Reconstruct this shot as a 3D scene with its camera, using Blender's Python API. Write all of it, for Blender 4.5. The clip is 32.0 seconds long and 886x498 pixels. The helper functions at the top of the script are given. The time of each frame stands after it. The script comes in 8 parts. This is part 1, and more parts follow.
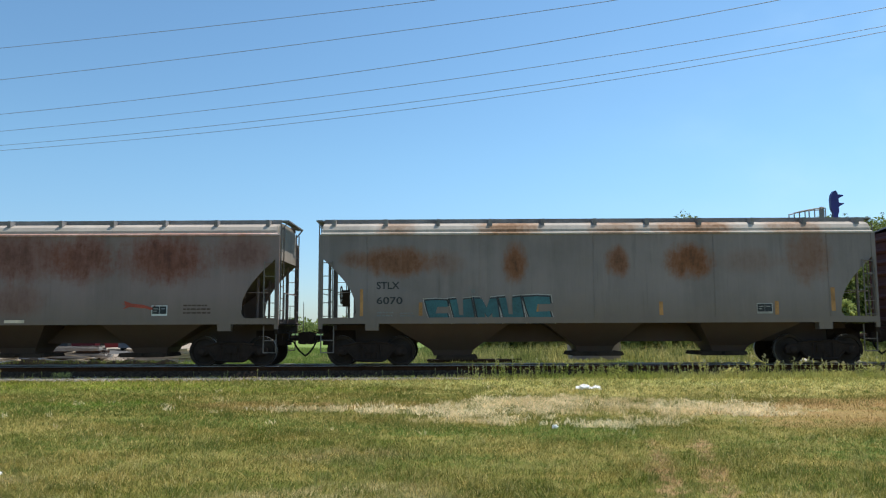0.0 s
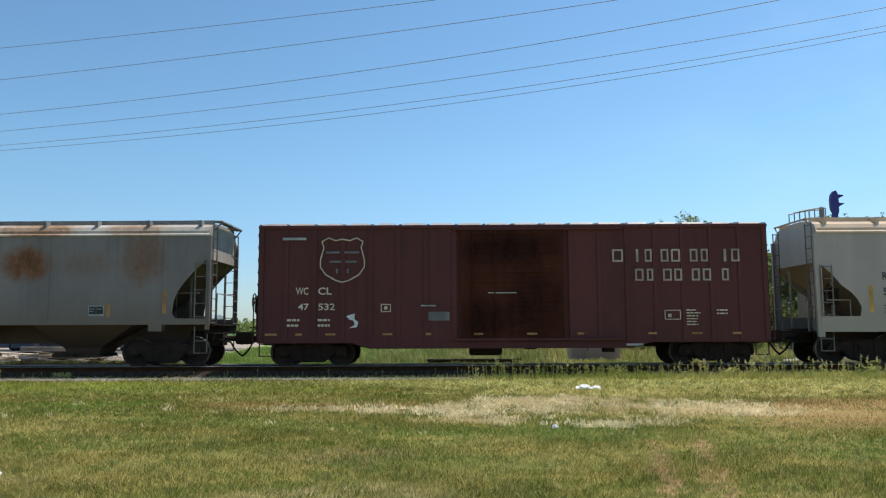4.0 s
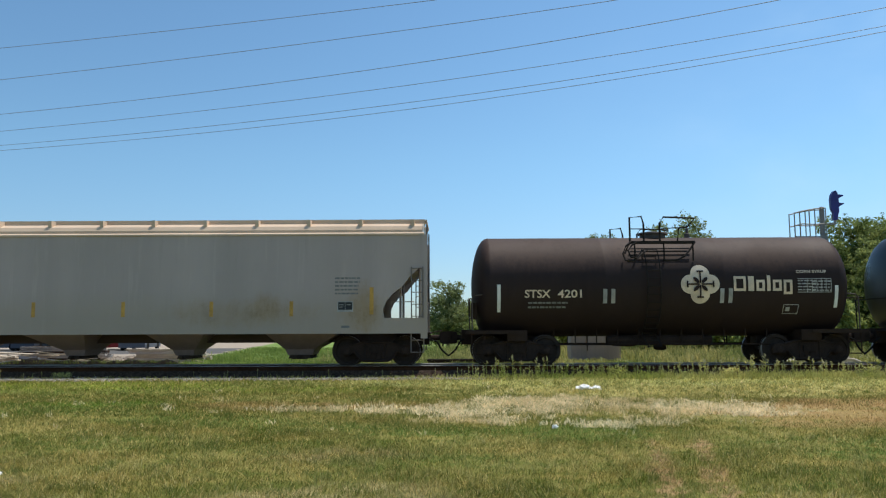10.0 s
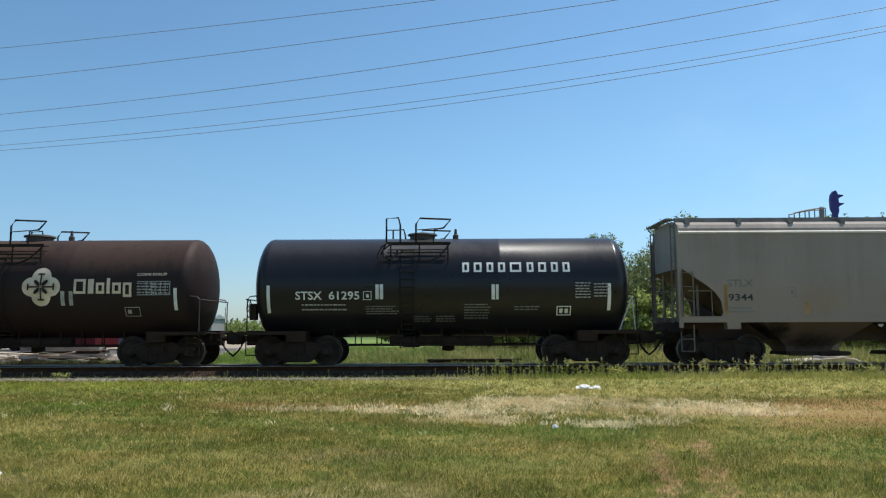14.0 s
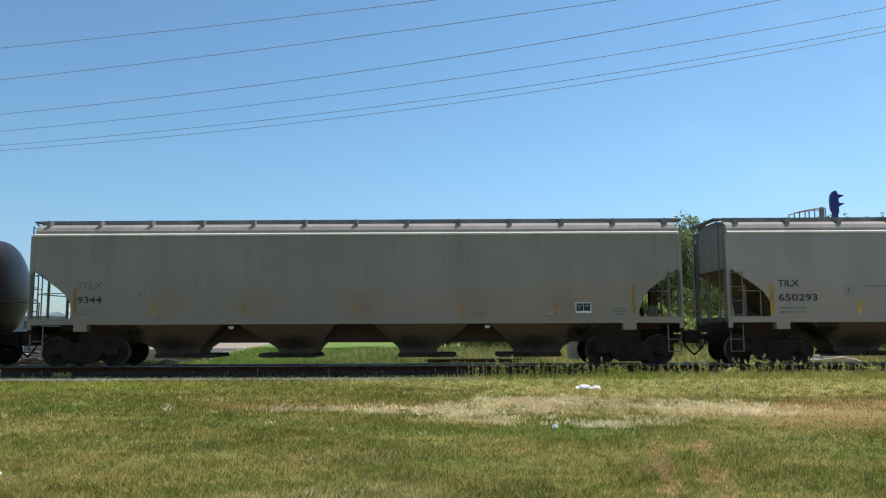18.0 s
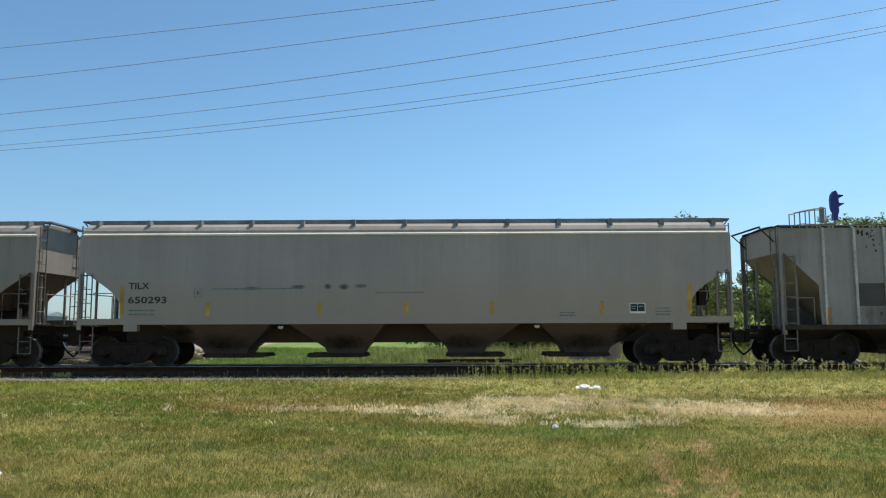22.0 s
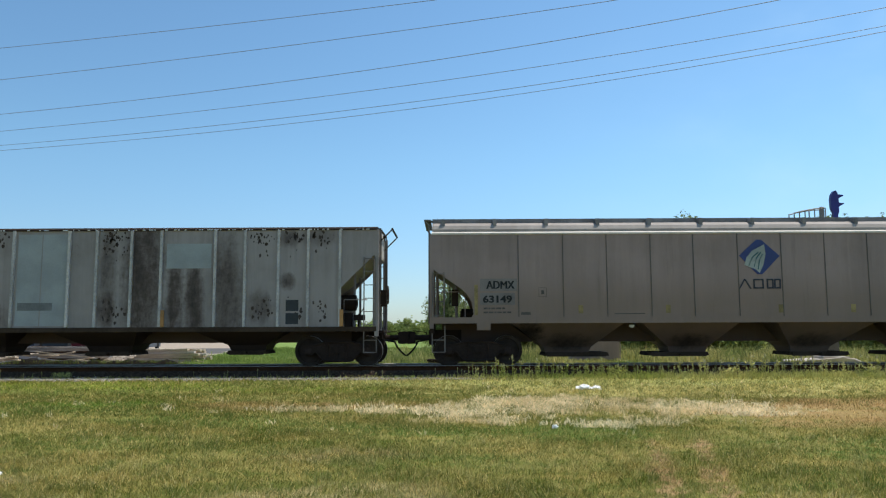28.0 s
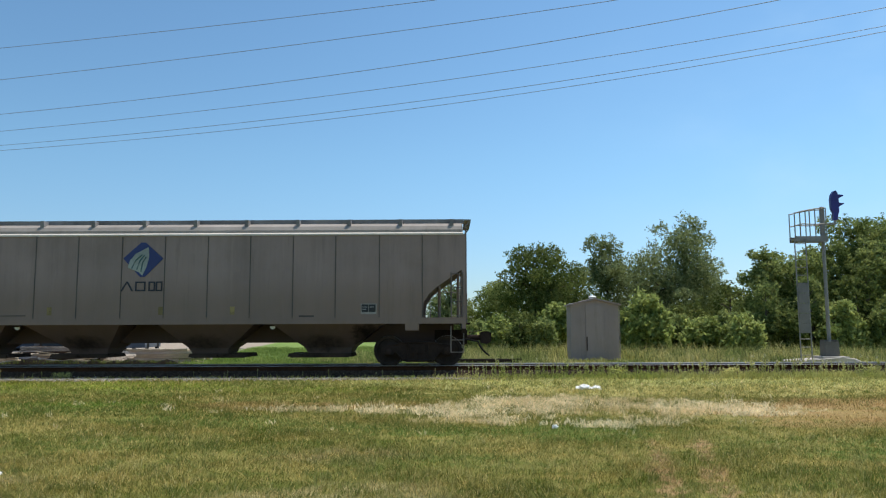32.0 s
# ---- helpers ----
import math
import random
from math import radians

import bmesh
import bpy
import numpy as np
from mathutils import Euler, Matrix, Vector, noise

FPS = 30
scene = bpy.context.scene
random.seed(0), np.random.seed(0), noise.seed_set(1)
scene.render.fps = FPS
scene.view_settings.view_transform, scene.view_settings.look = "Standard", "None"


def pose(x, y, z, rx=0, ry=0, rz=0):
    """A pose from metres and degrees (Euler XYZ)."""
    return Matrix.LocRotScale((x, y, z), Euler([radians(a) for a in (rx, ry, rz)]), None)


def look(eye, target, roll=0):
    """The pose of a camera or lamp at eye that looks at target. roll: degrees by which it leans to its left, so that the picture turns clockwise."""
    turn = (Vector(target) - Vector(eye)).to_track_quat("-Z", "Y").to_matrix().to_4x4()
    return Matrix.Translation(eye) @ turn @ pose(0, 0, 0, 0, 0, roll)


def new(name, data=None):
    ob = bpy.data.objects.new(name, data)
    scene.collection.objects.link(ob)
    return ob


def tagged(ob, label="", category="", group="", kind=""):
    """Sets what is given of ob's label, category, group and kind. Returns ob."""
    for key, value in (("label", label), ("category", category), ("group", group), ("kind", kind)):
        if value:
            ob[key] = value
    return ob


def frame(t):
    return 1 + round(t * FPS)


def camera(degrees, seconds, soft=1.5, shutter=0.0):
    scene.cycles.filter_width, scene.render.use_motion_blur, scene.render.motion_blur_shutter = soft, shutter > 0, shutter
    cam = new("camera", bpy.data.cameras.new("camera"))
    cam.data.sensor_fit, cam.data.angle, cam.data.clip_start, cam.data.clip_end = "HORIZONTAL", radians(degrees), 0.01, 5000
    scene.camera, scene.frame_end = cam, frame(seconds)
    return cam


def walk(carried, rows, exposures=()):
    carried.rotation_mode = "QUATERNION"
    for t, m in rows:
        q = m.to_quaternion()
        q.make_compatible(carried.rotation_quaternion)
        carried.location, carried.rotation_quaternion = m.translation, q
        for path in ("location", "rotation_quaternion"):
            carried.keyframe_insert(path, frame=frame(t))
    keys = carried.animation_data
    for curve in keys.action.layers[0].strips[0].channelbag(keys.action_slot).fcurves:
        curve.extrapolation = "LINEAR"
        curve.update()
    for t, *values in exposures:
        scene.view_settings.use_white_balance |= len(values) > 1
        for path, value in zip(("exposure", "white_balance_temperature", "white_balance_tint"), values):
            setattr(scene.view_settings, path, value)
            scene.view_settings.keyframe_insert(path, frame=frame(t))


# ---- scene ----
# ---- camera: on a stand, looking square at the track ----
EYE = Vector((0.0, 0.0, 1.40))
TURN, TILT = radians(0.42), math.atan(142 / 1335)
AIM = EYE + 10 * Vector((-math.sin(TURN) * math.cos(TILT), math.cos(TURN) * math.cos(TILT), math.sin(TILT)))
cam = camera(60.83, 32.0, soft=1.22)
walk(cam, [(0.0, look(EYE, AIM, -0.22)), (32.0, look(EYE, AIM, -0.22))],
     [(0.0, 0.11), (3.0, 0.08), (6.5, 0.05), (9.0, 0.0), (12.0, -0.04), (19.0, 0.0), (24.0, 0.03), (28.0, 0.08), (30.0, 0.05), (32.0, 0.0)])

# ---- sky and sun ----
SUN_HIGH, SUN_SIDE = 69.5, 57.0        # degrees above the horizon, and to the right of straight ahead
world = bpy.data.worlds.new("world")
scene.world = world
world.use_nodes = True
wt = world.node_tree
sky = wt.nodes.new("ShaderNodeTexSky")
sky.sky_type = "NISHITA"
sky.sun_disc = False
sky.sun_elevation = radians(SUN_HIGH)
sky.sun_rotation = radians(SUN_SIDE)
sky.air_density, sky.dust_density, sky.ozone_density = 1.0, 0.45, 1.5
wt.nodes["Background"].inputs["Strength"].default_value = 0.149
clear = wt.nodes.new("ShaderNodeMix")          # a clear, slightly green-blue sky
clear.data_type, clear.blend_type = "RGBA", "MULTIPLY"
clear.inputs[0].default_value = 1.0
clear.inputs[7].default_value = (0.755, 1.005, 1.075, 1)
wt.links.new(sky.outputs["Color"], clear.inputs[6])
way = wt.nodes.new("ShaderNodeTexCoord")
axes = wt.nodes.new("ShaderNodeSeparateXYZ")
wt.links.new(way.outputs["Generated"], axes.inputs[0])
depth = wt.nodes.new("ShaderNodeMapRange")     # deeper blue away from the sun
depth.interpolation_type = "SMOOTHSTEP"
wt.links.new(axes.outputs["X"], depth.inputs["Value"])
for key, value in (("From Min", -0.75), ("From Max", 0.55), ("To Min", 0.84), ("To Max", 1.02)):
    depth.inputs[key].default_value = value
deep = wt.nodes.new("ShaderNodeVectorMath")
deep.operation = "SCALE"
wt.links.new(clear.outputs[2], deep.inputs[0])
wt.links.new(depth.outputs["Result"], deep.inputs["Scale"])
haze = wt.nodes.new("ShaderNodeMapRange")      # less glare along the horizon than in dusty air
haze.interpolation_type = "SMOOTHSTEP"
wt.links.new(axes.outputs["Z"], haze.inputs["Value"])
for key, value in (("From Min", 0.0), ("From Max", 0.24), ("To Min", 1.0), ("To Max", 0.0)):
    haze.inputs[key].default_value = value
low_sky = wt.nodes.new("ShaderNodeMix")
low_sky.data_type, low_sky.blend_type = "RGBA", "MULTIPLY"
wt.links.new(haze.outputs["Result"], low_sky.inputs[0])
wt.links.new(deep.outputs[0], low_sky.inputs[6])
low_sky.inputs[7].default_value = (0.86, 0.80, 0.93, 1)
wisp = wt.nodes.new("ShaderNodeTexNoise")      # thin high cloud
wisp.inputs["Scale"].default_value, wisp.inputs["Detail"].default_value, wisp.inputs["Roughness"].default_value = 3.2, 5.0, 0.55
long_way = wt.nodes.new("ShaderNodeMapping")
long_way.inputs["Location"].default_value = (0.35, 0.2, 0.1)
long_way.inputs["Scale"].default_value = (1.0, 1.0, 1.9)
wt.links.new(way.outputs["Generated"], long_way.inputs["Vector"])
wt.links.new(long_way.outputs[0], wisp.inputs["Vector"])
thin = wt.nodes.new("ShaderNodeMapRange")
thin.interpolation_type = "SMOOTHSTEP"
wt.links.new(wisp.outputs["Fac"], thin.inputs["Value"])
for key, value in (("From Min", 0.40), ("From Max", 0.75), ("To Min", 0.0), ("To Max", 0.40)):
    thin.inputs[key].default_value = value
veil = wt.nodes.new("ShaderNodeMix")
veil.data_type = "RGBA"
side_veil = wt.nodes.new("ShaderNodeMapRange")     # the cloud lies on the sun's side
side_veil.interpolation_type = "SMOOTHSTEP"
wt.links.new(axes.outputs["X"], side_veil.inputs["Value"])
side_veil.inputs["From Min"].default_value, side_veil.inputs["From Max"].default_value = 0.05, 0.6
veiled = wt.nodes.new("ShaderNodeMath")
veiled.operation = "MULTIPLY"
wt.links.new(thin.outputs["Result"], veiled.inputs[0])
wt.links.new(side_veil.outputs["Result"], veiled.inputs[1])
wt.links.new(veiled.outputs[0], veil.inputs[0])
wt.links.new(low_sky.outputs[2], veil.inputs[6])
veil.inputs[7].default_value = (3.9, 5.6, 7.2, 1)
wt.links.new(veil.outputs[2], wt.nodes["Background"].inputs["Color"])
sun_lamp = bpy.data.lights.new("sun", "SUN")
sun_lamp.energy, sun_lamp.angle, sun_lamp.color = 4.6, radians(0.53), (1.0, 0.955, 0.89)
sun_at = Vector((math.sin(radians(SUN_SIDE)) * math.cos(radians(SUN_HIGH)),
                 math.cos(radians(SUN_SIDE)) * math.cos(radians(SUN_HIGH)), math.sin(radians(SUN_HIGH))))
sun_ob = new("sun", sun_lamp)
sun_ob.matrix_world = look(sun_at * 60, (0, 0, 0))

# ---- plan ----
TRACK = 24.10        # the track's middle, in front of the camera
RAIL = 0.30          # top of rail over the lawn
SIDE = 1.50          # half the width of a car


# ---- node helpers ----
def mat(name):
    m = bpy.data.materials.new(name)
    m.use_nodes = True
    nt = m.node_tree
    return m, nt, nt.nodes["Principled BSDF"]


def nd(nt, kind, **values):
    n = nt.nodes.new(kind)
    for key, value in values.items():
        n.inputs[key.replace("_", " ")].default_value = value
    return n


def math_of(nt, op, a, b=None, c=None):
    n = nt.nodes.new("ShaderNodeMath")
    n.operation = op
    for i, v in enumerate((a, b, c)):
        if v is None:
            continue
        if isinstance(v, (int, float)):
            n.inputs[i].default_value = v
        else:
            nt.links.new(v, n.inputs[i])
    return n.outputs[0]


def ramp(nt, value, low, high):
    n = nt.nodes.new("ShaderNodeMapRange")
    n.interpolation_type = "SMOOTHSTEP"
    nt.links.new(value, n.inputs["Value"])
    n.inputs["From Min"].default_value, n.inputs["From Max"].default_value = low, high
    return n.outputs["Result"]


def mix(nt, fac, a, b):
    n = nt.nodes.new("ShaderNodeMix")
    n.data_type = "RGBA"
    for sock, v in ((n.inputs[0], fac), (n.inputs[6], a), (n.inputs[7], b)):
        if isinstance(v, (int, float)):
            sock.default_value = v
        elif isinstance(v, tuple):
            sock.default_value = (*v, 1)
        else:
            nt.links.new(v, sock)
    return n.outputs[2]


def noise_of(nt, vec, scale, detail=4.0, rough=0.55, stretch=(1, 1, 1)):
    mp = nd(nt, "ShaderNodeMapping", Scale=stretch)
    nt.links.new(vec, mp.inputs["Vector"])
    n = nd(nt, "ShaderNodeTexNoise", Scale=scale, Detail=detail, Roughness=rough)
    nt.links.new(mp.outputs[0], n.inputs["Vector"])
    return n.outputs["Fac"]


def spot(nt, xyz, edge, at, size, power=0.5):
    """A mask with a frayed edge round a place: at and size along two of the axes named in xyz."""
    total = None
    for sock, a, s in zip(xyz, at, size):
        d = math_of(nt, "DIVIDE", math_of(nt, "SUBTRACT", sock, a), s)
        d = math_of(nt, "MULTIPLY", d, d)
        total = d if total is None else math_of(nt, "ADD", total, d)
    total = math_of(nt, "ADD", total, math_of(nt, "MULTIPLY", math_of(nt, "SUBTRACT", edge, 0.5), 5.0))
    return ramp(nt, total, 1.35, 1.25 - 1.3 * power)


def bump(nt, bsdf, height, strength, distance=0.02):
    n = nd(nt, "ShaderNodeBump", Strength=strength, Distance=distance)
    nt.links.new(height, n.inputs["Height"])
    nt.links.new(n.outputs[0], bsdf.inputs["Normal"])


def plain(name, colour, rough=0.6, metal=0.0, vary=0.25, scale=6.0, relief=0.15, gloss=0.5):
    """A surface with two scales of variation."""
    m, nt, bsdf = mat(name)
    tc = nd(nt, "ShaderNodeTexCoord")
    big = noise_of(nt, tc.outputs["Object"], scale * 0.25, 5)
    fine = noise_of(nt, tc.outputs["Object"], scale * 5, 3)
    both = math_of(nt, "ADD", math_of(nt, "MULTIPLY", big, 0.65), math_of(nt, "MULTIPLY", fine, 0.35))
    dark = tuple(c * (1 - vary) for c in colour)
    light = tuple(min(1, c * (1 + vary)) for c in colour)
    nt.links.new(mix(nt, ramp(nt, both, 0.3, 0.7), dark, light), bsdf.inputs["Base Color"])
    bsdf.inputs["Roughness"].default_value, bsdf.inputs["Metallic"].default_value = rough, metal
    bsdf.inputs["Specular IOR Level"].default_value = gloss
    bump(nt, bsdf, fine, relief, 0.01)
    return m


def paint(name, colour, grime=(0.10, 0.085, 0.065), grimy=0.45, rust=0.0, spots=(), rough=0.5, low=None, spot_colour=(0.16, 0.052, 0.016), streaky=0.35, gloss=0.4, shade_tint=True, dusty=(0.175, 0.125, 0.085)):
    """Weathered paint on steel, in the car's own coordinates: streaks that run down, grime, specks of rust, and patches
    in spot_colour.
    spots: (x, z, half width, half height, strength) of these patches, rust by default. low: height below which road
    dust gathers."""
    m, nt, bsdf = mat(name)
    if shade_tint:        # warmer, darker colour painted in to offset the blue light in shade
        colour = (colour[0] * 0.93, colour[1] * 0.69, colour[2] * 0.672)
    tc = nd(nt, "ShaderNodeTexCoord")
    obj = tc.outputs["Object"]
    sep = nt.nodes.new("ShaderNodeSeparateXYZ")
    nt.links.new(obj, sep.inputs[0])
    x, z = sep.outputs["X"], sep.outputs["Z"]
    cloud = noise_of(nt, obj, 0.55, 5, 0.6)
    streak = noise_of(nt, obj, 2.4, 5, 0.65, (1.6, 1.6, 0.09))
    fine = noise_of(nt, obj, 22, 4, 0.6)
    panel = noise_of(nt, obj, 0.9, 1, 0.5, (0.8, 0.0, 0.05))
    c = mix(nt, ramp(nt, panel, 0.3, 0.7), tuple(k * 0.93 for k in colour), tuple(min(1, k * 1.05) for k in colour))
    g = math_of(nt, "MULTIPLY", ramp(nt, math_of(nt, "ADD", math_of(nt, "MULTIPLY", streak, streaky), math_of(nt, "MULTIPLY", cloud, 1 - streaky)), 0.36, 0.74), grimy)
    c = mix(nt, g, c, grime)
    runs = noise_of(nt, obj, 3.4, 5, 0.75, (1.3, 1.3, 0.10))
    c = mix(nt, math_of(nt, "MULTIPLY", ramp(nt, runs, 0.54, 0.76), 0.42 * min(1.0, grimy * 1.6)), c, tuple(k * 0.7 for k in grime))
    c = mix(nt, math_of(nt, "MULTIPLY", ramp(nt, noise_of(nt, obj, 3.1, 4, 0.7, (1.2, 1.2, 0.10)), 0.56, 0.78), 0.22), c, tuple(min(1, k * 1.5) for k in colour))
    if low is not None:
        dust = math_of(nt, "MULTIPLY", ramp(nt, math_of(nt, "ADD", z, math_of(nt, "MULTIPLY", cloud, 0.9)), low + 1.6, low + 0.45), 0.62)
        c = mix(nt, dust, c, dusty)
    if rust > 0:
        speck = ramp(nt, math_of(nt, "ADD", math_of(nt, "MULTIPLY", fine, 0.45), math_of(nt, "MULTIPLY", cloud, 0.55)), 0.66 - 0.16 * rust, 0.78 - 0.12 * rust)
        c = mix(nt, speck, c, (0.12, 0.045, 0.018))
    if spots:
        frayed = math_of(nt, "ADD", math_of(nt, "MULTIPLY", noise_of(nt, obj, 2.2, 5, 0.7, (1.3, 1.3, 0.35)), 0.6), math_of(nt, "MULTIPLY", noise_of(nt, obj, 7, 5, 0.7), 0.4))
        wear = math_of(nt, "SUBTRACT", frayed, 0.5)
        core = tuple(k * 0.42 for k in spot_colour)
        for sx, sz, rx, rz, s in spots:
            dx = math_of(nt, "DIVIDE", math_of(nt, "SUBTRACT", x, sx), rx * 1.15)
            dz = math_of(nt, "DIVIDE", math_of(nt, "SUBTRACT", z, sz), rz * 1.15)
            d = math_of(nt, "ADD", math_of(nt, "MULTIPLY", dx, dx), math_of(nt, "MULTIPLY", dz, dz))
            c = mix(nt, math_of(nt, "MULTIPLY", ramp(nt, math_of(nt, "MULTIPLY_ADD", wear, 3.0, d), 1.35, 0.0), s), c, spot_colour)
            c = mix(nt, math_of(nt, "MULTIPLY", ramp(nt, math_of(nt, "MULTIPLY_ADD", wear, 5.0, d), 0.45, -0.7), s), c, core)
    nt.links.new(c, bsdf.inputs["Base Color"])
    bsdf.inputs["Specular IOR Level"].default_value = gloss
    rr = math_of(nt, "ADD", math_of(nt, "MULTIPLY", cloud, 0.25), rough - 0.1)
    nt.links.new(rr, bsdf.inputs["Roughness"])
    bump(nt, bsdf, math_of(nt, "ADD", math_of(nt, "ADD", fine, math_of(nt, "MULTIPLY", cloud, 1.5)), math_of(nt, "MULTIPLY", panel, 4.0)), 0.14, 0.012)
    return m


# ---- mesh helpers ----
def box(bm, x0, x1, y0, y1, z0, z1):
    v = [bm.verts.new(p) for p in ((x0, y0, z0), (x1, y0, z0), (x1, y1, z0), (x0, y1, z0), (x0, y0, z1), (x1, y0, z1), (x1, y1, z1), (x0, y1, z1))]
    for f in ((0, 3, 2, 1), (4, 5, 6, 7), (0, 1, 5, 4), (1, 2, 6, 5), (2, 3, 7, 6), (3, 0, 4, 7)):
        bm.faces.new([v[i] for i in f])


def tube(bm, points, r, n=6, cap=True, r1=None):
    """A round bar along points; r1: radius at its end."""
    pts = [Vector(p) for p in points]
    rings = []
    for i, p in enumerate(pts):
        d = (pts[min(i + 1, len(pts) - 1)] - pts[max(i - 1, 0)]).normalized()
        a = d.orthogonal().normalized() if abs(d.z) > 0.9 else d.cross(Vector((0, 0, 1))).normalized()
        b = d.cross(a)
        rad = r if r1 is None else r + (r1 - r) * i / (len(pts) - 1)
        rings.append([bm.verts.new(p + rad * (math.cos(2 * math.pi * k / n) * a + math.sin(2 * math.pi * k / n) * b)) for k in range(n)])
    for a, b in zip(rings, rings[1:]):
        for k in range(n):
            bm.faces.new((a[k], a[(k + 1) % n], b[(k + 1) % n], b[k]))
    if cap:
        bm.faces.new(rings[0][::-1])
        bm.faces.new(rings[-1])


def prism(bm, poly, y0, y1):
    """A shape drawn in x and z, thick from y0 to y1."""
    a = [bm.verts.new((x, y0, z)) for x, z in poly]
    b = [bm.verts.new((x, y1, z)) for x, z in poly]
    bm.faces.new(a)
    bm.faces.new(b[::-1])
    for i in range(len(poly)):
        j = (i + 1) % len(poly)
        bm.faces.new((a[j], a[i], b[i], b[j]))


def sweep(bm, section, x0, x1):
    """A closed section drawn in y and z, long from x0 to x1."""
    a = [bm.verts.new((x0, y, z)) for y, z in section]
    b = [bm.verts.new((x1, y, z)) for y, z in section]
    bm.faces.new(a)
    bm.faces.new(b[::-1])
    for i in range(len(section)):
        j = (i + 1) % len(section)
        bm.faces.new((a[j], a[i], b[i], b[j]))


def funnel(bm, top, bottom):
    """A tapering box: top and bottom are (x0, x1, half width, z)."""
    rings = []
    for x0, x1, w, z in (top, bottom):
        rings.append([bm.verts.new(p) for p in ((x0, -w, z), (x1, -w, z), (x1, w, z), (x0, w, z))])
    a, b = rings
    bm.faces.new(a)
    bm.faces.new(b[::-1])
    for i in range(4):
        bm.faces.new((a[i], b[i], b[(i + 1) % 4], a[(i + 1) % 4]))


def lathe(bm, outline, n=24, axis="y", at=(0, 0, 0)):
    """Turns an outline of (along, radius) round an axis."""
    rings = []
    for s, r in outline:
        ring = []
        for k in range(n):
            c, d = r * math.cos(2 * math.pi * k / n), r * math.sin(2 * math.pi * k / n)
            p = {"x": (s, c, d), "y": (c, s, d), "z": (c, d, s)}[axis]
            ring.append(bm.verts.new((at[0] + p[0], at[1] + p[1], at[2] + p[2])))
        rings.append(ring)
    for a, b in zip(rings, rings[1:]):
        for k in range(n):
            bm.faces.new((a[k], a[(k + 1) % n], b[(k + 1) % n], b[k]))
    bm.faces.new(rings[0][::-1])
    bm.faces.new(rings[-1])


def mesh_of(name, bm, material, smooth=False):
    bmesh.ops.recalc_face_normals(bm, faces=bm.faces)
    me = bpy.data.meshes.new(name)
    bm.to_mesh(me)
    bm.free()
    me.materials.append(material)
    if smooth:
        me.shade_smooth()
        me.set_sharp_from_angle(angle=radians(40))
    return me


def part(name, bm, material, parent, label="", smooth=False):
    ob = new(name, bm if isinstance(bm, bpy.types.Mesh) else mesh_of(name, bm, material, smooth))
    ob.parent = parent
    return tagged(ob, label)


def thing(name, bm, material, label, category, group="", kind="", smooth=False, at=None):
    ob = new(name, mesh_of(name, bm, material, smooth))
    if at is not None:
        ob.matrix_basis = at
    return tagged(ob, label, category, group, kind)


def root(name, at, label, category, group="", kind=""):
    ob = new(name)
    ob.empty_display_size = 0.3
    ob.matrix_basis = at
    return tagged(ob, label, category, group, kind)


def lettering(text):
    """The outline of a line of words as vertices and faces, scaled to a unit box."""
    cu = bpy.data.curves.new("words", "FONT")
    cu.body, cu.resolution_u, cu.offset = text, 3, 0.0 if "M" in text else 0.018
    ob = new("words", cu)
    bpy.context.view_layer.update()
    me = bpy.data.meshes.new_from_object(ob.evaluated_get(bpy.context.evaluated_depsgraph_get()))
    vs = np.array([v.co[:2] for v in me.vertices])
    fs = [tuple(p.vertices) for p in me.polygons]
    bpy.data.objects.remove(ob)
    bpy.data.meshes.remove(me)
    lo, hi = vs.min(0), vs.max(0)
    return (vs - lo) / (hi - lo), fs


def words(text, x0, x1, z0, z1, material, parent, off=SIDE, name="lettering", label="", wrap=None, bold=0.0):
    """Words on a car's side. wrap: (middle height, radius) of a round tank. bold: a second coat, shifted by so much."""
    vs, fs = lettering(text)
    pts = []
    for a, b in vs:
        x, z = x0 + a * (x1 - x0), z0 + b * (z1 - z0)
        if wrap:
            q = (z - wrap[0]) / wrap[1]
            q = max(-1, min(1, q))
            pts.append((x, -math.sqrt(1 - q * q) * wrap[1] - 0.022, z))
        else:
            pts.append((x, -off - 0.008, z))
    if bold:
        fs = fs + [tuple(k + len(pts) for k in f) for f in fs]
        pts = pts + [(x + bold, y - 0.002, z) for x, y, z in pts]
    me = bpy.data.meshes.new(name)
    me.from_pydata(pts, [], fs)
    me.materials.append(material)
    return part(name, me, material, parent, label)


def marks(rects, material, parent, name, label="", off=SIDE, wrap=None, thick=0.006):
    """Flat painted bars (x0, x1, z0, z1) on a car's side, one mesh."""
    if name in ("small_plate", "small_print", "stencil_panel") and 1 < len(rects) <= 5:
        return [marks([q], material, parent, name, label, off, wrap, thick) for q in rects][0]
    bm = bmesh.new()
    for x0, x1, z0, z1 in rects:
        if wrap:
            n = max(1, int((z1 - z0) / 0.12))
            for i in range(n):
                ys = []
                za, zb = z0 + (z1 - z0) * i / n, z0 + (z1 - z0) * (i + 1) / n
                for z in (za, zb):
                    q = max(-1, min(1, (z - wrap[0]) / wrap[1]))
                    ys.append(-math.sqrt(1 - q * q) * wrap[1] - 0.02)
                bm.faces.new([bm.verts.new(p) for p in ((x0, ys[0], za), (x1, ys[0], za), (x1, ys[1], zb), (x0, ys[1], zb))])
        else:
            box(bm, x0, x1, -off - thick, -off + 0.002, z0, z1)
    ob = part(name, bm, material, parent, label)
    return tagged(ob, kind="stuff") if len(rects) > 5 else ob


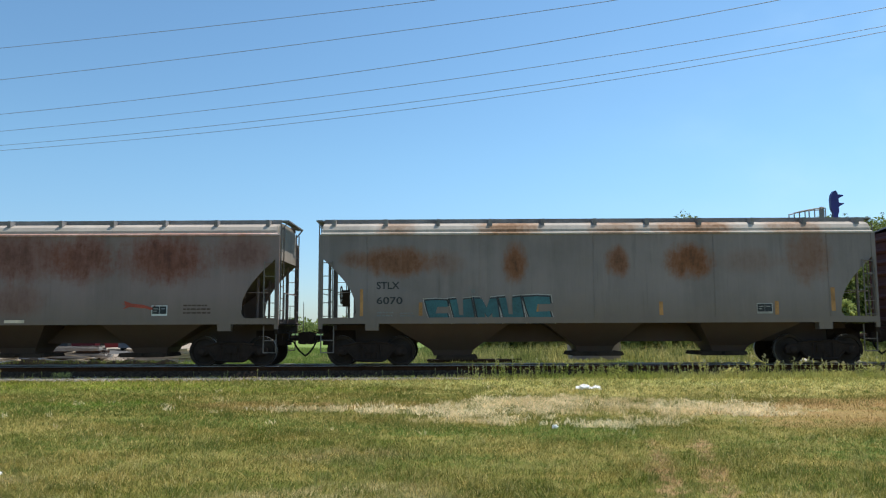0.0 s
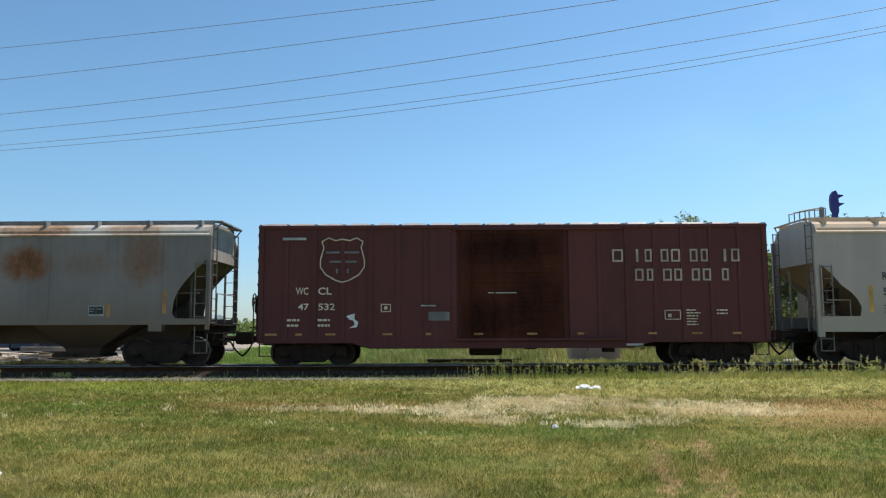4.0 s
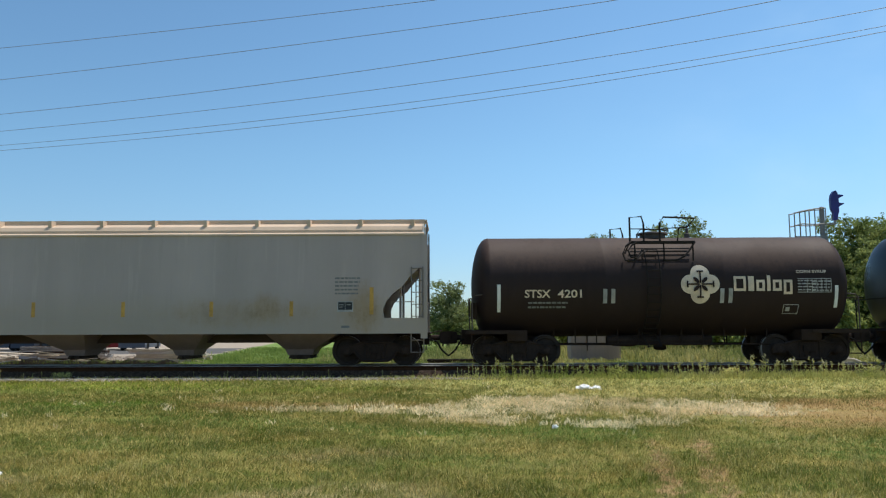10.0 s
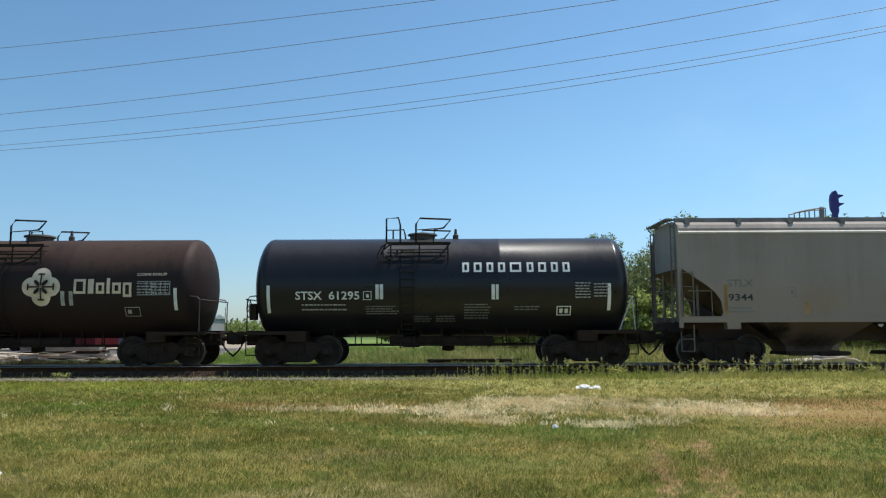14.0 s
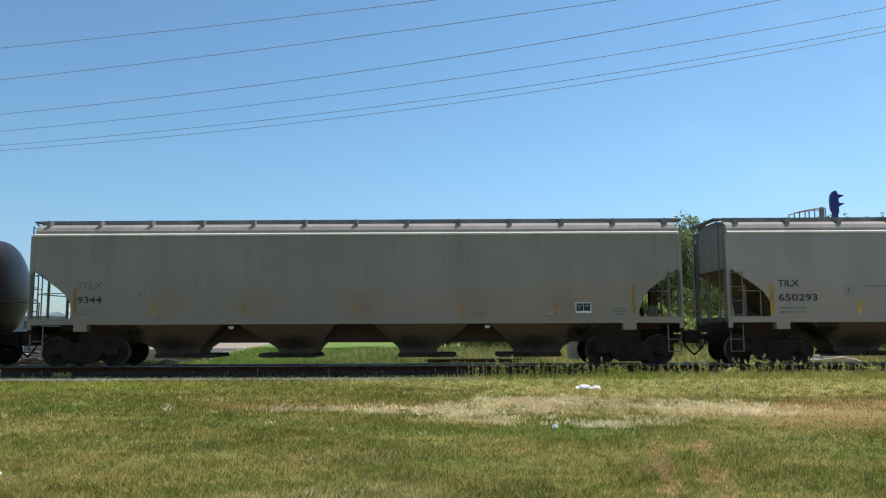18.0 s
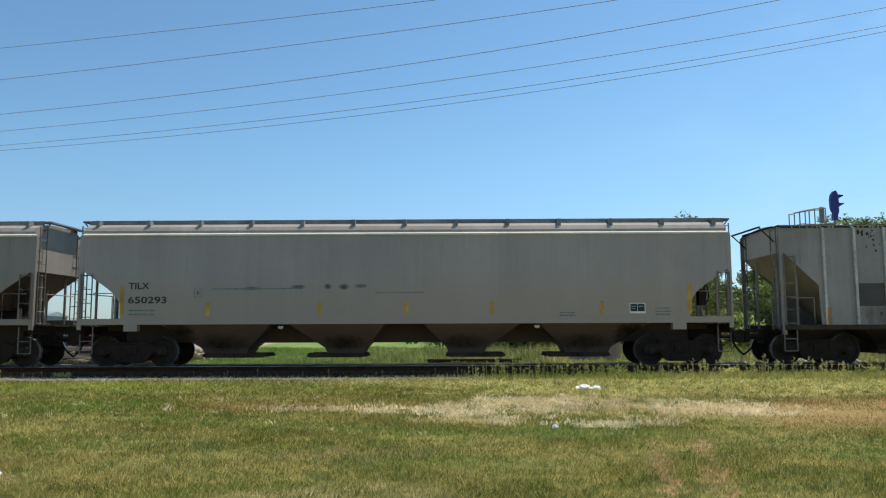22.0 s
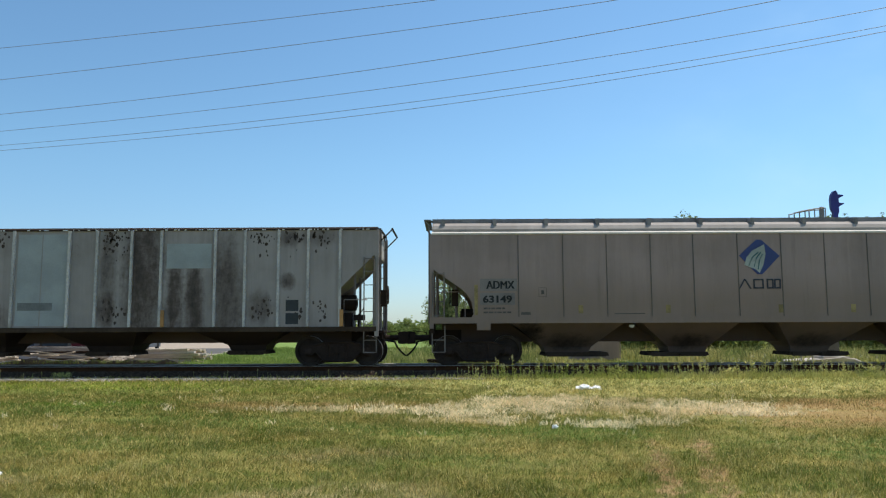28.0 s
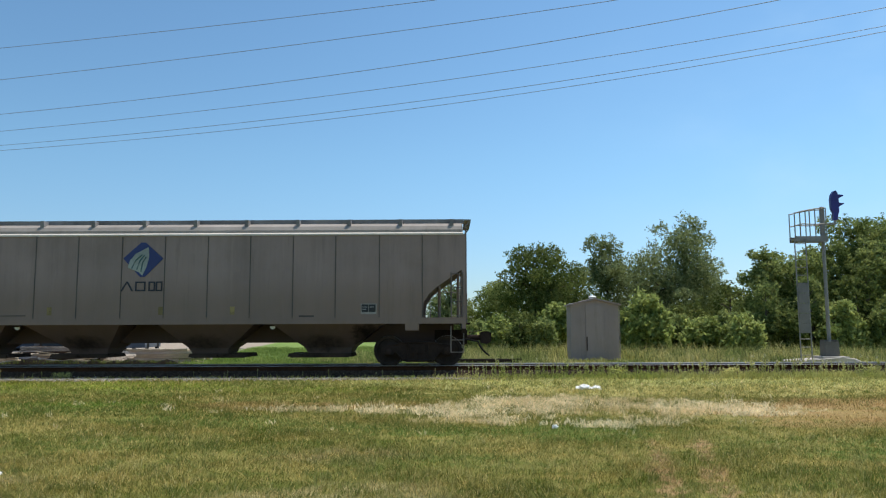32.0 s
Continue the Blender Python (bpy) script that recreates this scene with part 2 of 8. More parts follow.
def hollow(x0, x1, z0, z1, t):
    """Four bars round an open middle; a narrow one is solid."""
    if x1 - x0 < 2.6 * t:
        return [(x0, x1, z0, z1)]
    return [(x0, x0 + t, z0, z1), (x1 - t, x1, z0, z1), (x0 + t, x1 - t, z0, z0 + t), (x0 + t, x1 - t, z1 - t, z1)]


def small_print(x0, z0, w, rows, pitch=0.06, seed=1, fill=0.8):
    """Bars in place of lines of writing too small to read."""
    rnd = random.Random(seed)
    out = []
    for r in range(rows):
        x, end = x0, x0 + w * rnd.uniform(0.75, 1)
        while x < end - 0.03:
            d = rnd.uniform(0.06, 0.16)
            out.append((x, min(x + d, end), z0 - r * pitch - pitch * 0.42, z0 - r * pitch))
            x += d + 0.025
    return out


# ---- materials ----
def lawn_colour(nt):
    """Colour of the mown grass by its place: green, olive, straw and bare patches."""
    geo = nt.nodes.new("ShaderNodeNewGeometry")
    pos = geo.outputs["Position"]
    sep = nt.nodes.new("ShaderNodeSeparateXYZ")
    nt.links.new(pos, sep.inputs[0])
    x, y = sep.outputs["X"], sep.outputs["Y"]
    wide = noise_of(nt, pos, 0.33, 3, 0.55, (0.8, 1.0, 1))
    mid = noise_of(nt, pos, 1.3, 4, 0.6, (0.7, 1.2, 1))
    edge = noise_of(nt, pos, 1.4, 7, 0.75, (0.55, 1.0, 1))
    c = mix(nt, ramp(nt, wide, 0.36, 0.62), (0.146, 0.152, 0.028), (0.282, 0.246, 0.070))
    tuft = noise_of(nt, pos, 3.2, 6, 0.75, (0.9, 0.8, 1))
    gate = math_of(nt, "MULTIPLY_ADD", ramp(nt, noise_of(nt, pos, 6.5, 5, 0.75, (0.8, 0.8, 1)), 0.56, 0.46), 0.92, 0.08)
    clumps = math_of(nt, "MULTIPLY", gate, ramp(nt, noise_of(nt, pos, 2.4, 4, 0.7, (1.1, 0.55, 1)), 0.46, 0.58))
    c = mix(nt, math_of(nt, "MULTIPLY", ramp(nt, mid, 0.46, 0.64), 0.7), c, (0.335, 0.264, 0.074))
    c = mix(nt, math_of(nt, "MULTIPLY", ramp(nt, tuft, 0.48, 0.60), 0.66), c, (0.090, 0.120, 0.012))
    for at, size, s, col in LAWN_SPOTS:
        c = mix(nt, math_of(nt, "MULTIPLY", spot(nt, (x, y), edge, at, size, 0.75), math_of(nt, "MULTIPLY_ADD", clumps, 0.35, min(0.65, s)) if col is BARE else math_of(nt, "MULTIPLY", clumps if col is STRAW else gate, min(1.0, s * 1.2))), c, col)
    for x0, k in ((0.53, 0.207), (0.63, 0.257)):
        # two wheel ruts that run away from the camera
        d = math_of(nt, "SUBTRACT", x, math_of(nt, "MULTIPLY_ADD", y, k, x0))
        d = math_of(nt, "ADD", math_of(nt, "ABSOLUTE", d), math_of(nt, "MULTIPLY", math_of(nt, "SUBTRACT", edge, 0.5), 1.2))
        d = math_of(nt, "ADD", d, math_of(nt, "MULTIPLY", ramp(nt, y, 9.4, 11.0), 1.0))
        c = mix(nt, math_of(nt, "MULTIPLY", math_of(nt, "MULTIPLY", ramp(nt, d, 0.15, 0.03), gate), 0.85), c, (0.42, 0.27, 0.13))
    return c, pos, x, y


STRAW, BARE, LUSH = (0.84, 0.67, 0.36), (0.37, 0.235, 0.095), (0.118, 0.165, 0.028)
STRAWS = ((0.38, 12.3, 0.75, 0.7, 0.62), (1.68, 14.8, 0.95, 0.8, 0.62), (-0.53, 13.2, 0.7, 0.45, 0.4), (4.7, 12.9, 0.9, 0.8, 0.6), (2.78, 11.2, 0.7, 0.35, 0.5), (2.8, 14.5, 1.6, 0.7, 0.4), (3.6, 13.4, 1.3, 0.8, 0.42), (-2.1, 13.4, 0.6, 0.3, 0.35), (1.0, 13.4, 1.2, 0.8, 0.4))
LAWN_SPOTS = [((sx, sy), (sw * 1.3, sd * 1.3), s * 0.8, STRAW) for sx, sy, sw, sd, s in STRAWS] + [
    ((-7.5, 13.5), (2.2, 1.3), 0.8, LUSH), ((-4.0, 12.0), (1.6, 0.9), 0.7, LUSH), ((-9.5, 18.5), (4.0, 2.0), 0.6, (0.21, 0.29, 0.055)),
    ((0.0, 19.8), (14.0, 1.2), 0.55, (0.27, 0.31, 0.085)), ((1.6, 10.4), (1.7, 0.9), 0.9, LUSH), ((-0.6, 10.8), (1.4, 0.7), 0.7, LUSH), ((6.4, 8.9), (2.6, 1.3), 0.85, LUSH), ((8.2, 10.2), (2.0, 0.9), 0.7, LUSH),
    ((6.5, 20.0), (9.5, 2.4), 0.95, (0.54, 0.52, 0.19)), ((6.0, 17.2), (6.5, 1.6), 0.75, (0.56, 0.49, 0.18)),
    ((-9.6, 19.2), (4.2, 1.2), 0.75, (0.27, 0.32, 0.04)), ((-4.0, 17.8), (2.6, 1.0), 0.55, (0.19, 0.26, 0.03)), ((-6.6, 14.6), (2.2, 0.5), 0.7, (0.10, 0.185, 0.016)),
    ((6.9, 12.6), (2.9, 1.5), 0.8, BARE), ((8.4, 14.2), (3.2, 1.2), 0.75, BARE), ((5.6, 11.2), (1.1, 0.5), 0.5, BARE), ((-1.5, 14.0), (1.5, 0.7), 0.4, BARE),
    ((-3.6, 14.2), (1.6, 0.8), 0.5, BARE), ((-0.9, 6.5), (1.1, 0.6), 0.7, (0.42, 0.35, 0.16)), ((-4.6, 7.2), (0.8, 0.4), 0.5, (0.36, 0.28, 0.14)),
    ((-1.2, 8.6), (1.0, 0.5), 0.45, (0.36, 0.28, 0.14)), ((4.6, 7.0), (1.6, 0.7), 0.8, LUSH), ((0.6, 10.5), (1.5, 0.7), 0.6, LUSH), ((5.2, 9.4), (1.4, 0.5), 0.5, LUSH), ((-5.0, 9.6), (1.6, 0.7), 0.6, LUSH), ((-2.2, 11.2), (1.4, 0.6), 0.6, LUSH), ((-0.2, 8.2), (1.2, 0.5), 0.5, LUSH),
]


def grass_material(name, spread=0.35, turn=None):
    m, nt, bsdf = mat(name)
    geo = nt.nodes.new("ShaderNodeNewGeometry")
    rnd = geo.outputs["Random Per Island"]
    if turn is None:
        c, pos, x, y = lawn_colour(nt)
        # one blade in eight is dead and bleached
        c = mix(nt, math_of(nt, "MULTIPLY", ramp(nt, rnd, 0.885, 0.90), 0.7), c, (0.54, 0.43, 0.17))
    else:
        c = mix(nt, ramp(nt, noise_of(nt, geo.outputs["Position"], 0.5, 4), 0.3, 0.7), *turn)
    hsv = nt.nodes.new("ShaderNodeHueSaturation")
    nt.links.new(c, hsv.inputs["Color"])
    nt.links.new(math_of(nt, "MULTIPLY_ADD", rnd, 2 * spread, 1.0 - spread), hsv.inputs["Value"])
    nt.links.new(math_of(nt, "MULTIPLY_ADD", rnd, -0.03, 0.515), hsv.inputs["Hue"])
    nt.links.new(hsv.outputs[0], bsdf.inputs["Base Color"])
    bsdf.inputs["Roughness"].default_value = 0.8
    bsdf.inputs["Specular IOR Level"].default_value = 0.12
    back = nt.nodes.new("ShaderNodeBsdfTranslucent")
    nt.links.new(hsv.outputs[0], back.inputs["Color"])
    both = nt.nodes.new("ShaderNodeMixShader")
    both.inputs[0].default_value = 0.42
    nt.links.new(bsdf.outputs[0], both.inputs[1])
    nt.links.new(back.outputs[0], both.inputs[2])
    nt.links.new(both.outputs[0], nt.nodes["Material Output"].inputs["Surface"])
    return m


def ground_material():
    m, nt, bsdf = mat("ground")
    c, pos, x, y = lawn_colour(nt)
    fine = noise_of(nt, pos, 14, 6, 0.7, (1, 0.6, 1))
    hsv = nt.nodes.new("ShaderNodeHueSaturation")
    nt.links.new(c, hsv.inputs["Color"])
    nt.links.new(math_of(nt, "MULTIPLY_ADD", fine, 1.1, 0.3), hsv.inputs["Value"])
    c = hsv.outputs[0]
    wob = noise_of(nt, pos, 0.35, 5, 0.6)
    # beyond the track: rough meadow, with a gravel yard beside it
    far = mix(nt, ramp(nt, wob, 0.35, 0.65), (0.13, 0.20, 0.040), (0.21, 0.27, 0.075))
    dry = mix(nt, fine, (0.20, 0.23, 0.055), (0.38, 0.34, 0.14))
    far = mix(nt, ramp(nt, math_of(nt, "ADD", x, math_of(nt, "MULTIPLY", wob, 6)), 0.5, 6.0), far, dry)
    gravel = mix(nt, fine, (0.20, 0.155, 0.115), (0.48, 0.395, 0.30))
    road = mix(nt, fine, (0.07, 0.066, 0.06), (0.15, 0.142, 0.13))
    bank = math_of(nt, "ADD", math_of(nt, "MULTIPLY_ADD", y, 0.14, x), math_of(nt, "MULTIPLY", wob, 2.0))
    far = mix(nt, ramp(nt, bank, -6.0, -6.5), far, gravel)
    lane = math_of(nt, "MULTIPLY", ramp(nt, bank, -6.3, -6.8), ramp(nt, math_of(nt, "ABSOLUTE", math_of(nt, "SUBTRACT", y, 52.0)), 7.5, 6.0))
    far = mix(nt, lane, far, road)
    woods = mix(nt, wob, (0.06, 0.10, 0.03), (0.10, 0.15, 0.05))
    far = mix(nt, ramp(nt, y, 85, 140), far, woods)
    c = mix(nt, ramp(nt, y, 25.8, 26.6), c, far)
    nt.links.new(c, bsdf.inputs["Base Color"])
    bsdf.inputs["Roughness"].default_value = 0.95
    bsdf.inputs["Specular IOR Level"].default_value = 0.1
    bump(nt, bsdf, fine, 0.6, 0.04)
    return m


GROUND = ground_material()
GRASS = grass_material("mown_grass", 0.58)
WEED = grass_material("weed", 0.35, ((0.30, 0.35, 0.07), (0.58, 0.54, 0.20)))
WEED_TOP = grass_material("weed_head", 0.25, ((0.50, 0.47, 0.22), (0.62, 0.57, 0.36)))
TUFT_GREEN = grass_material("green_tuft", 0.4, ((0.108, 0.140, 0.030), (0.20, 0.215, 0.060)))
TUFT_STRAW = grass_material("straw_tuft", 0.3, ((0.68, 0.54, 0.27), (1.0, 0.86, 0.56)))
TUFT_PALE = grass_material("pale_tuft", 0.3, ((0.27, 0.27, 0.085), (0.52, 0.46, 0.20)))
FAR_GRASS = grass_material("far_grass", 0.4, ((0.155, 0.225, 0.045), (0.28, 0.32, 0.09)))
MEADOW = grass_material("tall_grass", 0.55, ((0.15, 0.20, 0.05), (0.54, 0.47, 0.19)))


def stone_material(name, dark, light):
    m, nt, bsdf = mat(name)
    geo = nt.nodes.new("ShaderNodeNewGeometry")
    tc = nd(nt, "ShaderNodeTexCoord")
    fine = noise_of(nt, tc.outputs["Object"], 30, 4)
    k = math_of(nt, "ADD", math_of(nt, "MULTIPLY", geo.outputs["Random Per Island"], 0.7), math_of(nt, "MULTIPLY", fine, 0.3))
    nt.links.new(mix(nt, k, dark, light), bsdf.inputs["Base Color"])
    bsdf.inputs["Roughness"].default_value = 0.95
    bsdf.inputs["Specular IOR Level"].default_value = 0.1
    bump(nt, bsdf, fine, 0.4, 0.01)
    return m


# the train's shade is put into this colour; shoulder stones keep a sunlit one
SHADED_BALLAST = stone_material("ballast", (0.024, 0.015, 0.010), (0.115, 0.080, 0.054))
SOIL = plain("dark_soil", (0.012, 0.010, 0.007), 0.95, vary=0.5, scale=8, relief=0.9, gloss=0.05)
SUNLIT_SHOULDER = stone_material("pale_ballast", (0.10, 0.08, 0.06), (0.60, 0.53, 0.44))
YARD_STONE = stone_material("yard_stone", (0.10, 0.075, 0.055), (0.46, 0.38, 0.29))
# bed colour darkened as well for the train's shade
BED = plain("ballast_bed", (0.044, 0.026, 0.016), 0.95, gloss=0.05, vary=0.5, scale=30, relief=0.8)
TIE = plain("creosoted_wood", (0.046, 0.028, 0.019), 0.95, gloss=0.1, vary=0.4, scale=9, relief=0.5)
RAIL_RUST = plain("rusty_rail", (0.070, 0.030, 0.014), 1.0, 0.0, 0.35, 8, gloss=0.0)
RAIL_TOP = plain("worn_rail_head", (0.44, 0.41, 0.37), 0.6, 0.15, 0.2, 5, 0.05, 0.2)
TRUCK = plain("grimy_cast_steel", (0.038, 0.025, 0.019), 0.9, 0.0, 0.45, 7, 0.4, 0.15)
WHEEL = plain("wheel_steel", (0.050, 0.036, 0.028), 0.9, 0.0, 0.4, 8, 0.3, 0.1)
TREAD = plain("polished_tread", (0.42, 0.40, 0.38), 0.5, 0.6, 0.15, 8, 0.1)
UNDER = plain("grimy_frame", (0.034, 0.021, 0.015), 0.85, 0.0, 0.4, 6, 0.3, 0.15)
RUBBER = plain("hose_rubber", (0.014, 0.013, 0.012), 0.8, vary=0.3, gloss=0.15)
BLACK_PAINT = plain("black_lettering", (0.022, 0.023, 0.026), 0.6, vary=0.4)
CREAM_PAINT = plain("cream_lettering", (0.68, 0.545, 0.405), 0.6, vary=0.25, scale=9)
WHITE_PAINT = plain("white_lettering", (0.72, 0.72, 0.70), 0.55, vary=0.2, scale=9)
DIM_WHITE = plain("faded_lettering", (0.36, 0.35, 0.33), 0.7, vary=0.35, scale=9)
FRESH_BLACK = plain("fresh_black_lettering", (0.008, 0.008, 0.009), 0.75, vary=0.3)
WORN_BLACK = plain("worn_black_lettering", (0.085, 0.072, 0.062), 0.75, vary=0.4, scale=9)
FADED_WHITE = plain("faded_white_lettering", (0.30, 0.285, 0.26), 0.7, vary=0.35, scale=9)
DIM_BLACK = plain("faded_black_lettering", (0.17, 0.17, 0.165), 0.7, vary=0.35, scale=9)
YELLOW = plain("yellow_reflector", (0.50, 0.275, 0.05), 0.6, vary=0.4, scale=7)
ORANGE = plain("orange_reflector", (0.36, 0.175, 0.055), 0.65, vary=0.5, scale=7)
BLUE_PAINT = plain("blue_paint", (0.018, 0.034, 0.15), 0.45, vary=0.2)
TEAL = plain("teal_spray_paint", (0.025, 0.105, 0.12), 0.5, vary=0.4, scale=4)
PALE_OUTLINE = plain("pale_spray_paint", (0.40, 0.38, 0.34), 0.5, vary=0.2)
RED_PAINT = plain("red_paint", (0.42, 0.06, 0.03), 0.5, vary=0.3)
GALV = plain("galvanised_steel", (0.42, 0.43, 0.43), 0.45, 0.5, 0.2, 6)

# ---- ground ----
def build_ground():
    xs = sorted(set([-3000, -1500, -700, -300, -150, -80] + list(range(-50, 51, 4)) + [80, 150, 300, 700, 1500, 3000]))
    ys = sorted(set([-1500, -300, -80, -20] + [v * 2 for v in range(-5, 35)] + [80, 100, 140, 200, 350, 700, 1500, 4000]))
    bm = bmesh.new()
    grid = {}
    for i, x in enumerate(xs):
        for j, y in enumerate(ys):
            near = abs(x) < 60 and 3 < y < 22
            grid[i, j] = bm.verts.new((x, y, 0.025 * noise.noise((x * 0.23, y * 0.23, 3)) if near else 0.0))
    for i in range(len(xs) - 1):
        for j in range(len(ys) - 1):
            bm.faces.new((grid[i, j], grid[i + 1, j], grid[i + 1, j + 1], grid[i, j + 1]))
    thing("ground", bm, GROUND, "patchy mown lawn with straw-dry and bare spots, gravel yard beyond the track", "ground", kind="structure", smooth=True)


build_ground()


def build_track():
    half = 60.0
    bm = bmesh.new()
    section = [(-2.15, -0.02), (-1.75, 0.06), (-1.42, 0.128), (-0.85, 0.128), (-0.65, 0.085), (1.35, 0.085), (1.8, 0.04), (2.3, -0.02)]
    sweep(bm, section, -half, half)
    bmesh.ops.transform(bm, matrix=pose(0, TRACK, 0), verts=bm.verts)
    bed = thing("ballast_bed", bm, BED, "crushed-stone ballast bed, coloured dark for the train's shade", "ballast", kind="structure")
    # rails
    head = [(-0.07, 0), (-0.07, 0.012), (-0.02, 0.03), (-0.012, 0.11), (-0.036, 0.122), (-0.036, 0.158), (-0.03, 0.166), (0.03, 0.166), (0.036, 0.158), (0.036, 0.122), (0.012, 0.11), (0.02, 0.03), (0.07, 0.012), (0.07, 0)]
    for side in (-1, 1):
        bm = bmesh.new()
        sweep(bm, head, -half, half)
        ob = thing("rail", bm, RAIL_RUST, "rusty steel rail with a worn shiny head", "rail", "rails", "structure", at=pose(0, TRACK + side * 0.7525, RAIL - 0.17))
        bm = bmesh.new()
        sweep(bm, [(side * y, z) for y, z in ((-0.0385, 0.128), (-0.0385, 0.162), (-0.031, 0.1705), (0.031, 0.1705), (0.037, 0.164), (0.037, 0.158), (0.0, 0.15))], -half, half)
        part("railhead", bm, RAIL_TOP, ob, "shiny running surface")
    # sleepers
    bm = bmesh.new()
    box(bm, -0.115, 0.115, -1.3, 1.3, -0.16, 0.018)
    me = mesh_of("sleeper", bm, TIE)
    rnd = random.Random(4)
    n = 0
    bm2 = bmesh.new()
    for i in range(-118, 119):
        x = i * 0.5 + rnd.uniform(-0.03, 0.03)
        if abs(x) < 32:
            ob = part("sleeper", me, TIE, bed)
            ob.matrix_basis = pose(x, TRACK + rnd.uniform(-0.05, 0.05), 0.105, 0, 0, rnd.uniform(-1.5, 1.5))
        else:
            box(bm2, x - 0.115, x + 0.115, TRACK - 1.3, TRACK + 1.3, 0.0, 0.122)
    part("sleepers", bm2, TIE, bed)
    # loose stones on the bed and its shoulder
    pts, fs, pale = [], [], []
    rs = np.random.RandomState(5)
    shape = np.array([(0, 0, 1), (1, 0, 0.1), (0, 1, -0.1), (-1, 0, 0.15), (0, -1, 0), (0, 0, -1)], float)
    tri = [(0, 1, 2), (0, 2, 3), (0, 3, 4), (0, 4, 1), (5, 2, 1), (5, 3, 2), (5, 4, 3), (5, 1, 4)]
    for k in range(30500):
        x = rs.uniform(-22, 20)
        y = rs.uniform(-2.75, -0.8) if rs.rand() < 0.75 else rs.uniform(-0.7, 2.2)
        if k > 26000:
            x, y = rs.uniform(-17, 1), -2.62 + 0.22 * rs.normal()
        if y < -2.05 and rs.rand() < np.interp(x, [-14, -3, 2, 6], [0.0, 0.1, 0.6, 0.93]):
            continue
        z = np.interp(y, [-2.6, -2.15, -1.75, -1.35, 1.35, 1.8, 2.3], [0.0, 0.0, 0.065, 0.128, 0.09, 0.05, 0.0])
        s = rs.uniform(0.018, 0.045, 3)
        a = rs.uniform(0, 6.28)
        r = np.array([[math.cos(a), -math.sin(a), 0], [math.sin(a), math.cos(a), 0], [0, 0, 1]])
        v = (shape * s * rs.uniform(0.8, 1.2, (6, 1))) @ r.T + (x, TRACK + y, z + 0.012)
        b = len(pts)
        pts.extend(map(tuple, v))
        fs.extend((b + p, b + q, b + t) for p, q, t in tri)
        # stones beyond the train's shade get the sunlit colour
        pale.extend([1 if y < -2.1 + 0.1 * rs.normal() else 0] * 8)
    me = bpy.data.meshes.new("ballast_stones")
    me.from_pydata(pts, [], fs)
    me.materials.append(SHADED_BALLAST)
    me.materials.append(SUNLIT_SHOULDER)
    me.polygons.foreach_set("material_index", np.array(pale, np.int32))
    tagged(new("ballast_stones", me), "loose ballast stones, coloured dark for the train's shade, pale where sunlit", "gravel", kind="stuff")


build_track()


# ---- parts that all cars share ----
WHEELSETS = []


def wheelset_mesh(r):
    bm = bmesh.new()
    for s in (-1, 1):
        o = [(-0.055, r * 0.80), (-0.055, r - 0.004), (0.055, r), (0.058, r + 0.026), (0.085, r + 0.022), (0.085, r * 0.80), (0.06, r * 0.76), (0.05, 0.19), (0.085, 0.14), (0.085, 0.09)]
        o = [(-0.075, 0.09), (-0.075, 0.13), (-0.02, 0.19), (-0.015, r * 0.76)] + o
        lathe(bm, [(s * -1 * (a) if s > 0 else a, q) for a, q in o], 28, "y", (0, s * 0.76, 0))
    lathe(bm, [(-0.98, 0.07), (-0.8, 0.09), (0.8, 0.09), (0.98, 0.07)], 12, "y")
    # three bolts on each axle end, by which the turning shows
    for s in (-1, 1):
        for k in range(3):
            a = k * 2.0944
            box(bm, 0.045 * math.cos(a) - 0.012, 0.045 * math.cos(a) + 0.012, s * 0.98 - 0.02, s * 0.98 + 0.02, 0.045 * math.sin(a) - 0.012, 0.045 * math.sin(a) + 0.012)
    me = mesh_of("wheelset", bm, WHEEL, True)
    me.materials.append(TREAD)
    for p in me.polygons:
        q = math.hypot(p.center.x, p.center.z)
        if q > r * 0.955 and abs(p.normal.y) < 0.5:
            p.material_index = 1
    return me


def sideframe_mesh(r, wb):
    h = wb / 2
    bm = bmesh.new()
    outer = [(-h - 0.20, r - 0.10), (-h - 0.22, r + 0.06), (-h - 0.14, r + 0.17), (-h + 0.16, r + 0.20), (-0.42, r + 0.29), (0.42, r + 0.29), (h - 0.16, r + 0.20),
             (h + 0.14, r + 0.17), (h + 0.22, r + 0.06), (h + 0.20, r - 0.10), (h - 0.12, r - 0.12), (h - 0.20, r - 0.06), (0.48, 0.17), (0.36, 0.12), (-0.36, 0.12), (-0.48, 0.17), (-h + 0.20, r - 0.06), (-h + 0.12, r - 0.12)]
    prism(bm, outer, -0.05, 0.05)
    # raised flanges of the casting
    for s in (-1, 1):
        tube(bm, [(s * (h - 0.16), -0.055, r + 0.17), (s * 0.42, -0.06, r + 0.25), (0, -0.06, r + 0.25)], 0.035, 5)
        tube(bm, [(s * (h - 0.22), -0.055, r - 0.02), (s * 0.46, -0.06, 0.19), (0, -0.06, 0.16)], 0.035, 5)
        tube(bm, [(s * 0.30, -0.055, 0.2), (s * 0.30, -0.055, r + 0.24)], 0.03, 5)
    return mesh_of("sideframe", bm, TRUCK)


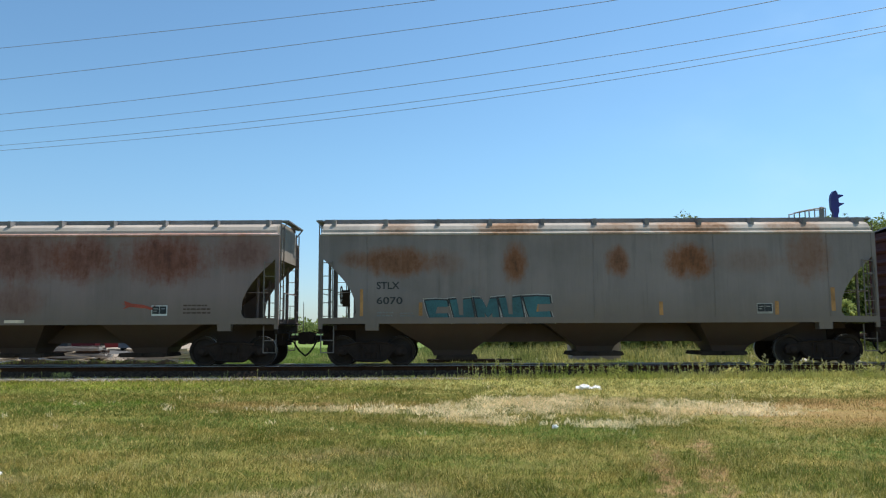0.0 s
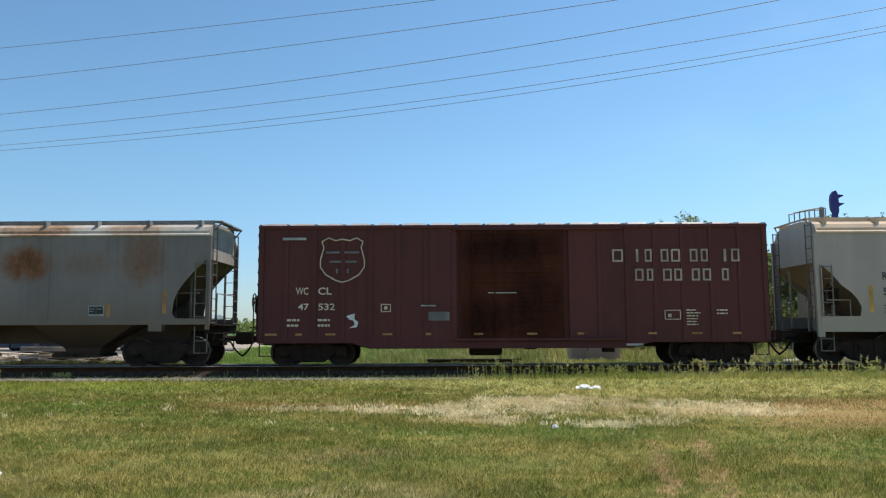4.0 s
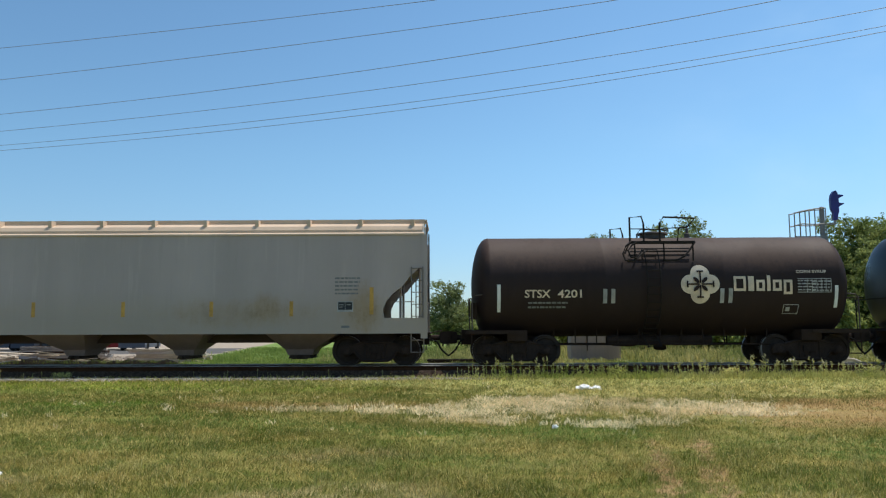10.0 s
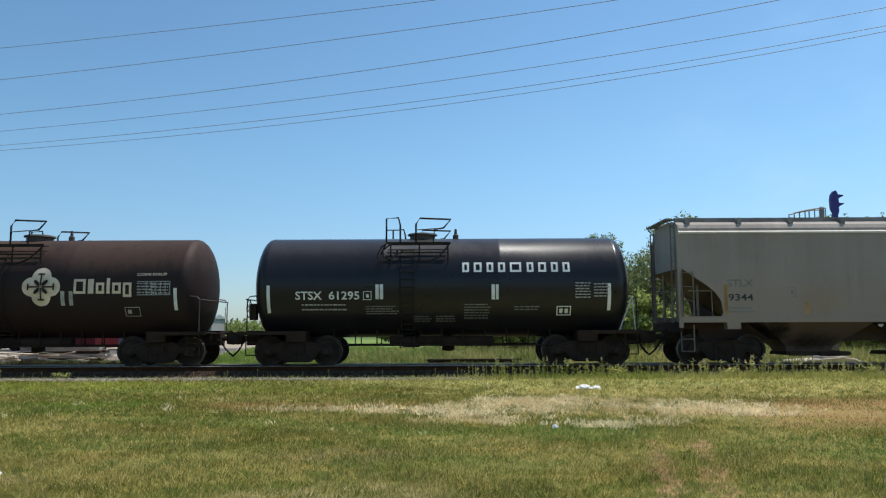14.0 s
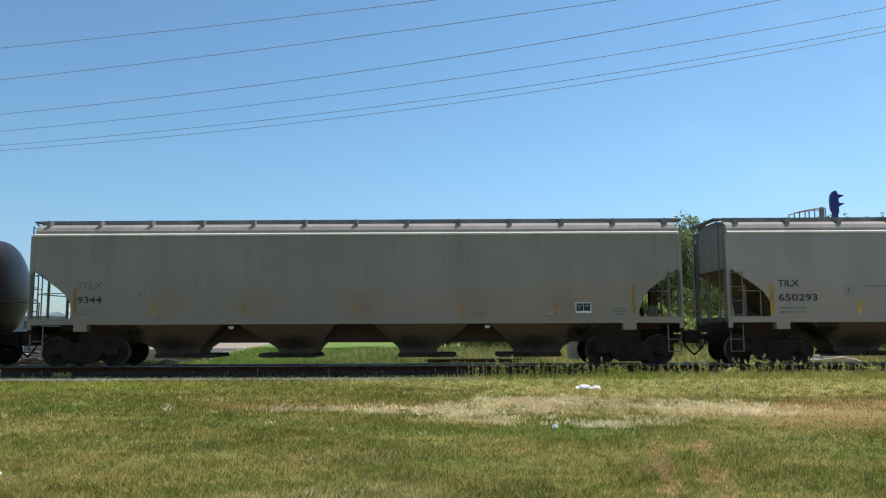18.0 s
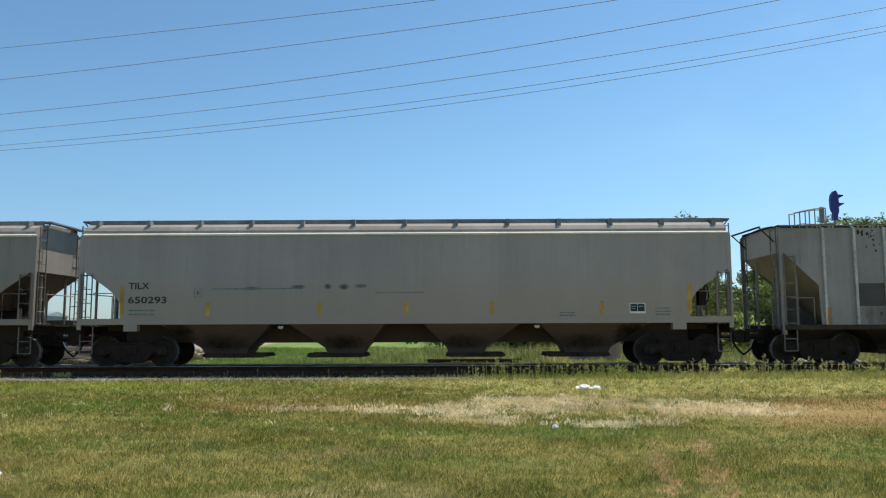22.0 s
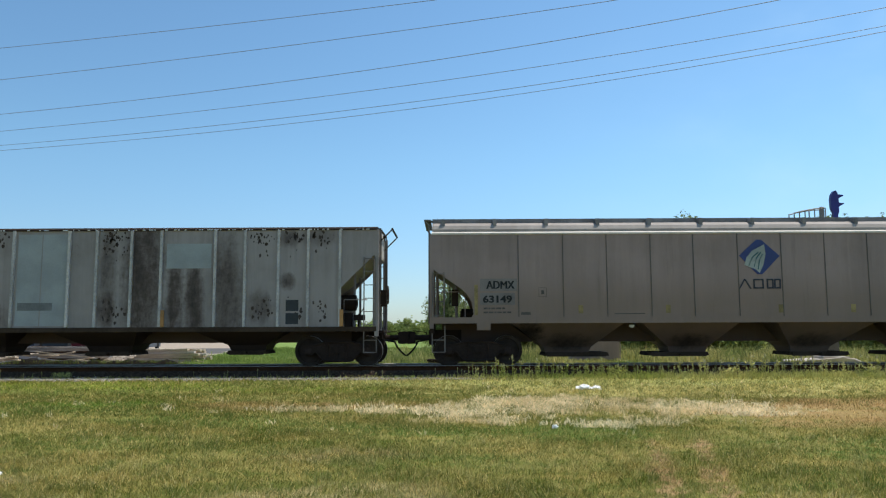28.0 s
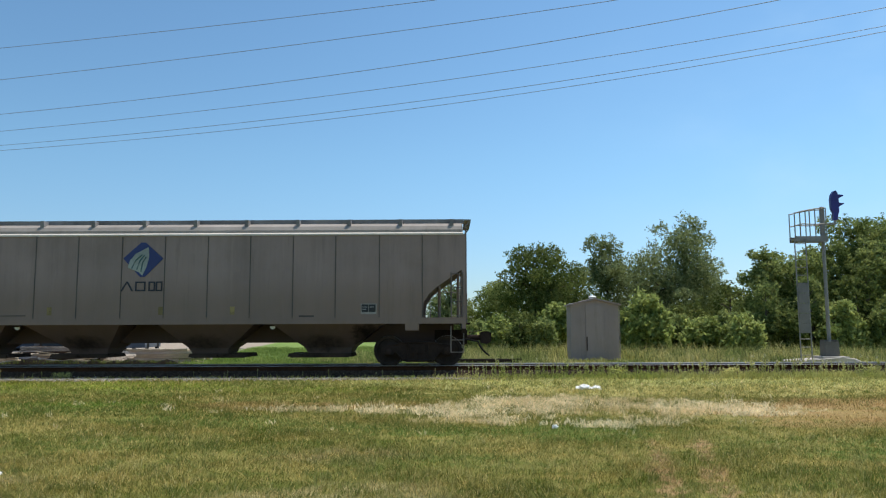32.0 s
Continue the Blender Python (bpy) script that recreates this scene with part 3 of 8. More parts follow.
def spring_mesh(r):
    bm = bmesh.new()
    for k in range(3):
        x = -0.16 + 0.16 * k
        pts = [(x + 0.06 * math.cos(a * 1.2566), 0.06 * math.sin(a * 1.2566), 0.17 + 0.0085 * a) for a in range(0, 26)]
        tube(bm, pts, 0.016, 4)
    return mesh_of("spring_pack", bm, TRUCK)


def cap_mesh():
    bm = bmesh.new()
    lathe(bm, [(-0.09, 0.07), (-0.07, 0.105), (0.06, 0.125), (0.07, 0.14), (0.12, 0.14)], 14, "y")
    return mesh_of("bearing_cap", bm, TRUCK, True)


def shoe_mesh(r, wb):
    bm = bmesh.new()
    for s in (-1, 1):
        box(bm, s * (wb / 2 - r - 0.09) - 0.04, s * (wb / 2 - r - 0.09) + 0.04, -0.85, 0.85, r - 0.12, r + 0.02)
    return mesh_of("brake_beam", bm, TRUCK)


TRUCK_MESHES = {}


def add_truck(car, x, r, wb):
    if (r, wb) not in TRUCK_MESHES:
        bm = bmesh.new()
        prism(bm, [(-0.2, r - 0.06), (0.2, r - 0.06), (0.2, r + 0.14), (-0.2, r + 0.14)], -1.12, 1.12)
        lathe(bm, [(r + 0.1, 0.2), (r + 0.3, 0.2)], 16, "z")
        TRUCK_MESHES[r, wb] = (mesh_of("truck", bm, TRUCK), wheelset_mesh(r), sideframe_mesh(r, wb), spring_mesh(r), cap_mesh(), shoe_mesh(r, wb))
    bolster, wset, sf, spring, cap, shoe = TRUCK_MESHES[r, wb]
    truck = part("truck", bolster, TRUCK, car, "two-axle freight truck in dark grimy cast steel")
    truck.matrix_basis = pose(x, 0, 0)
    for s in (-1, 1):
        part("sideframe", sf, TRUCK, truck).matrix_basis = pose(0, s * 1.0, 0, 0, 0, 0 if s < 0 else 180)
        part("spring_pack", spring, TRUCK, truck).matrix_basis = pose(0, s * 1.0, 0)
        ws = part("wheelset", wset, WHEEL, truck)
        ws.matrix_basis = pose(s * wb / 2, 0, r)
        WHEELSETS.append((ws, s * wb / 2, r))
        for q in (-1, 1):
            part("bearing_cap", cap, TRUCK, truck).matrix_basis = pose(q * wb / 2, s * 1.0, r, 0, 0, 0 if s < 0 else 180)
    part("brake_beam", shoe, TRUCK, truck)


def add_ladder(car, material, x, y, z0, z1, wide=0.38, along="x", step=0.36, name="ladder"):
    """Two stiles and rungs, across x or across y."""
    bm = bmesh.new()
    a, b = -wide / 2, wide / 2
    at = (lambda d, z: (x + d, y, z)) if along == "x" else (lambda d, z: (x, y + d, z))
    for d in (a, b):
        tube(bm, [at(d, z0), at(d, z1)], 0.02, 5)
    n = int((z1 - z0) / step)
    for k in range(n + 1):
        z = z0 + 0.05 + (z1 - z0 - 0.1) * k / max(n, 1)
        tube(bm, [at(a, z), at(b, z)], 0.013, 5)
    return part(name, bm, material, car)


def add_coupler(car, x, gap):
    """Draft sill, coupler, cut lever and air hose at one end; x: the body's end, gap: to the next car."""
    s = 1 if x > 0 else -1
    reach = abs(x) + gap / 2
    bm = bmesh.new()
    box(bm, min(s * (abs(x) - 0.9), s * (abs(x) + 0.12)), max(s * (abs(x) - 0.9), s * (abs(x) + 0.12)), -0.24, 0.24, 0.62, 1.08)
    part("draft_sill", bm, UNDER, car)
    bm = bmesh.new()
    tube(bm, [(s * (abs(x) + 0.1), 0, 0.84), (s * (reach - 0.18), 0, 0.84)], 0.085, 8)
    poly = [(reach - 0.24, 0.66), (reach - 0.05, 0.64), (reach + 0.07, 0.70), (reach + 0.09, 0.98), (reach - 0.02, 1.04), (reach - 0.24, 1.02)]
    prism(bm, [(s * a, b) for a, b in poly], -0.17 if s > 0 else -0.02, 0.02 if s > 0 else 0.17)
    box(bm, min(s * (reach - 0.26), s * (reach - 0.1)), max(s * (reach - 0.26), s * (reach - 0.1)), -0.16, 0.16, 0.68, 1.0)
    part("coupler", bm, TRUCK, car, "rusty knuckle coupler")
    bm = bmesh.new()
    pts = []
    for k in range(9):
        f = k / 8
        pts.append((s * (reach - 0.34 + 0.35 * f ** 1.15), -0.36 + 0.1 * f, 0.72 - 0.44 * f ** 0.85 - 0.03 * math.sin(f * 3.1416)))
    tube(bm, pts, 0.03, 6)
    tube(bm, [pts[0], (s * (abs(x) + 0.05), pts[0][1], 0.80)], 0.03, 6)
    part("air_hose", bm, RUBBER, car, "sagging black rubber air hose")
    bm = bmesh.new()
    tube(bm, [(s * (abs(x) + 0.16), -1.35, 0.80), (s * (abs(x) + 0.16), -1.30, 1.0), (s * (abs(x) + 0.18), -0.4, 1.0), (s * (reach - 0.2), -0.1, 1.06)], 0.014, 5)
    part("cut_lever", bm, UNDER, car)


def add_brake_wheel(car, x, y, z, material):
    s = 1 if x > 0 else -1
    bm = bmesh.new()
    ring = [(x, y + 0.27 * math.cos(a * 0.3927), z + 0.27 * math.sin(a * 0.3927)) for a in range(17)]
    tube(bm, ring, 0.018, 5, False)
    for k in range(5):
        a = k * 1.2566
        tube(bm, [(x, y, z), (x, y + 0.26 * math.cos(a), z + 0.26 * math.sin(a))], 0.012, 4)
    w = part("brake_wheel", bm, material, car)
    bm = bmesh.new()
    box(bm, min(x - s * 0.05, x - s * 0.25), max(x - s * 0.05, x - s * 0.25), y - 0.12, y + 0.12, z - 0.35, z + 0.15)
    part("brake_housing", bm, material, car)
    return w


def add_step(car, x, material, z0=0.42, z1=1.2, y=-1.42):
    bm = bmesh.new()
    for d in (-0.19, 0.19):
        tube(bm, [(x + d, y, z1), (x + d, y, z0)], 0.02, 5)
    for z in (z0, z0 + 0.36):
        tube(bm, [(x - 0.19, y, z), (x + 0.19, y, z)], 0.018, 5)
    part("sill_step", bm, material, car)


def consolidated_stencil(car, x, z, off=SIDE, wrap=None, pale=None):
    """Black inspection panels in a pale frame."""
    marks([(x, x + 0.47, z, z + 0.31)], pale or WHITE_PAINT, car, "stencil_frame", off=off, wrap=wrap)
    o2 = off + 0.008
    w2 = (wrap[0], wrap[1] + 0.008) if wrap else None
    for q in ((x + 0.025, x + 0.228, z + 0.06, z + 0.288), (x + 0.242, x + 0.445, z + 0.06, z + 0.288)):
        marks([q], BLACK_PAINT, car, "stencil_panel", off=o2, wrap=w2)
    o3 = off + 0.014
    w3 = (wrap[0], wrap[1] + 0.016) if wrap else None
    for q in ((x + 0.05, x + 0.19, z + 0.2, z + 0.22), (x + 0.05, x + 0.16, z + 0.13, z + 0.15), (x + 0.28, x + 0.4, z + 0.2, z + 0.22)):
        marks([q], DIM_WHITE, car, "stencil_print", off=o3, wrap=w3)


def plate_mark(car, x, z, ink=DIM_BLACK):
    """A faint framed square, as stencilled beside the number."""
    for q in ((0, 0.24, 0, 0.012), (0, 0.24, 0.268, 0.28), (0, 0.012, 0.012, 0.268), (0.228, 0.24, 0.012, 0.268), (0.08, 0.16, 0.08, 0.2)):
        marks([(x + q[0], x + q[1], z + q[2], z + q[3])], ink, car, "small_print")


# ---- covered hoppers ----
def hopper(c, L, wspan, gaps, label, body, roof, lower, hole, bays, r=0.457, wb=1.78, eave=3.97, sill=(1.27, 1.45), seams=(), seam_mat=None,
           board_z=0.50, hatch=True, jack=True, post_w=0.06, board_step=1.56, wheel_end=-1, low_roof=False, sill_out=0.025, board_mat=None, eave_mat=None, sill_mat=None, end_reach=0.24, end_mat=None, slope_mat=None):
    car = root("covered_hopper_car", pose(c, TRACK, RAIL), label, "hopper car", "freight cars of the train")
    h = L / 2
    board_mat = board_mat or DARK_TOP
    for s in (-1, 1):
        # side sheet with the cut-away ends
        right = [(-x, z) for x, z in hole]
        poly = [(-h, eave), (h, eave), (h, hole[0][1])] + right + [(-hole[-1][0], sill[1]), (hole[-1][0], sill[1])] + hole[::-1] + [(-h, hole[0][1])]
        bm = bmesh.new()
        y0 = s * SIDE
        prism(bm, poly, min(y0, y0 - s * 0.03), max(y0, y0 - s * 0.03))
        part("side_sheet", bm, body, car)
        bm = bmesh.new()
        box(bm, -h, h, min(y0 + s * sill_out, y0 - s * 0.08), max(y0 + s * sill_out, y0 - s * 0.08), sill[0], sill[1])
        part("side_sill", bm, sill_mat or body, car)
        bm = bmesh.new()
        sweep(bm, [(s * (SIDE + 0.035), eave - 0.035), (s * (SIDE + 0.03), eave + 0.012), (s * (SIDE - 0.05), eave + 0.055), (s * (SIDE - 0.14), eave + 0.06), (s * (SIDE - 0.14), eave - 0.035)], -h, h)
        part("eave_rail", bm, eave_mat or roof, car)
        for e in (-1, 1):
            bm = bmesh.new()
            box(bm, e * h - post_w, e * h + post_w, min(y0 + s * 0.012, y0 - s * 0.09), max(y0 + s * 0.012, y0 - s * 0.09), sill[0] - 0.15, eave - 0.02)
            part("corner_post", bm, body, car)
        for x, w, d in seams:
            bm = bmesh.new()
            top = eave - 0.03
            box(bm, x - w / 2, x + w / 2, min(y0 + s * d, y0), max(y0 + s * d, y0), sill[1] + 0.01, top)
            part("side_seam" if d < 0.03 else "side_post", bm, seam_mat or body, car)
    # roof: a shallow barrel
    sec = [(-1.42, eave - 0.02), (-1.41, eave + 0.14), (-1.33, eave + 0.26), (-1.12, eave + 0.36), (-0.72, eave + 0.425), (-0.3, eave + 0.45)]
    if low_roof:
        sec = [(-1.49, eave - 0.02), (-1.47, eave + 0.03), (-0.6, eave + 0.12), (-0.3, eave + 0.14)]
    sec = sec + [(-y, z) for y, z in sec[::-1]]
    bm = bmesh.new()
    sweep(bm, sec, -h + 0.045, h - 0.045)
    part("roof", bm, roof, car)
    top = eave + (0.14 if low_roof else 0.45)
    if hatch:
        bm = bmesh.new()
        box(bm, -h + 0.9, h - 0.9, -0.32, 0.32, top - 0.02, top + 0.05)
        n = int(L / 1.2)
        for k in range(n):
            x = -h + 1.0 + (L - 2.0) * k / (n - 1)
            box(bm, x - 0.03, x + 0.03, -0.36, 0.36, top + 0.02, top + 0.07)
        part("hatch_cover", bm, roof, car)
    for s in (-1, 1):
        bm = bmesh.new()
        y, z = s * (0.86 if not low_roof else 1.1), eave + board_z
        for d in (-0.16, -0.08, 0.0, 0.08, 0.16):
            box(bm, -h + 0.02, h + 0.02, y + d - 0.02, y + d + 0.02, z - 0.035, z)
        box(bm, -h + 0.02, h + 0.02, min(y + s * 0.17, y + s * 0.185), max(y + s * 0.17, y + s * 0.185), z - 0.15, z + 0.005)
        x = -h
        while x < h + 0.01:
            box(bm, x - 0.025, x + 0.025, y - 0.17, y + 0.17, z - 0.06, z - 0.03)
            x += board_step / 2
        part("running_board", bm, board_mat, car, "grated steel running board along the roof")
        if not low_roof:
            n = int(L / board_step)
            for k in range(n + 1):
                x = -h + 0.35 + (L - 0.7) * k / n
                bm = bmesh.new()
                prism(bm, [(x - 0.05, eave + 0.24), (x + 0.06, eave + 0.24), (x + 0.05, z - 0.03), (x - 0.05, z - 0.03)], min(y - s * 0.1, y + s * 0.47), max(y - s * 0.1, y + s * 0.47))
                part("board_bracket", bm, board_mat, car)
    for e in (-1, 1):
        # cross board over the end, with its stays
        bm = bmesh.new()
        z = eave + board_z
        far = end_reach
        for f0, f1 in (((0.0, 1.0),) if not low_roof else ((0.0, 0.12), (0.88, 1.0))):
            xa, xb = h + 0.03 + (far - 0.03) * f0, h + 0.03 + (far - 0.03) * f1
            box(bm, min(e * xa, e * xb), max(e * xa, e * xb), -1.03, 1.25, z - 0.045, z)
        for y in (-0.98, 1.2):
            tube(bm, [(e * (h + far - 0.03), y, z - 0.04), (e * h, y, z - 0.12 - 0.75 * far)], 0.022, 5)
        part("end_board", bm, board_mat, car)
        # end sheet and sloping floor
        zh = hole[0][1]
        bm = bmesh.new()
        y1 = 1.46
        v = [(-y1, zh), (y1, zh), (y1, eave)] + [(y, z) for y, z in sec[::-1][1:-1]] + [(-y1, eave)]
        a = [bm.verts.new((e * (h - 0.02), y, z)) for y, z in v]
        b = [bm.verts.new((e * (h - 0.06), y, z)) for y, z in v]
        bm.faces.new(a)
        bm.faces.new(b[::-1])
        for i in range(len(v)):
            j = (i + 1) % len(v)
            bm.faces.new((a[j], a[i], b[i], b[j]))
        # paler than the sides by default: sunlight on the ends painted into the colour
        part("end_sheet", bm, end_mat or roof, car)
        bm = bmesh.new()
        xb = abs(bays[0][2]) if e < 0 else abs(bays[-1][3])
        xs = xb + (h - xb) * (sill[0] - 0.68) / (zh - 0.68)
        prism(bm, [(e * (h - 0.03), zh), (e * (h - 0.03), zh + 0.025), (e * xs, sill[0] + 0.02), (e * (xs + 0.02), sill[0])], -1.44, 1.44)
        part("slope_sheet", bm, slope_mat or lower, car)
        for y in (-0.75, 0.75):
            for back, up in ((0.15, 0.1), (0.75, -0.45)):
                bm = bmesh.new()
                tube(bm, [(e * (h - back), y, sill[0]), (e * (h - back), y, zh + up)], 0.042, 6)
                part("end_brace", bm, body, car)
        # platform
        bm = bmesh.new()
        for k in range(9):
            x = e * (h - 1.25 + k * 0.165)
            box(bm, min(x, x + 0.12), max(x, x + 0.12), -1.40, 1.40, sill[0] - 0.02, sill[0] + 0.02)
        part("end_platform", bm, UNDER, car)
        bm = bmesh.new()
        box(bm, min(e * (h - 0.06), e * (h + 0.06)), max(e * (h - 0.06), e * (h + 0.06)), -1.46, 1.46, 0.98, sill[0] - 0.03)
        part("end_sill", bm, UNDER, car)
        add_ladder(car, RUNGS, e * (h - 0.2), -SIDE - 0.05, sill[1], zh - 0.1, 0.34)
        add_ladder(car, RUNGS, e * (h - 0.2), SIDE + 0.05, sill[1], zh - 0.1, 0.34)
        add_ladder(car, RUNGS, e * (h + 0.08), -1.15, sill[0], eave + (0.0 if low_roof else 0.3), 0.40, "y")
        add_ladder(car, RUNGS, e * (h + 0.08), 1.15, sill[0], eave + (0.0 if low_roof else 0.3), 0.40, "y")
        bm = bmesh.new()
        tube(bm, [(e * (h - 1.0), -1.30, sill[0]), (e * (h - 1.0), -1.30, sill[0] + 0.95), (e * (h - 0.3), -1.30, sill[0] + 0.95)], 0.018, 5)
        tube(bm, [(e * (h + 0.1), -0.9, sill[0]), (e * (h + 0.1), -0.9, sill[0] + 0.95), (e * (h + 0.1), 0.9, sill[0] + 0.95), (e * (h + 0.1), 0.9, sill[0])], 0.018, 5)
        part("handrail", bm, body, car)
        add_step(car, e * (h - 0.2), RUNGS)
        add_step(car, e * (h - 0.2), RUNGS, y=1.42)
        if jack:
            bm = bmesh.new()
            xj = e * (h - 1.55)
            box(bm, xj - 0.2, xj + 0.2, -SIDE - 0.02, -SIDE + 0.25, sill[0] - 0.2, sill[0] + 0.05)
            lathe(bm, [(-SIDE - 0.03, 0.05), (-SIDE - 0.01, 0.05)], 10, "y", (xj - e * 0.04, 0, sill[0] - 0.1))
            part("jacking_pad", bm, body, car)
        add_coupler(car, e * h, gaps[0] if e < 0 else gaps[1])
        add_truck(car, e * (wspan - wb) / 2, r, wb)
    bm = bmesh.new()
    box(bm, -h + 0.3, h - 0.3, -0.2, 0.2, 0.70, sill[0] + 0.08)
    part("centre_sill", bm, LOWER_OLD, car)
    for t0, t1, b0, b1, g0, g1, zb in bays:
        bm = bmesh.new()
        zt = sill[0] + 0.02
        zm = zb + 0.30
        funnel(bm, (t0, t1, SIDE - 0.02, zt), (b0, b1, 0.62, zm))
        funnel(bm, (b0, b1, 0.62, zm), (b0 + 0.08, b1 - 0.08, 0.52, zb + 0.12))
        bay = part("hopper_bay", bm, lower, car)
        bm = bmesh.new()
        prism(bm, [(g0, zb + 0.02), (g1, zb + 0.02), (g1 - 0.05, zb + 0.13), (g0 + 0.05, zb + 0.13)], -0.62, 0.62)
        box(bm, g0 + 0.1, g1 - 0.1, -0.66, -0.60, zb, zb + 0.11)
        tube(bm, [((g0 + g1) / 2, -0.85, zb + 0.07), ((g0 + g1) / 2, 0.85, zb + 0.07)], 0.04, 6)
        part("outlet_gate", bm, GATE, bay)
    if len(bays) == 4 and sill[0] > 1.2:
        # a small white shape at the head of each outer gap between bays
        for x in (-3.74, 3.98):
            bm = bmesh.new()
            prism(bm, [(x - 0.085, 1.21), (x + 0.085, 1.21), (x + 0.07, 1.15), (x + 0.01, 1.12), (x - 0.07, 1.15)], -1.3, -1.28)
            part("white_mark", bm, WHITE_PAINT, car)
    # brake gear at one end
    add_brake_wheel(car, wheel_end * (h + 0.30 if low_roof else h - 0.55), -0.95, 2.15, UNDER)
    bm = bmesh.new()
    if low_roof:
        lathe(bm, [(-0.30, 0.12), (-0.26, 0.24), (0.26, 0.24), (0.30, 0.12)], 16, "x", (wheel_end * (h - 0.95), -0.8, 1.92))
        box(bm, h - 1.12, h - 0.82, -0.95, -0.6, sill[0] + 0.02, 1.62)
        tube(bm, [(h - 0.62, -0.8, sill[0] + 0.04), (h - 0.62, -0.8, 1.55), (h - 0.45, -0.8, 1.75)], 0.035, 6)
        box(bm, h - 0.75, h - 0.42, -0.95, -0.7, 1.38, 1.55)
    else:
        lathe(bm, [(-0.38, 0.1), (-0.34, 0.19), (0.34, 0.19), (0.38, 0.1)], 14, "x", (wheel_end * (h - 1.25), -0.45, sill[0] + 0.28))
    part("air_tank", bm, UNDER, car, smooth=True)
    return car


def stripes(car, xs, z0=1.53, z1=1.85, w=0.10, material=None, off=SIDE):
    for x in xs:
        marks([(x - w / 2, x + w / 2, z0, z1)], material or YELLOW, car, "reflector", off=off)


def mirrored(bays):
    return bays + [(-t1, -t0, -b1, -b0, -g1, -g0, z) for t0, t1, b0, b1, g0, g1, z in bays[::-1]]


FOUR_BAYS = mirrored([(-7.35, -3.99, -6.32, -4.85, -6.31, -4.30, 0.25), (-3.49, -0.55, -2.50, -1.25, -3.08, -1.22, 0.25)])
LONG_HOLE = [(-9.71, 2.90), (-9.38, 2.67), (-8.95, 2.37), (-8.72, 2.18), (-8.55, 1.92), (-8.49, 1.56), (-8.55, 1.452)]
OLD_HOLE = [(-8.26, 3.25), (-7.84, 2.85), (-7.55, 2.51), (-7.38, 2.25), (-7.27, 1.98), (-7.23, 1.60), (-7.32, 1.455)]
OLD_BAYS = [(-6.3, -2.6, -5.0, -3.7, -4.87, -3.55, 0.17), (-1.6, 1.35, -0.55, 0.65, -0.75, 0.95, 0.27), (3.0, 6.1, 3.6, 4.75, 3.2, 4.75, 0.27)]

PAINT_A = paint("grey_paint_with_rust", (0.275, 0.262, 0.25), grimy=0.5, rust=0.35, low=1.2, spot_colour=(0.185, 0.048, 0.020),
                spots=[(0.5, 3.3, 1.8, 0.7, 0.7), (2.4, 3.25, 0.9, 0.7, 0.8), (4.9, 3.25, 1.4, 0.7, 0.9), (7.2, 3.4, 0.9, 0.5, 0.5), (-3.0, 3.2, 1.8, 0.6, 0.7), (0.5, 2.0, 0.8, 0.5, 0.4), (-6, 3.2, 1.5, 0.6, 0.6)])
ROOF_A = paint("rusted_roof_paint", (0.48, 0.41, 0.34), grimy=0.4, rust=0.4, gloss=0.08, rough=0.75, shade_tint=False)
EAVE_A = paint("rusted_eave_paint", (0.60, 0.45, 0.38), grimy=0.3, rust=0.5, shade_tint=False, spots=[(0, 4.0, 7, 0.6, 0.6), (6, 4.0, 2, 0.6, 0.5)], spot_colour=(0.42, 0.17, 0.10))
PAINT_B = paint("grey_blue_paint_with_rust", (0.250, 0.278, 0.270), grime=(0.075, 0.062, 0.05), grimy=0.5, rust=0.22, low=1.2, spot_colour=(0.20, 0.066, 0.014),
                spots=[(-6.0, 3.12, 1.15, 0.42, 0.85), (-7.2, 3.2, 0.5, 0.25, 0.5), (-4.6, 3.1, 0.6, 0.35, 0.35), (-2.45, 3.1, 0.34, 0.62, 0.95), (0.65, 3.1, 0.36, 0.42, 0.85), (2.75, 3.1, 0.68, 0.5, 1.0), (4.5, 3.1, 0.9, 0.35, 0.25),
                       (6.3, 3.3, 0.62, 0.8, 0.6)])
ROOF_B = paint("roof_paint_with_rust", (0.50, 0.44, 0.37), grimy=0.4, rust=0.4, gloss=0.08, rough=0.75, shade_tint=False, spot_colour=(0.32, 0.15, 0.06),
               spots=[(-6.0, 4.1, 0.6, 0.5, 0.45), (-2.6, 4.1, 0.9, 0.5, 0.7), (0.6, 4.1, 0.8, 0.5, 0.5), (3.0, 4.1, 1.2, 0.5, 0.7), (6.0, 4.1, 0.9, 0.5, 0.5)])
PAINT_D = paint("pale_grey_paint", (0.47, 0.515, 0.485), grime=(0.28, 0.25, 0.20), grimy=0.22, low=1.3, dusty=(0.37, 0.30, 0.22), spot_colour=(0.34, 0.22, 0.10), spots=[(7.3, 1.8, 0.3, 0.7, 0.5), (4.3, 1.8, 0.4, 0.4, 0.4), (-5.5, 1.6, 1.5, 0.5, 0.35), (3.5, 1.6, 2.2, 0.4, 0.3), (7.2, 1.6, 0.6, 0.6, 0.4)])
ROOF_D = paint("tan_roof_paint", (0.64, 0.475, 0.335), grimy=0.12, gloss=0.08, rough=0.75, shade_tint=False)
PAINT_G = paint("warm_grey_paint", (0.312, 0.352, 0.320), grime=(0.155, 0.125, 0.10), grimy=0.4, low=1.85, dusty=(0.29, 0.21, 0.155), spot_colour=(0.30, 0.15, 0.06), spots=[(x, 1.9, 0.7, 0.5, 0.22) for x in (-5.6, -3.0, 0.2, 3.6, 6.3)])
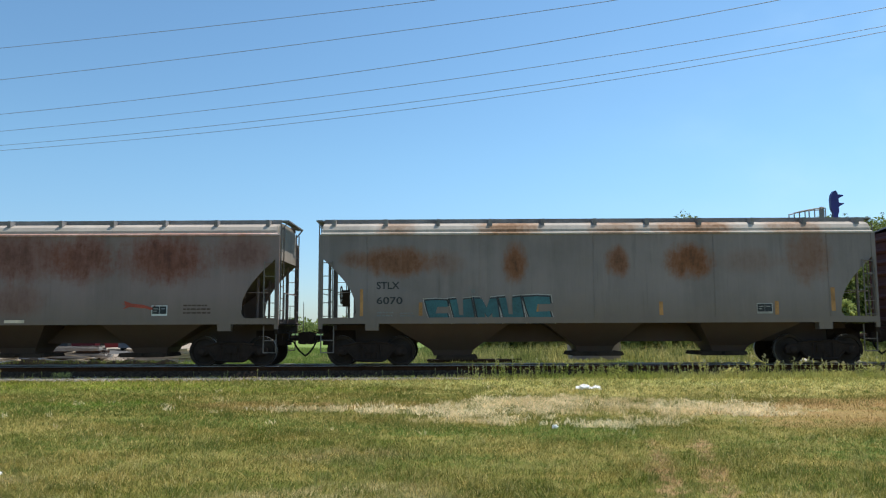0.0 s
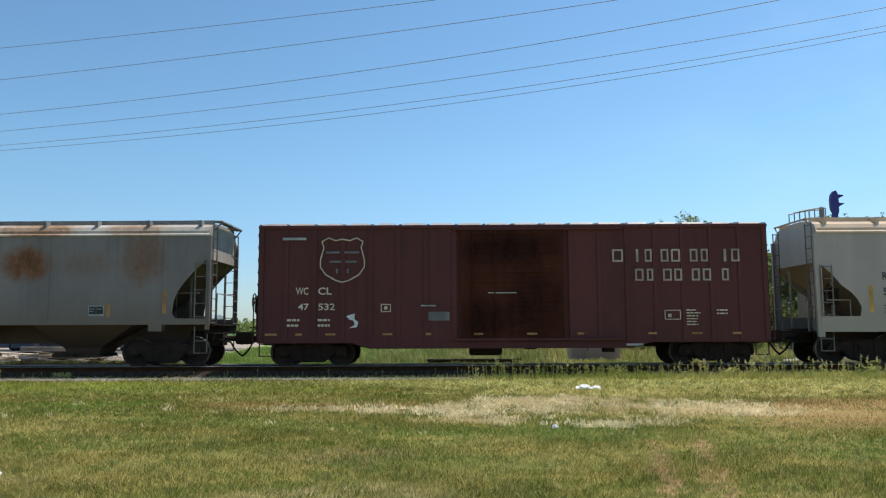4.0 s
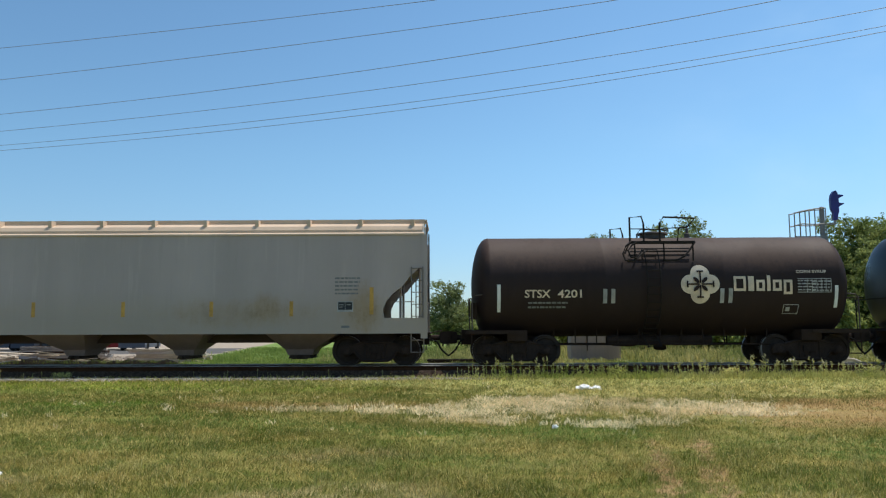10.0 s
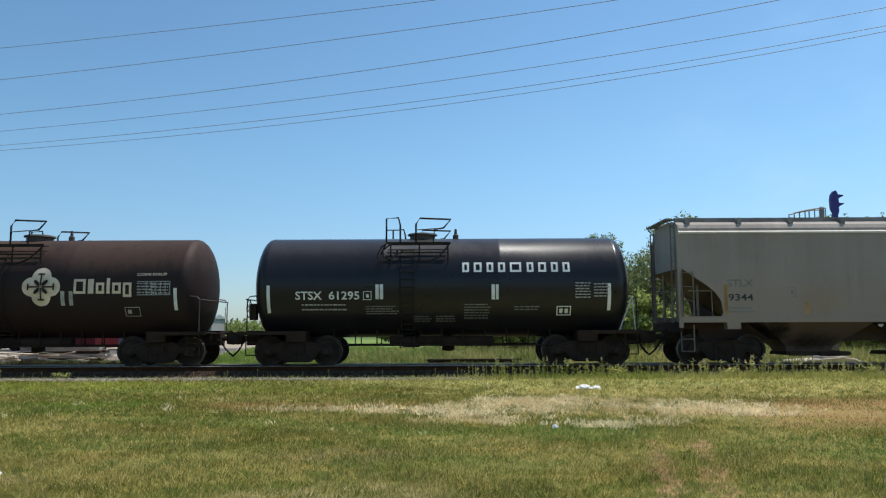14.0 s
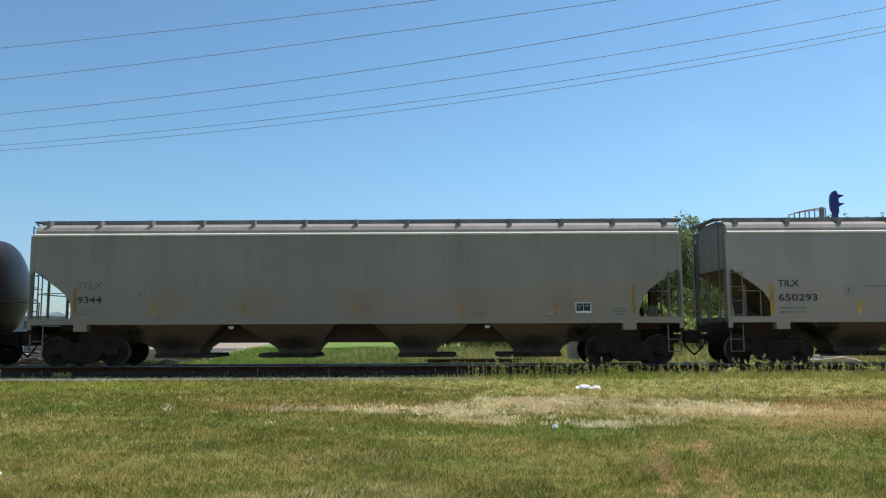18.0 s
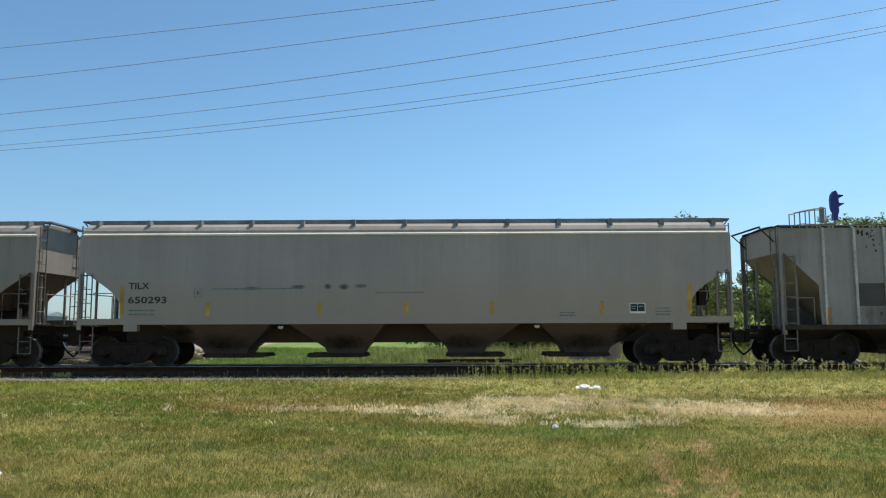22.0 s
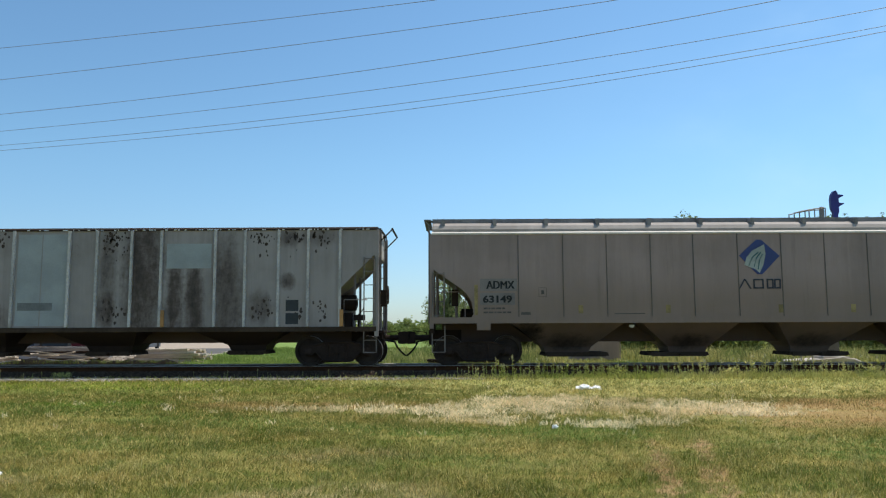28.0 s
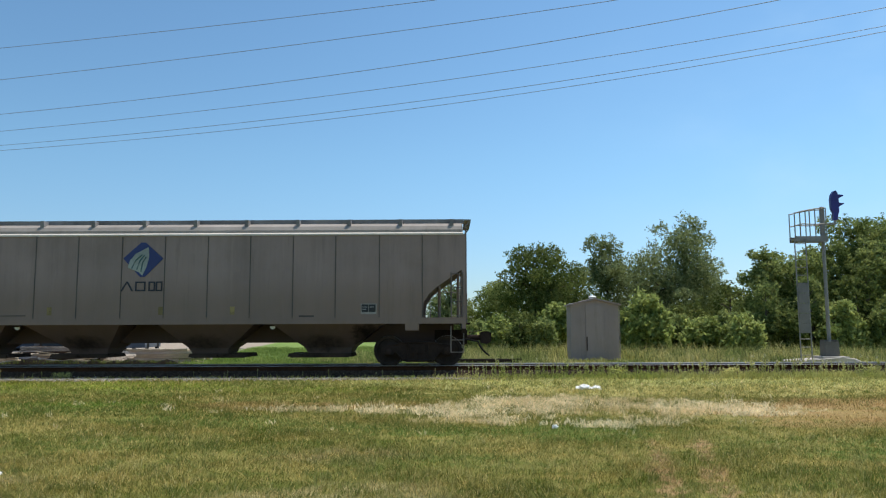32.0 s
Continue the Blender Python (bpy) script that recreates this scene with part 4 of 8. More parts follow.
PAINT_H = paint("mid_grey_paint", (0.395, 0.44, 0.425), grime=(0.20, 0.17, 0.145), grimy=0.33, low=1.85, dusty=(0.36, 0.265, 0.20), spot_colour=(0.02, 0.02, 0.02), spots=[(-3.2, 2.38, 0.2, 0.06, 0.6), (-2.3, 2.39, 0.1, 0.08, 0.8), (-1.8, 2.38, 0.14, 0.09, 0.9), (-1.3, 2.4, 0.2, 0.06, 0.5), (-4.6, 2.34, 0.2, 0.05, 0.5)])
PAINT_J = paint("tan_grey_paint", (0.328, 0.325, 0.298), grime=(0.13, 0.096, 0.074), grimy=0.5, low=1.75, dusty=(0.19, 0.13, 0.092))
ROOF_G = paint("dusty_grey_roof_paint", (0.37, 0.32, 0.275), grimy=0.35, gloss=0.1, shade_tint=False)
# brightened colour: sun on eave ledges and some end sheets is painted in
SUNLIT_PALE = paint("pale_eave_paint", (0.64, 0.57, 0.48), gloss=0.1, grimy=0.15, shade_tint=False)
# darker patches next to the trucks and low on each bay
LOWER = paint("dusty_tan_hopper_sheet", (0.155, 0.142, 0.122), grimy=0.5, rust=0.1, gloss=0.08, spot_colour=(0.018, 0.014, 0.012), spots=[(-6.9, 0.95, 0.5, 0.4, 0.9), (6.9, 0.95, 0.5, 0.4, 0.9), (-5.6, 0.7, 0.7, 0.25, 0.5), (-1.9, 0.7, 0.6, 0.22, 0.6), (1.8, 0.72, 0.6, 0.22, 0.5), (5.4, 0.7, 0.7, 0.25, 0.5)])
# darker patches at both outer ends, next to the trucks
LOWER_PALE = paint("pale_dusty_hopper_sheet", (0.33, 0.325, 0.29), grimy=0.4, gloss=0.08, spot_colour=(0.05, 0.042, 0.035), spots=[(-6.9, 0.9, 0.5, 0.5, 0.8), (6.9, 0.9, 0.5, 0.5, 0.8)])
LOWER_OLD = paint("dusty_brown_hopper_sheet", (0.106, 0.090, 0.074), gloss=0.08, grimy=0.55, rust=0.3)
PAINT_I = paint("chalky_grey_paint", (0.365, 0.42, 0.40), grime=(0.11, 0.085, 0.07), grimy=0.55, rust=0.5, spot_colour=(0.075, 0.046, 0.034),
                spots=[(-0.15, 2.6, 0.25, 1.6, 0.6), (0.95, 2.8, 0.6, 2.2, 0.95), (1.9, 2.0, 0.26, 1.4, 0.95), (2.5, 2.0, 0.3, 1.4, 0.9), (3.5, 2.1, 0.45, 1.8, 0.75), (-4.9, 1.5, 0.8, 0.4, 0.6), (-3.5, 1.4, 0.5, 0.5, 0.5), (5.3, 2.55, 0.2, 0.25, 0.8), (-4.5, 3.9, 0.5, 0.3, 0.6), (-0.2, 1.7, 0.3, 0.5, 0.75), (4.45, 1.75, 0.35, 0.5, 0.6), (6.2, 3.9, 0.5, 0.3, 0.5), (5.3, 3.85, 0.35, 0.25, 0.7)])
LOWER_DARK = paint("dark_hopper_sheet", (0.052, 0.050, 0.044), gloss=0.05, grimy=0.5, grime=(0.03, 0.022, 0.018), rust=0.25)
FADED_YELLOW = plain("faded_yellow_reflector", (0.25, 0.185, 0.07), 0.7, vary=0.5, scale=9)
GATE = plain("brown_gate_steel", (0.062, 0.043, 0.031), 0.95, vary=0.4, gloss=0.03)
RUNGS = plain("weathered_ladder_steel", (0.17, 0.14, 0.118), 0.75, vary=0.4)
SEAM = plain("dark_weld_seam", (0.085, 0.075, 0.065), 0.7, vary=0.4)
DARK_TOP = plain("dark_grating", (0.20, 0.185, 0.175), 0.8, vary=0.4)

gap_ab, gap_bc, gap_cd, gap_de, gap_ef, gap_fg, gap_gh, gap_hi, gap_ij = 1.33, 1.52, 1.50, 1.44, 1.51, 1.35, 1.46, 1.56, 1.62
CENTRE = dict(A=-13.45, B=4.45, C=21.89, D=40.10, E=56.38, F=69.42, G=86.31, H=107.25, I=126.53, J=145.89)
CARS = {}


def build_hoppers():
    a = hopper(CENTRE["A"], 16.58, 15.44, (1.4, gap_ab), "grey covered hopper car with broad rust-red stains and a rusty roof", PAINT_A, ROOF_A, LOWER_OLD, OLD_HOLE, OLD_BAYS, eave_mat=EAVE_A)
    consolidated_stencil(a, 4.55, 1.53)
    bm = bmesh.new()
    prism(bm, [(3.62, 1.93), (3.75, 1.86), (3.72, 1.98), (3.95, 1.90), (4.3, 1.86), (4.55, 1.78), (4.68, 1.86), (4.55, 1.70), (4.35, 1.76), (3.9, 1.80), (3.7, 1.74), (3.78, 1.83)], -SIDE - 0.012, -SIDE + 0.002)
    part("emblem", bm, RED_PAINT, a, "plain red running shape")
    marks(small_print(5.5, 1.86, 0.9, 3, 0.11, 3), LOWER_OLD, a, "faded_print")
    marks([(0.15, 0.75, 1.33, 1.42)], CREAM_PAINT, a, "pale_stripe", off=SIDE + 0.027)
    CARS["A"] = a

    b = hopper(CENTRE["B"], 16.58, 15.44, (gap_ab, gap_bc), "grey covered hopper car with orange rust patches and teal graffiti", PAINT_B, ROOF_B, LOWER_OLD, OLD_HOLE, OLD_BAYS,
               seams=[(x, 0.02, 0.012) for x in (-6.9, -3.5, -0.1, 3.5, 6.9)], seam_mat=PAINT_B)
    words("STLX", -6.61, -5.92, 2.30, 2.52, BLACK_PAINT, b)
    words("6070", -6.61, -5.83, 1.85, 2.07, BLACK_PAINT, b)
    marks(small_print(-6.6, 1.62, 0.5, 2, 0.09, 2) + small_print(-5.9, 1.6, 0.5, 2, 0.08, 4), DIM_BLACK, b, "faded_print")
    stripes(b, (-7.06,), 1.5, 2.3, 0.09, ORANGE)
    stripes(b, (-5.29, -1.83, 1.88, 5.32), 1.5, 1.9, 0.11, ORANGE)
    stripes(b, (7.0,), 1.6, 2.3, 0.12, ORANGE)
    consolidated_stencil(b, 4.72, 1.53, pale=DIM_WHITE)
    marks([(-3.85, -3.84, 2.1, 2.36), (-3.6, -3.59, 2.1, 2.36), (-3.85, -3.59, 2.1, 2.11), (-3.85, -3.59, 2.35, 2.36), (-3.78, -3.66, 2.17, 2.29)], DIM_BLACK, b, "plate_mark")
    # five interlocking spray-painted shapes, each with a dark and a pale rim
    hook = [(0, 1), (0.5, 1.03), (1, 1.0), (1.03, 0.72), (0.55, 0.72), (0.48, 0.42), (1.0, 0.44), (1.12, 0.0), (0.3, 0.0), (0.12, 0.5)]
    cup = [(0, 1), (0.32, 1.02), (0.44, 0.34), (0.62, 0.33), (0.6, 1.0), (0.96, 1.04), (1.16, 0.0), (0.27, 0.0)]
    fork = [(0, 1.02), (0.34, 1.0), (0.56, 0.62), (0.7, 1.0), (1.0, 1.02), (1.16, 0.0), (0.86, 0.0), (0.8, 0.42), (0.62, 0.2), (0.46, 0.42), (0.52, 0.0), (0.2, 0.0)]
    for k, shape in enumerate((hook, cup, fork, cup, hook)):
        x0 = -5.18 + k * 0.735
        low, tall, wide = 1.27, 0.70 + 0.025 * k, 0.70 + (0.12 if k == 4 else 0.0)
        mid = Vector((0.55, 0.5))
        holder = b
        for grow, mat_, name, deep, words_ in ((1.12, PALE_OUTLINE, "graffiti_rim", 0.006, "pale rim of a spray-painted shape"), (1.06, BLACK_PAINT, "graffiti_outline", 0.010, "dark outline of a spray-painted shape"), (0.94, TEAL, "graffiti_fill", 0.015, "teal spray paint")):
            bm = bmesh.new()
            pts = [mid + (Vector(p) - mid) * grow for p in shape]
            prism(bm, [(x0 + p.x * wide, max(1.256, low + p.y * tall)) for p in pts], -SIDE - deep, -SIDE + 0.001)
            ob = part(name, bm, mat_, holder, words_)
            holder = ob if name == "graffiti_rim" else holder
    CARS["B"] = b

    dh = [(-9.07, 3.07), (-8.66, 2.69), (-8.4, 2.36), (-8.14, 2.17), (-7.95, 1.95), (-7.84, 1.70), (-7.88, 1.455)]
    db = [(-6.75, -4.6, -5.9, -5.15, -5.83, -5.24, 0.15), (-3.0, -1.1, -2.15, -1.45, -2.0, -1.6, 0.2), (0.7, 2.5, 1.25, 1.95, 1.4, 1.8, 0.2), (4.3, 6.5, 4.75, 5.65, 4.85, 5.55, 0.2)]
    d = hopper(CENTRE["D"], 18.14, 16.96, (gap_cd, gap_de), "pale grey covered hopper car with tan roof and amber stripes", PAINT_D, ROOF_D, LOWER_PALE, dh, db, sill=(0.98, 1.44), jack=False, post_w=0.10, board_mat=ROOF_D, end_reach=0.08, end_mat=SUNLIT_PALE)
    words("ROIX", -7.18, -6.55, 2.52, 2.75, BLACK_PAINT, d)
    words("58130", -7.18, -6.44, 2.06, 2.29, BLACK_PAINT, d)
    marks(small_print(-7.18, 1.78, 0.7, 3, 0.1, 5), DIM_BLACK, d, "faded_print")
    marks(small_print(6.4, 2.66, 0.8, 5, 0.115, 6), DIM_BLACK, d, "faded_print")
    stripes(d, (-7.55, 7.5), 1.55, 2.36, 0.12)
    stripes(d, (-5.35, -4.85, -2.65, 0.05, 2.7, 5.1), 1.5, 1.95, 0.11)
    consolidated_stencil(d, 6.48, 1.63, pale=DIM_WHITE)
    marks([(6.6, 6.85, 1.15, 1.22)], DIM_BLACK, d, "small_plate", off=SIDE + 0.027)
    CARS["D"] = d

    g = hopper(CENTRE["G"], 19.50, 18.48, (gap_fg, gap_gh), "dusty warm-grey long covered hopper car with four bays", PAINT_G, ROOF_G, LOWER, LONG_HOLE, FOUR_BAYS, eave_mat=SUNLIT_PALE, wheel_end=1, slope_mat=LOWER_OLD)
    words("STLX", -8.35, -7.57, 2.33, 2.55, DIM_BLACK, g)
    words("9344", -8.33, -7.59, 1.91, 2.12, BLACK_PAINT, g)
    marks(small_print(-8.33, 1.72, 0.85, 2, 0.11, 7), DIM_BLACK, g, "faded_print")
    stripes(g, (-8.4, 8.35), 1.52, 2.4, 0.10, ORANGE)
    stripes(g, (-6.0, -3.3, -0.05, 3.2, 6.0), 1.52, 1.86, 0.10, ORANGE)
    consolidated_stencil(g, 6.60, 1.57)
    plate_mark(g, -6.55, 2.02)
    marks(small_print(7.7, 1.72, 0.5, 3, 0.09, 43) + small_print(3.5, 1.6, 0.5, 2, 0.08, 44), DIM_BLACK, g, "faded_print")
    marks([(5.75, 5.98, 1.53, 1.57)], DIM_WHITE, g, "small_print")
    CARS["G"] = g

    hh = hopper(CENTRE["H"], 19.48, 18.46, (gap_gh, gap_hi), "mid-grey long covered hopper car with black lettering and amber stripes", PAINT_H, ROOF_G, LOWER, LONG_HOLE, FOUR_BAYS, eave_mat=SUNLIT_PALE, wheel_end=1, slope_mat=LOWER_OLD)
    words("TILX", -8.33, -7.70, 2.33, 2.53, BLACK_PAINT, hh)
    words("650293", -8.33, -7.17, 1.90, 2.11, BLACK_PAINT, hh)
    marks(small_print(-8.3, 1.72, 0.95, 2, 0.12, 8), DIM_BLACK, hh, "faded_print")
    marks(small_print(-5.8, 2.35, 3.2, 1, 0.1, 9) + small_print(-0.9, 2.22, 1.6, 1, 0.09, 10), DIM_BLACK, hh, "faded_print")
    stripes(hh, (-8.52, 8.47), 1.52, 2.42, 0.12)
    stripes(hh, (-5.93, -2.57, 0.02, 2.58, 5.86), 1.52, 1.92, 0.12)
    consolidated_stencil(hh, 6.68, 1.55)
    plate_mark(hh, -6.35, 2.08)
    marks(small_print(7.45, 1.72, 0.5, 3, 0.09, 41) + small_print(4.6, 1.6, 0.5, 2, 0.08, 42), DIM_BLACK, hh, "faded_print")
    CARS["H"] = hh

    j = hopper(CENTRE["J"], 19.48, 18.48, (gap_ij, 1.6), "dusty tan-grey covered hopper car with a blue diamond emblem", PAINT_J, ROOF_G, LOWER, LONG_HOLE, FOUR_BAYS, eave_mat=SUNLIT_PALE, wheel_end=-1, slope_mat=LOWER_OLD,
               seams=[(x, 0.022, 0.014) for x in (-7.05, -5.71, -4.4, -3.08, -1.8, -0.47, 0.83, 2.13, 3.41, 4.7, 5.98, 7.3, 8.59)], seam_mat=SEAM)
    words("ADMX", -8.02, -7.19, 2.30, 2.53, FRESH_BLACK, j, bold=0.026)
    words("63149", -8.12, -7.26, 1.88, 2.10, FRESH_BLACK, j, bold=0.014)
    marks(small_print(-8.1, 1.74, 0.85, 2, 0.12, 57), WORN_BLACK, j, "faded_print")
    marks([(-8.2, -7.1, 2.24, 2.60)], plain("repaint_grey", (0.172, 0.150, 0.140), 0.7, vary=0.3), j, "repainted_panel", thick=0.004)
    marks([(-8.2, -7.16, 1.82, 2.17)], bpy.data.materials["repaint_grey"], j, "repainted_panel", thick=0.004)
    stripes(j, (-8.32,), 1.52, 2.42, 0.1, FADED_YELLOW)
    stripes(j, (-5.2, -2.6, 0.75, 2.9), 1.56, 1.80, 0.14, FADED_YELLOW)
    plate_mark(j, -6.45, 2.05, WORN_BLACK)
    marks([(-6.98, -6.7, 1.52, 1.6), (-4.2, -3.3, 1.53, 1.56)], WORN_BLACK, j, "small_plate")
    consolidated_stencil(j, 6.75, 1.56, pale=FADED_WHITE)
    marks([(4.9, 5.35, 1.48, 1.53)], WORN_BLACK, j, "small_plate")
    # emblem: a diamond with a leaf, and three blocks under it
    bm = bmesh.new()
    prism(bm, [(-0.43, 3.26), (0.10, 3.74), (0.24, 3.74), (0.78, 3.25), (0.24, 2.70), (0.10, 2.70)], -SIDE - 0.018, -SIDE)
    em = part("emblem", bm, BLUE_PAINT, j, "blue diamond")
    bm = bmesh.new()
    leaf = [(-0.28, 2.98), (-0.22, 3.20), (-0.05, 3.40), (0.33, 3.60), (0.36, 3.30), (0.28, 2.98), (0.16, 2.74), (0.06, 2.84)]
    prism(bm, leaf, -SIDE - 0.024, -SIDE)
    part("emblem_leaf", bm, plain("pale_green_paint", (0.30, 0.33, 0.30), 0.5), em, "pale green leaf")
    bm = bmesh.new()
    for x0, z0, x1, z1 in ((-0.16, 2.95, 0.14, 3.36), (0.0, 2.92, 0.22, 3.36), (0.12, 2.85, 0.27, 3.3)):
        tube(bm, [(x0, -SIDE - 0.024, z0), ((x0 + x1) / 2 - 0.03, -SIDE - 0.024, (z0 + z1) / 2 + 0.05), (x1, -SIDE - 0.024, z1)], 0.018, 4)
    part("emblem_vein", bm, TEAL, em)
    faded = plain("faded_blue_paint", (0.022, 0.025, 0.04), 0.6)
    bm = bmesh.new()
    for p, q in (((-0.46, 2.27), (-0.29, 2.56)), ((-0.29, 2.56), (-0.12, 2.27))):
        prism(bm, [(p[0] - 0.022, p[1]), (p[0] + 0.022, p[1]), (q[0] + 0.022, q[1]), (q[0] - 0.022, q[1])], -SIDE - 0.018, -SIDE)
    part("emblem_block", bm, faded, j, "open dark chevron")
    marks(hollow(-0.04, 0.27, 2.27, 2.56, 0.042), faded, j, "emblem_block", "open dark block", thick=0.018)
    marks(hollow(0.36, 0.56, 2.27, 2.56, 0.042), faded, j, "emblem_block", "open dark block", thick=0.018)
    marks(hollow(0.58, 0.78, 2.27, 2.56, 0.042), faded, j, "emblem_block", "open dark block", thick=0.018)
    CARS["J"] = j

    ih = [(-7.93, 3.37), (-6.90, 2.36), (-6.86, 1.22)]
    ib = [(-5.65, -3.15, -4.8, -3.6, -4.85, -3.5, 0.3), (-1.85, 0.8, -1.1, 0.35, -1.15, 0.35, 0.32), (2.5, 5.2, 3.3, 4.5, 3.25, 4.5, 0.34)]
    posts = [(x, 0.075, 0.075) for x in (-6.81, -5.88, -4.98, -4.02, -3.07, -1.39, -0.55, 0.5, 1.4, 3.03, 3.93, 4.94, 5.83, 6.79)]
    i = hopper(CENTRE["I"], 15.94, 15.30, (gap_hi, gap_ij), "old chalky-grey ribbed hopper car with chipped paint and rust", PAINT_I, PAINT_I, LOWER_DARK, ih, ib, jack=False, sill_mat=GATE, eave=4.13, sill=(1.05, 1.19),
               seams=posts, seam_mat=plain("pale_post_paint", (0.46, 0.42, 0.39), 0.6, vary=0.4, scale=4), eave_mat=UNDER, board_z=0.08, hatch=True, low_roof=True, wheel_end=1, board_mat=UNDER, end_reach=0.45, slope_mat=PAINT_I, end_mat=SUNLIT_PALE)
    rnd = random.Random(12)
    # daylight showing through the running board, painted as white bits
    marks([(x, x + rnd.choice((0.03, 0.05, 0.07)), 4.10, 4.13) for x in (rnd.uniform(-7.7, 7.7) for k in range(105))], WHITE_PAINT, i, "daylight_specks", "white painted specks of daylight along the eave", off=SIDE + 0.034)
    dark = plain("dark_patch_paint", (0.072, 0.055, 0.048), 0.7, vary=0.3)
    for q in ((-5.83, -5.03, 1.74, 2.42), (-4.93, -4.07, 1.74, 2.42)):
        marks([q], dark, i, "painted_out_patch")
    marks([(-2.9, -1.85, 1.70, 1.93)], DIM_BLACK, i, "painted_out_patch")
    marks([(5.17, 5.55, 1.66, 1.99), (5.17, 5.55, 1.27, 1.6)], BLACK_PAINT, i, "stencil_panel")
    marks([(1.55, 2.9, 2.95, 3.7)], plain("fresh_grey_patch", (0.31, 0.32, 0.315), 0.6, vary=0.15), i, "repainted_patch", thick=0.004)
    for q in ((-2.96, -2.24, 1.24, 4.0), (-2.21, -1.46, 1.24, 4.0)):
        marks([q], bpy.data.materials["fresh_grey_patch"], i, "repainted_patch", thick=0.003)
    stripes(i, (-6.74, -4.0, 6.85, 1.5), 1.2, 1.7, 0.11, ORANGE, SIDE + 0.076)
    rnd = random.Random(11)
    bm = bmesh.new()
    for k in range(330):
        px = rnd.choice((-5.4, -4.5, -4.9, -0.25, -0.1, 0.1, 4.4, 4.5, 5.4, 5.5, 6.2, 6.3, -3.5)) + rnd.gauss(0, 0.2)
        pz = rnd.choice((3.95, 3.5, 1.5, 1.8, 3.9, 3.85)) + rnd.gauss(0, 0.13)
        if any(abs(px - p[0]) < 0.12 for p in posts) or not 1.3 < pz < 4.05 or abs(px) > 7:
            continue
        n = rnd.randint(5, 7)
        rr = rnd.uniform(0.012, 0.05)
        ring = [(px + rr * rnd.uniform(0.5, 1.3) * math.cos(q * 6.283 / n), pz + rr * rnd.uniform(0.7, 1.9) * math.sin(q * 6.283 / n)) for q in range(n)]
        prism(bm, ring, -SIDE - 0.004, -SIDE + 0.001)
    chips = part("paint_chips", bm, plain("bare_rust", (0.055, 0.035, 0.025), 0.85, vary=0.4), i, "flaked paint down to dark rust")
    tagged(chips, kind="stuff")
    CARS["I"] = i


build_hoppers()


# ---- boxcar ----
MAROON = paint("maroon_boxcar_paint", (0.126, 0.050, 0.049), grime=(0.056, 0.029, 0.024), grimy=0.5, rust=0.12, gloss=0.2, rough=0.65)
DOOR_PAINT = paint("rusted_door_paint", (0.095, 0.034, 0.020), grime=(0.028, 0.012, 0.007), gloss=0.12, rough=0.8, grimy=0.85, rust=0.1, streaky=0.2, spot_colour=(0.020, 0.006, 0.003), spots=[(0.0, 3.5, 1.5, 0.5, 0.7), (0.6, 2.0, 0.9, 1.0, 0.6), (-0.8, 1.4, 0.8, 0.6, 0.7)])
BOX_ROOF = paint("box_roof_metal", (0.50, 0.41, 0.37), grimy=0.4, rust=0.5, shade_tint=False)


DULL_CREAM = plain("dull_cream_lettering", (0.38, 0.315, 0.25), 0.7, vary=0.3, scale=9)


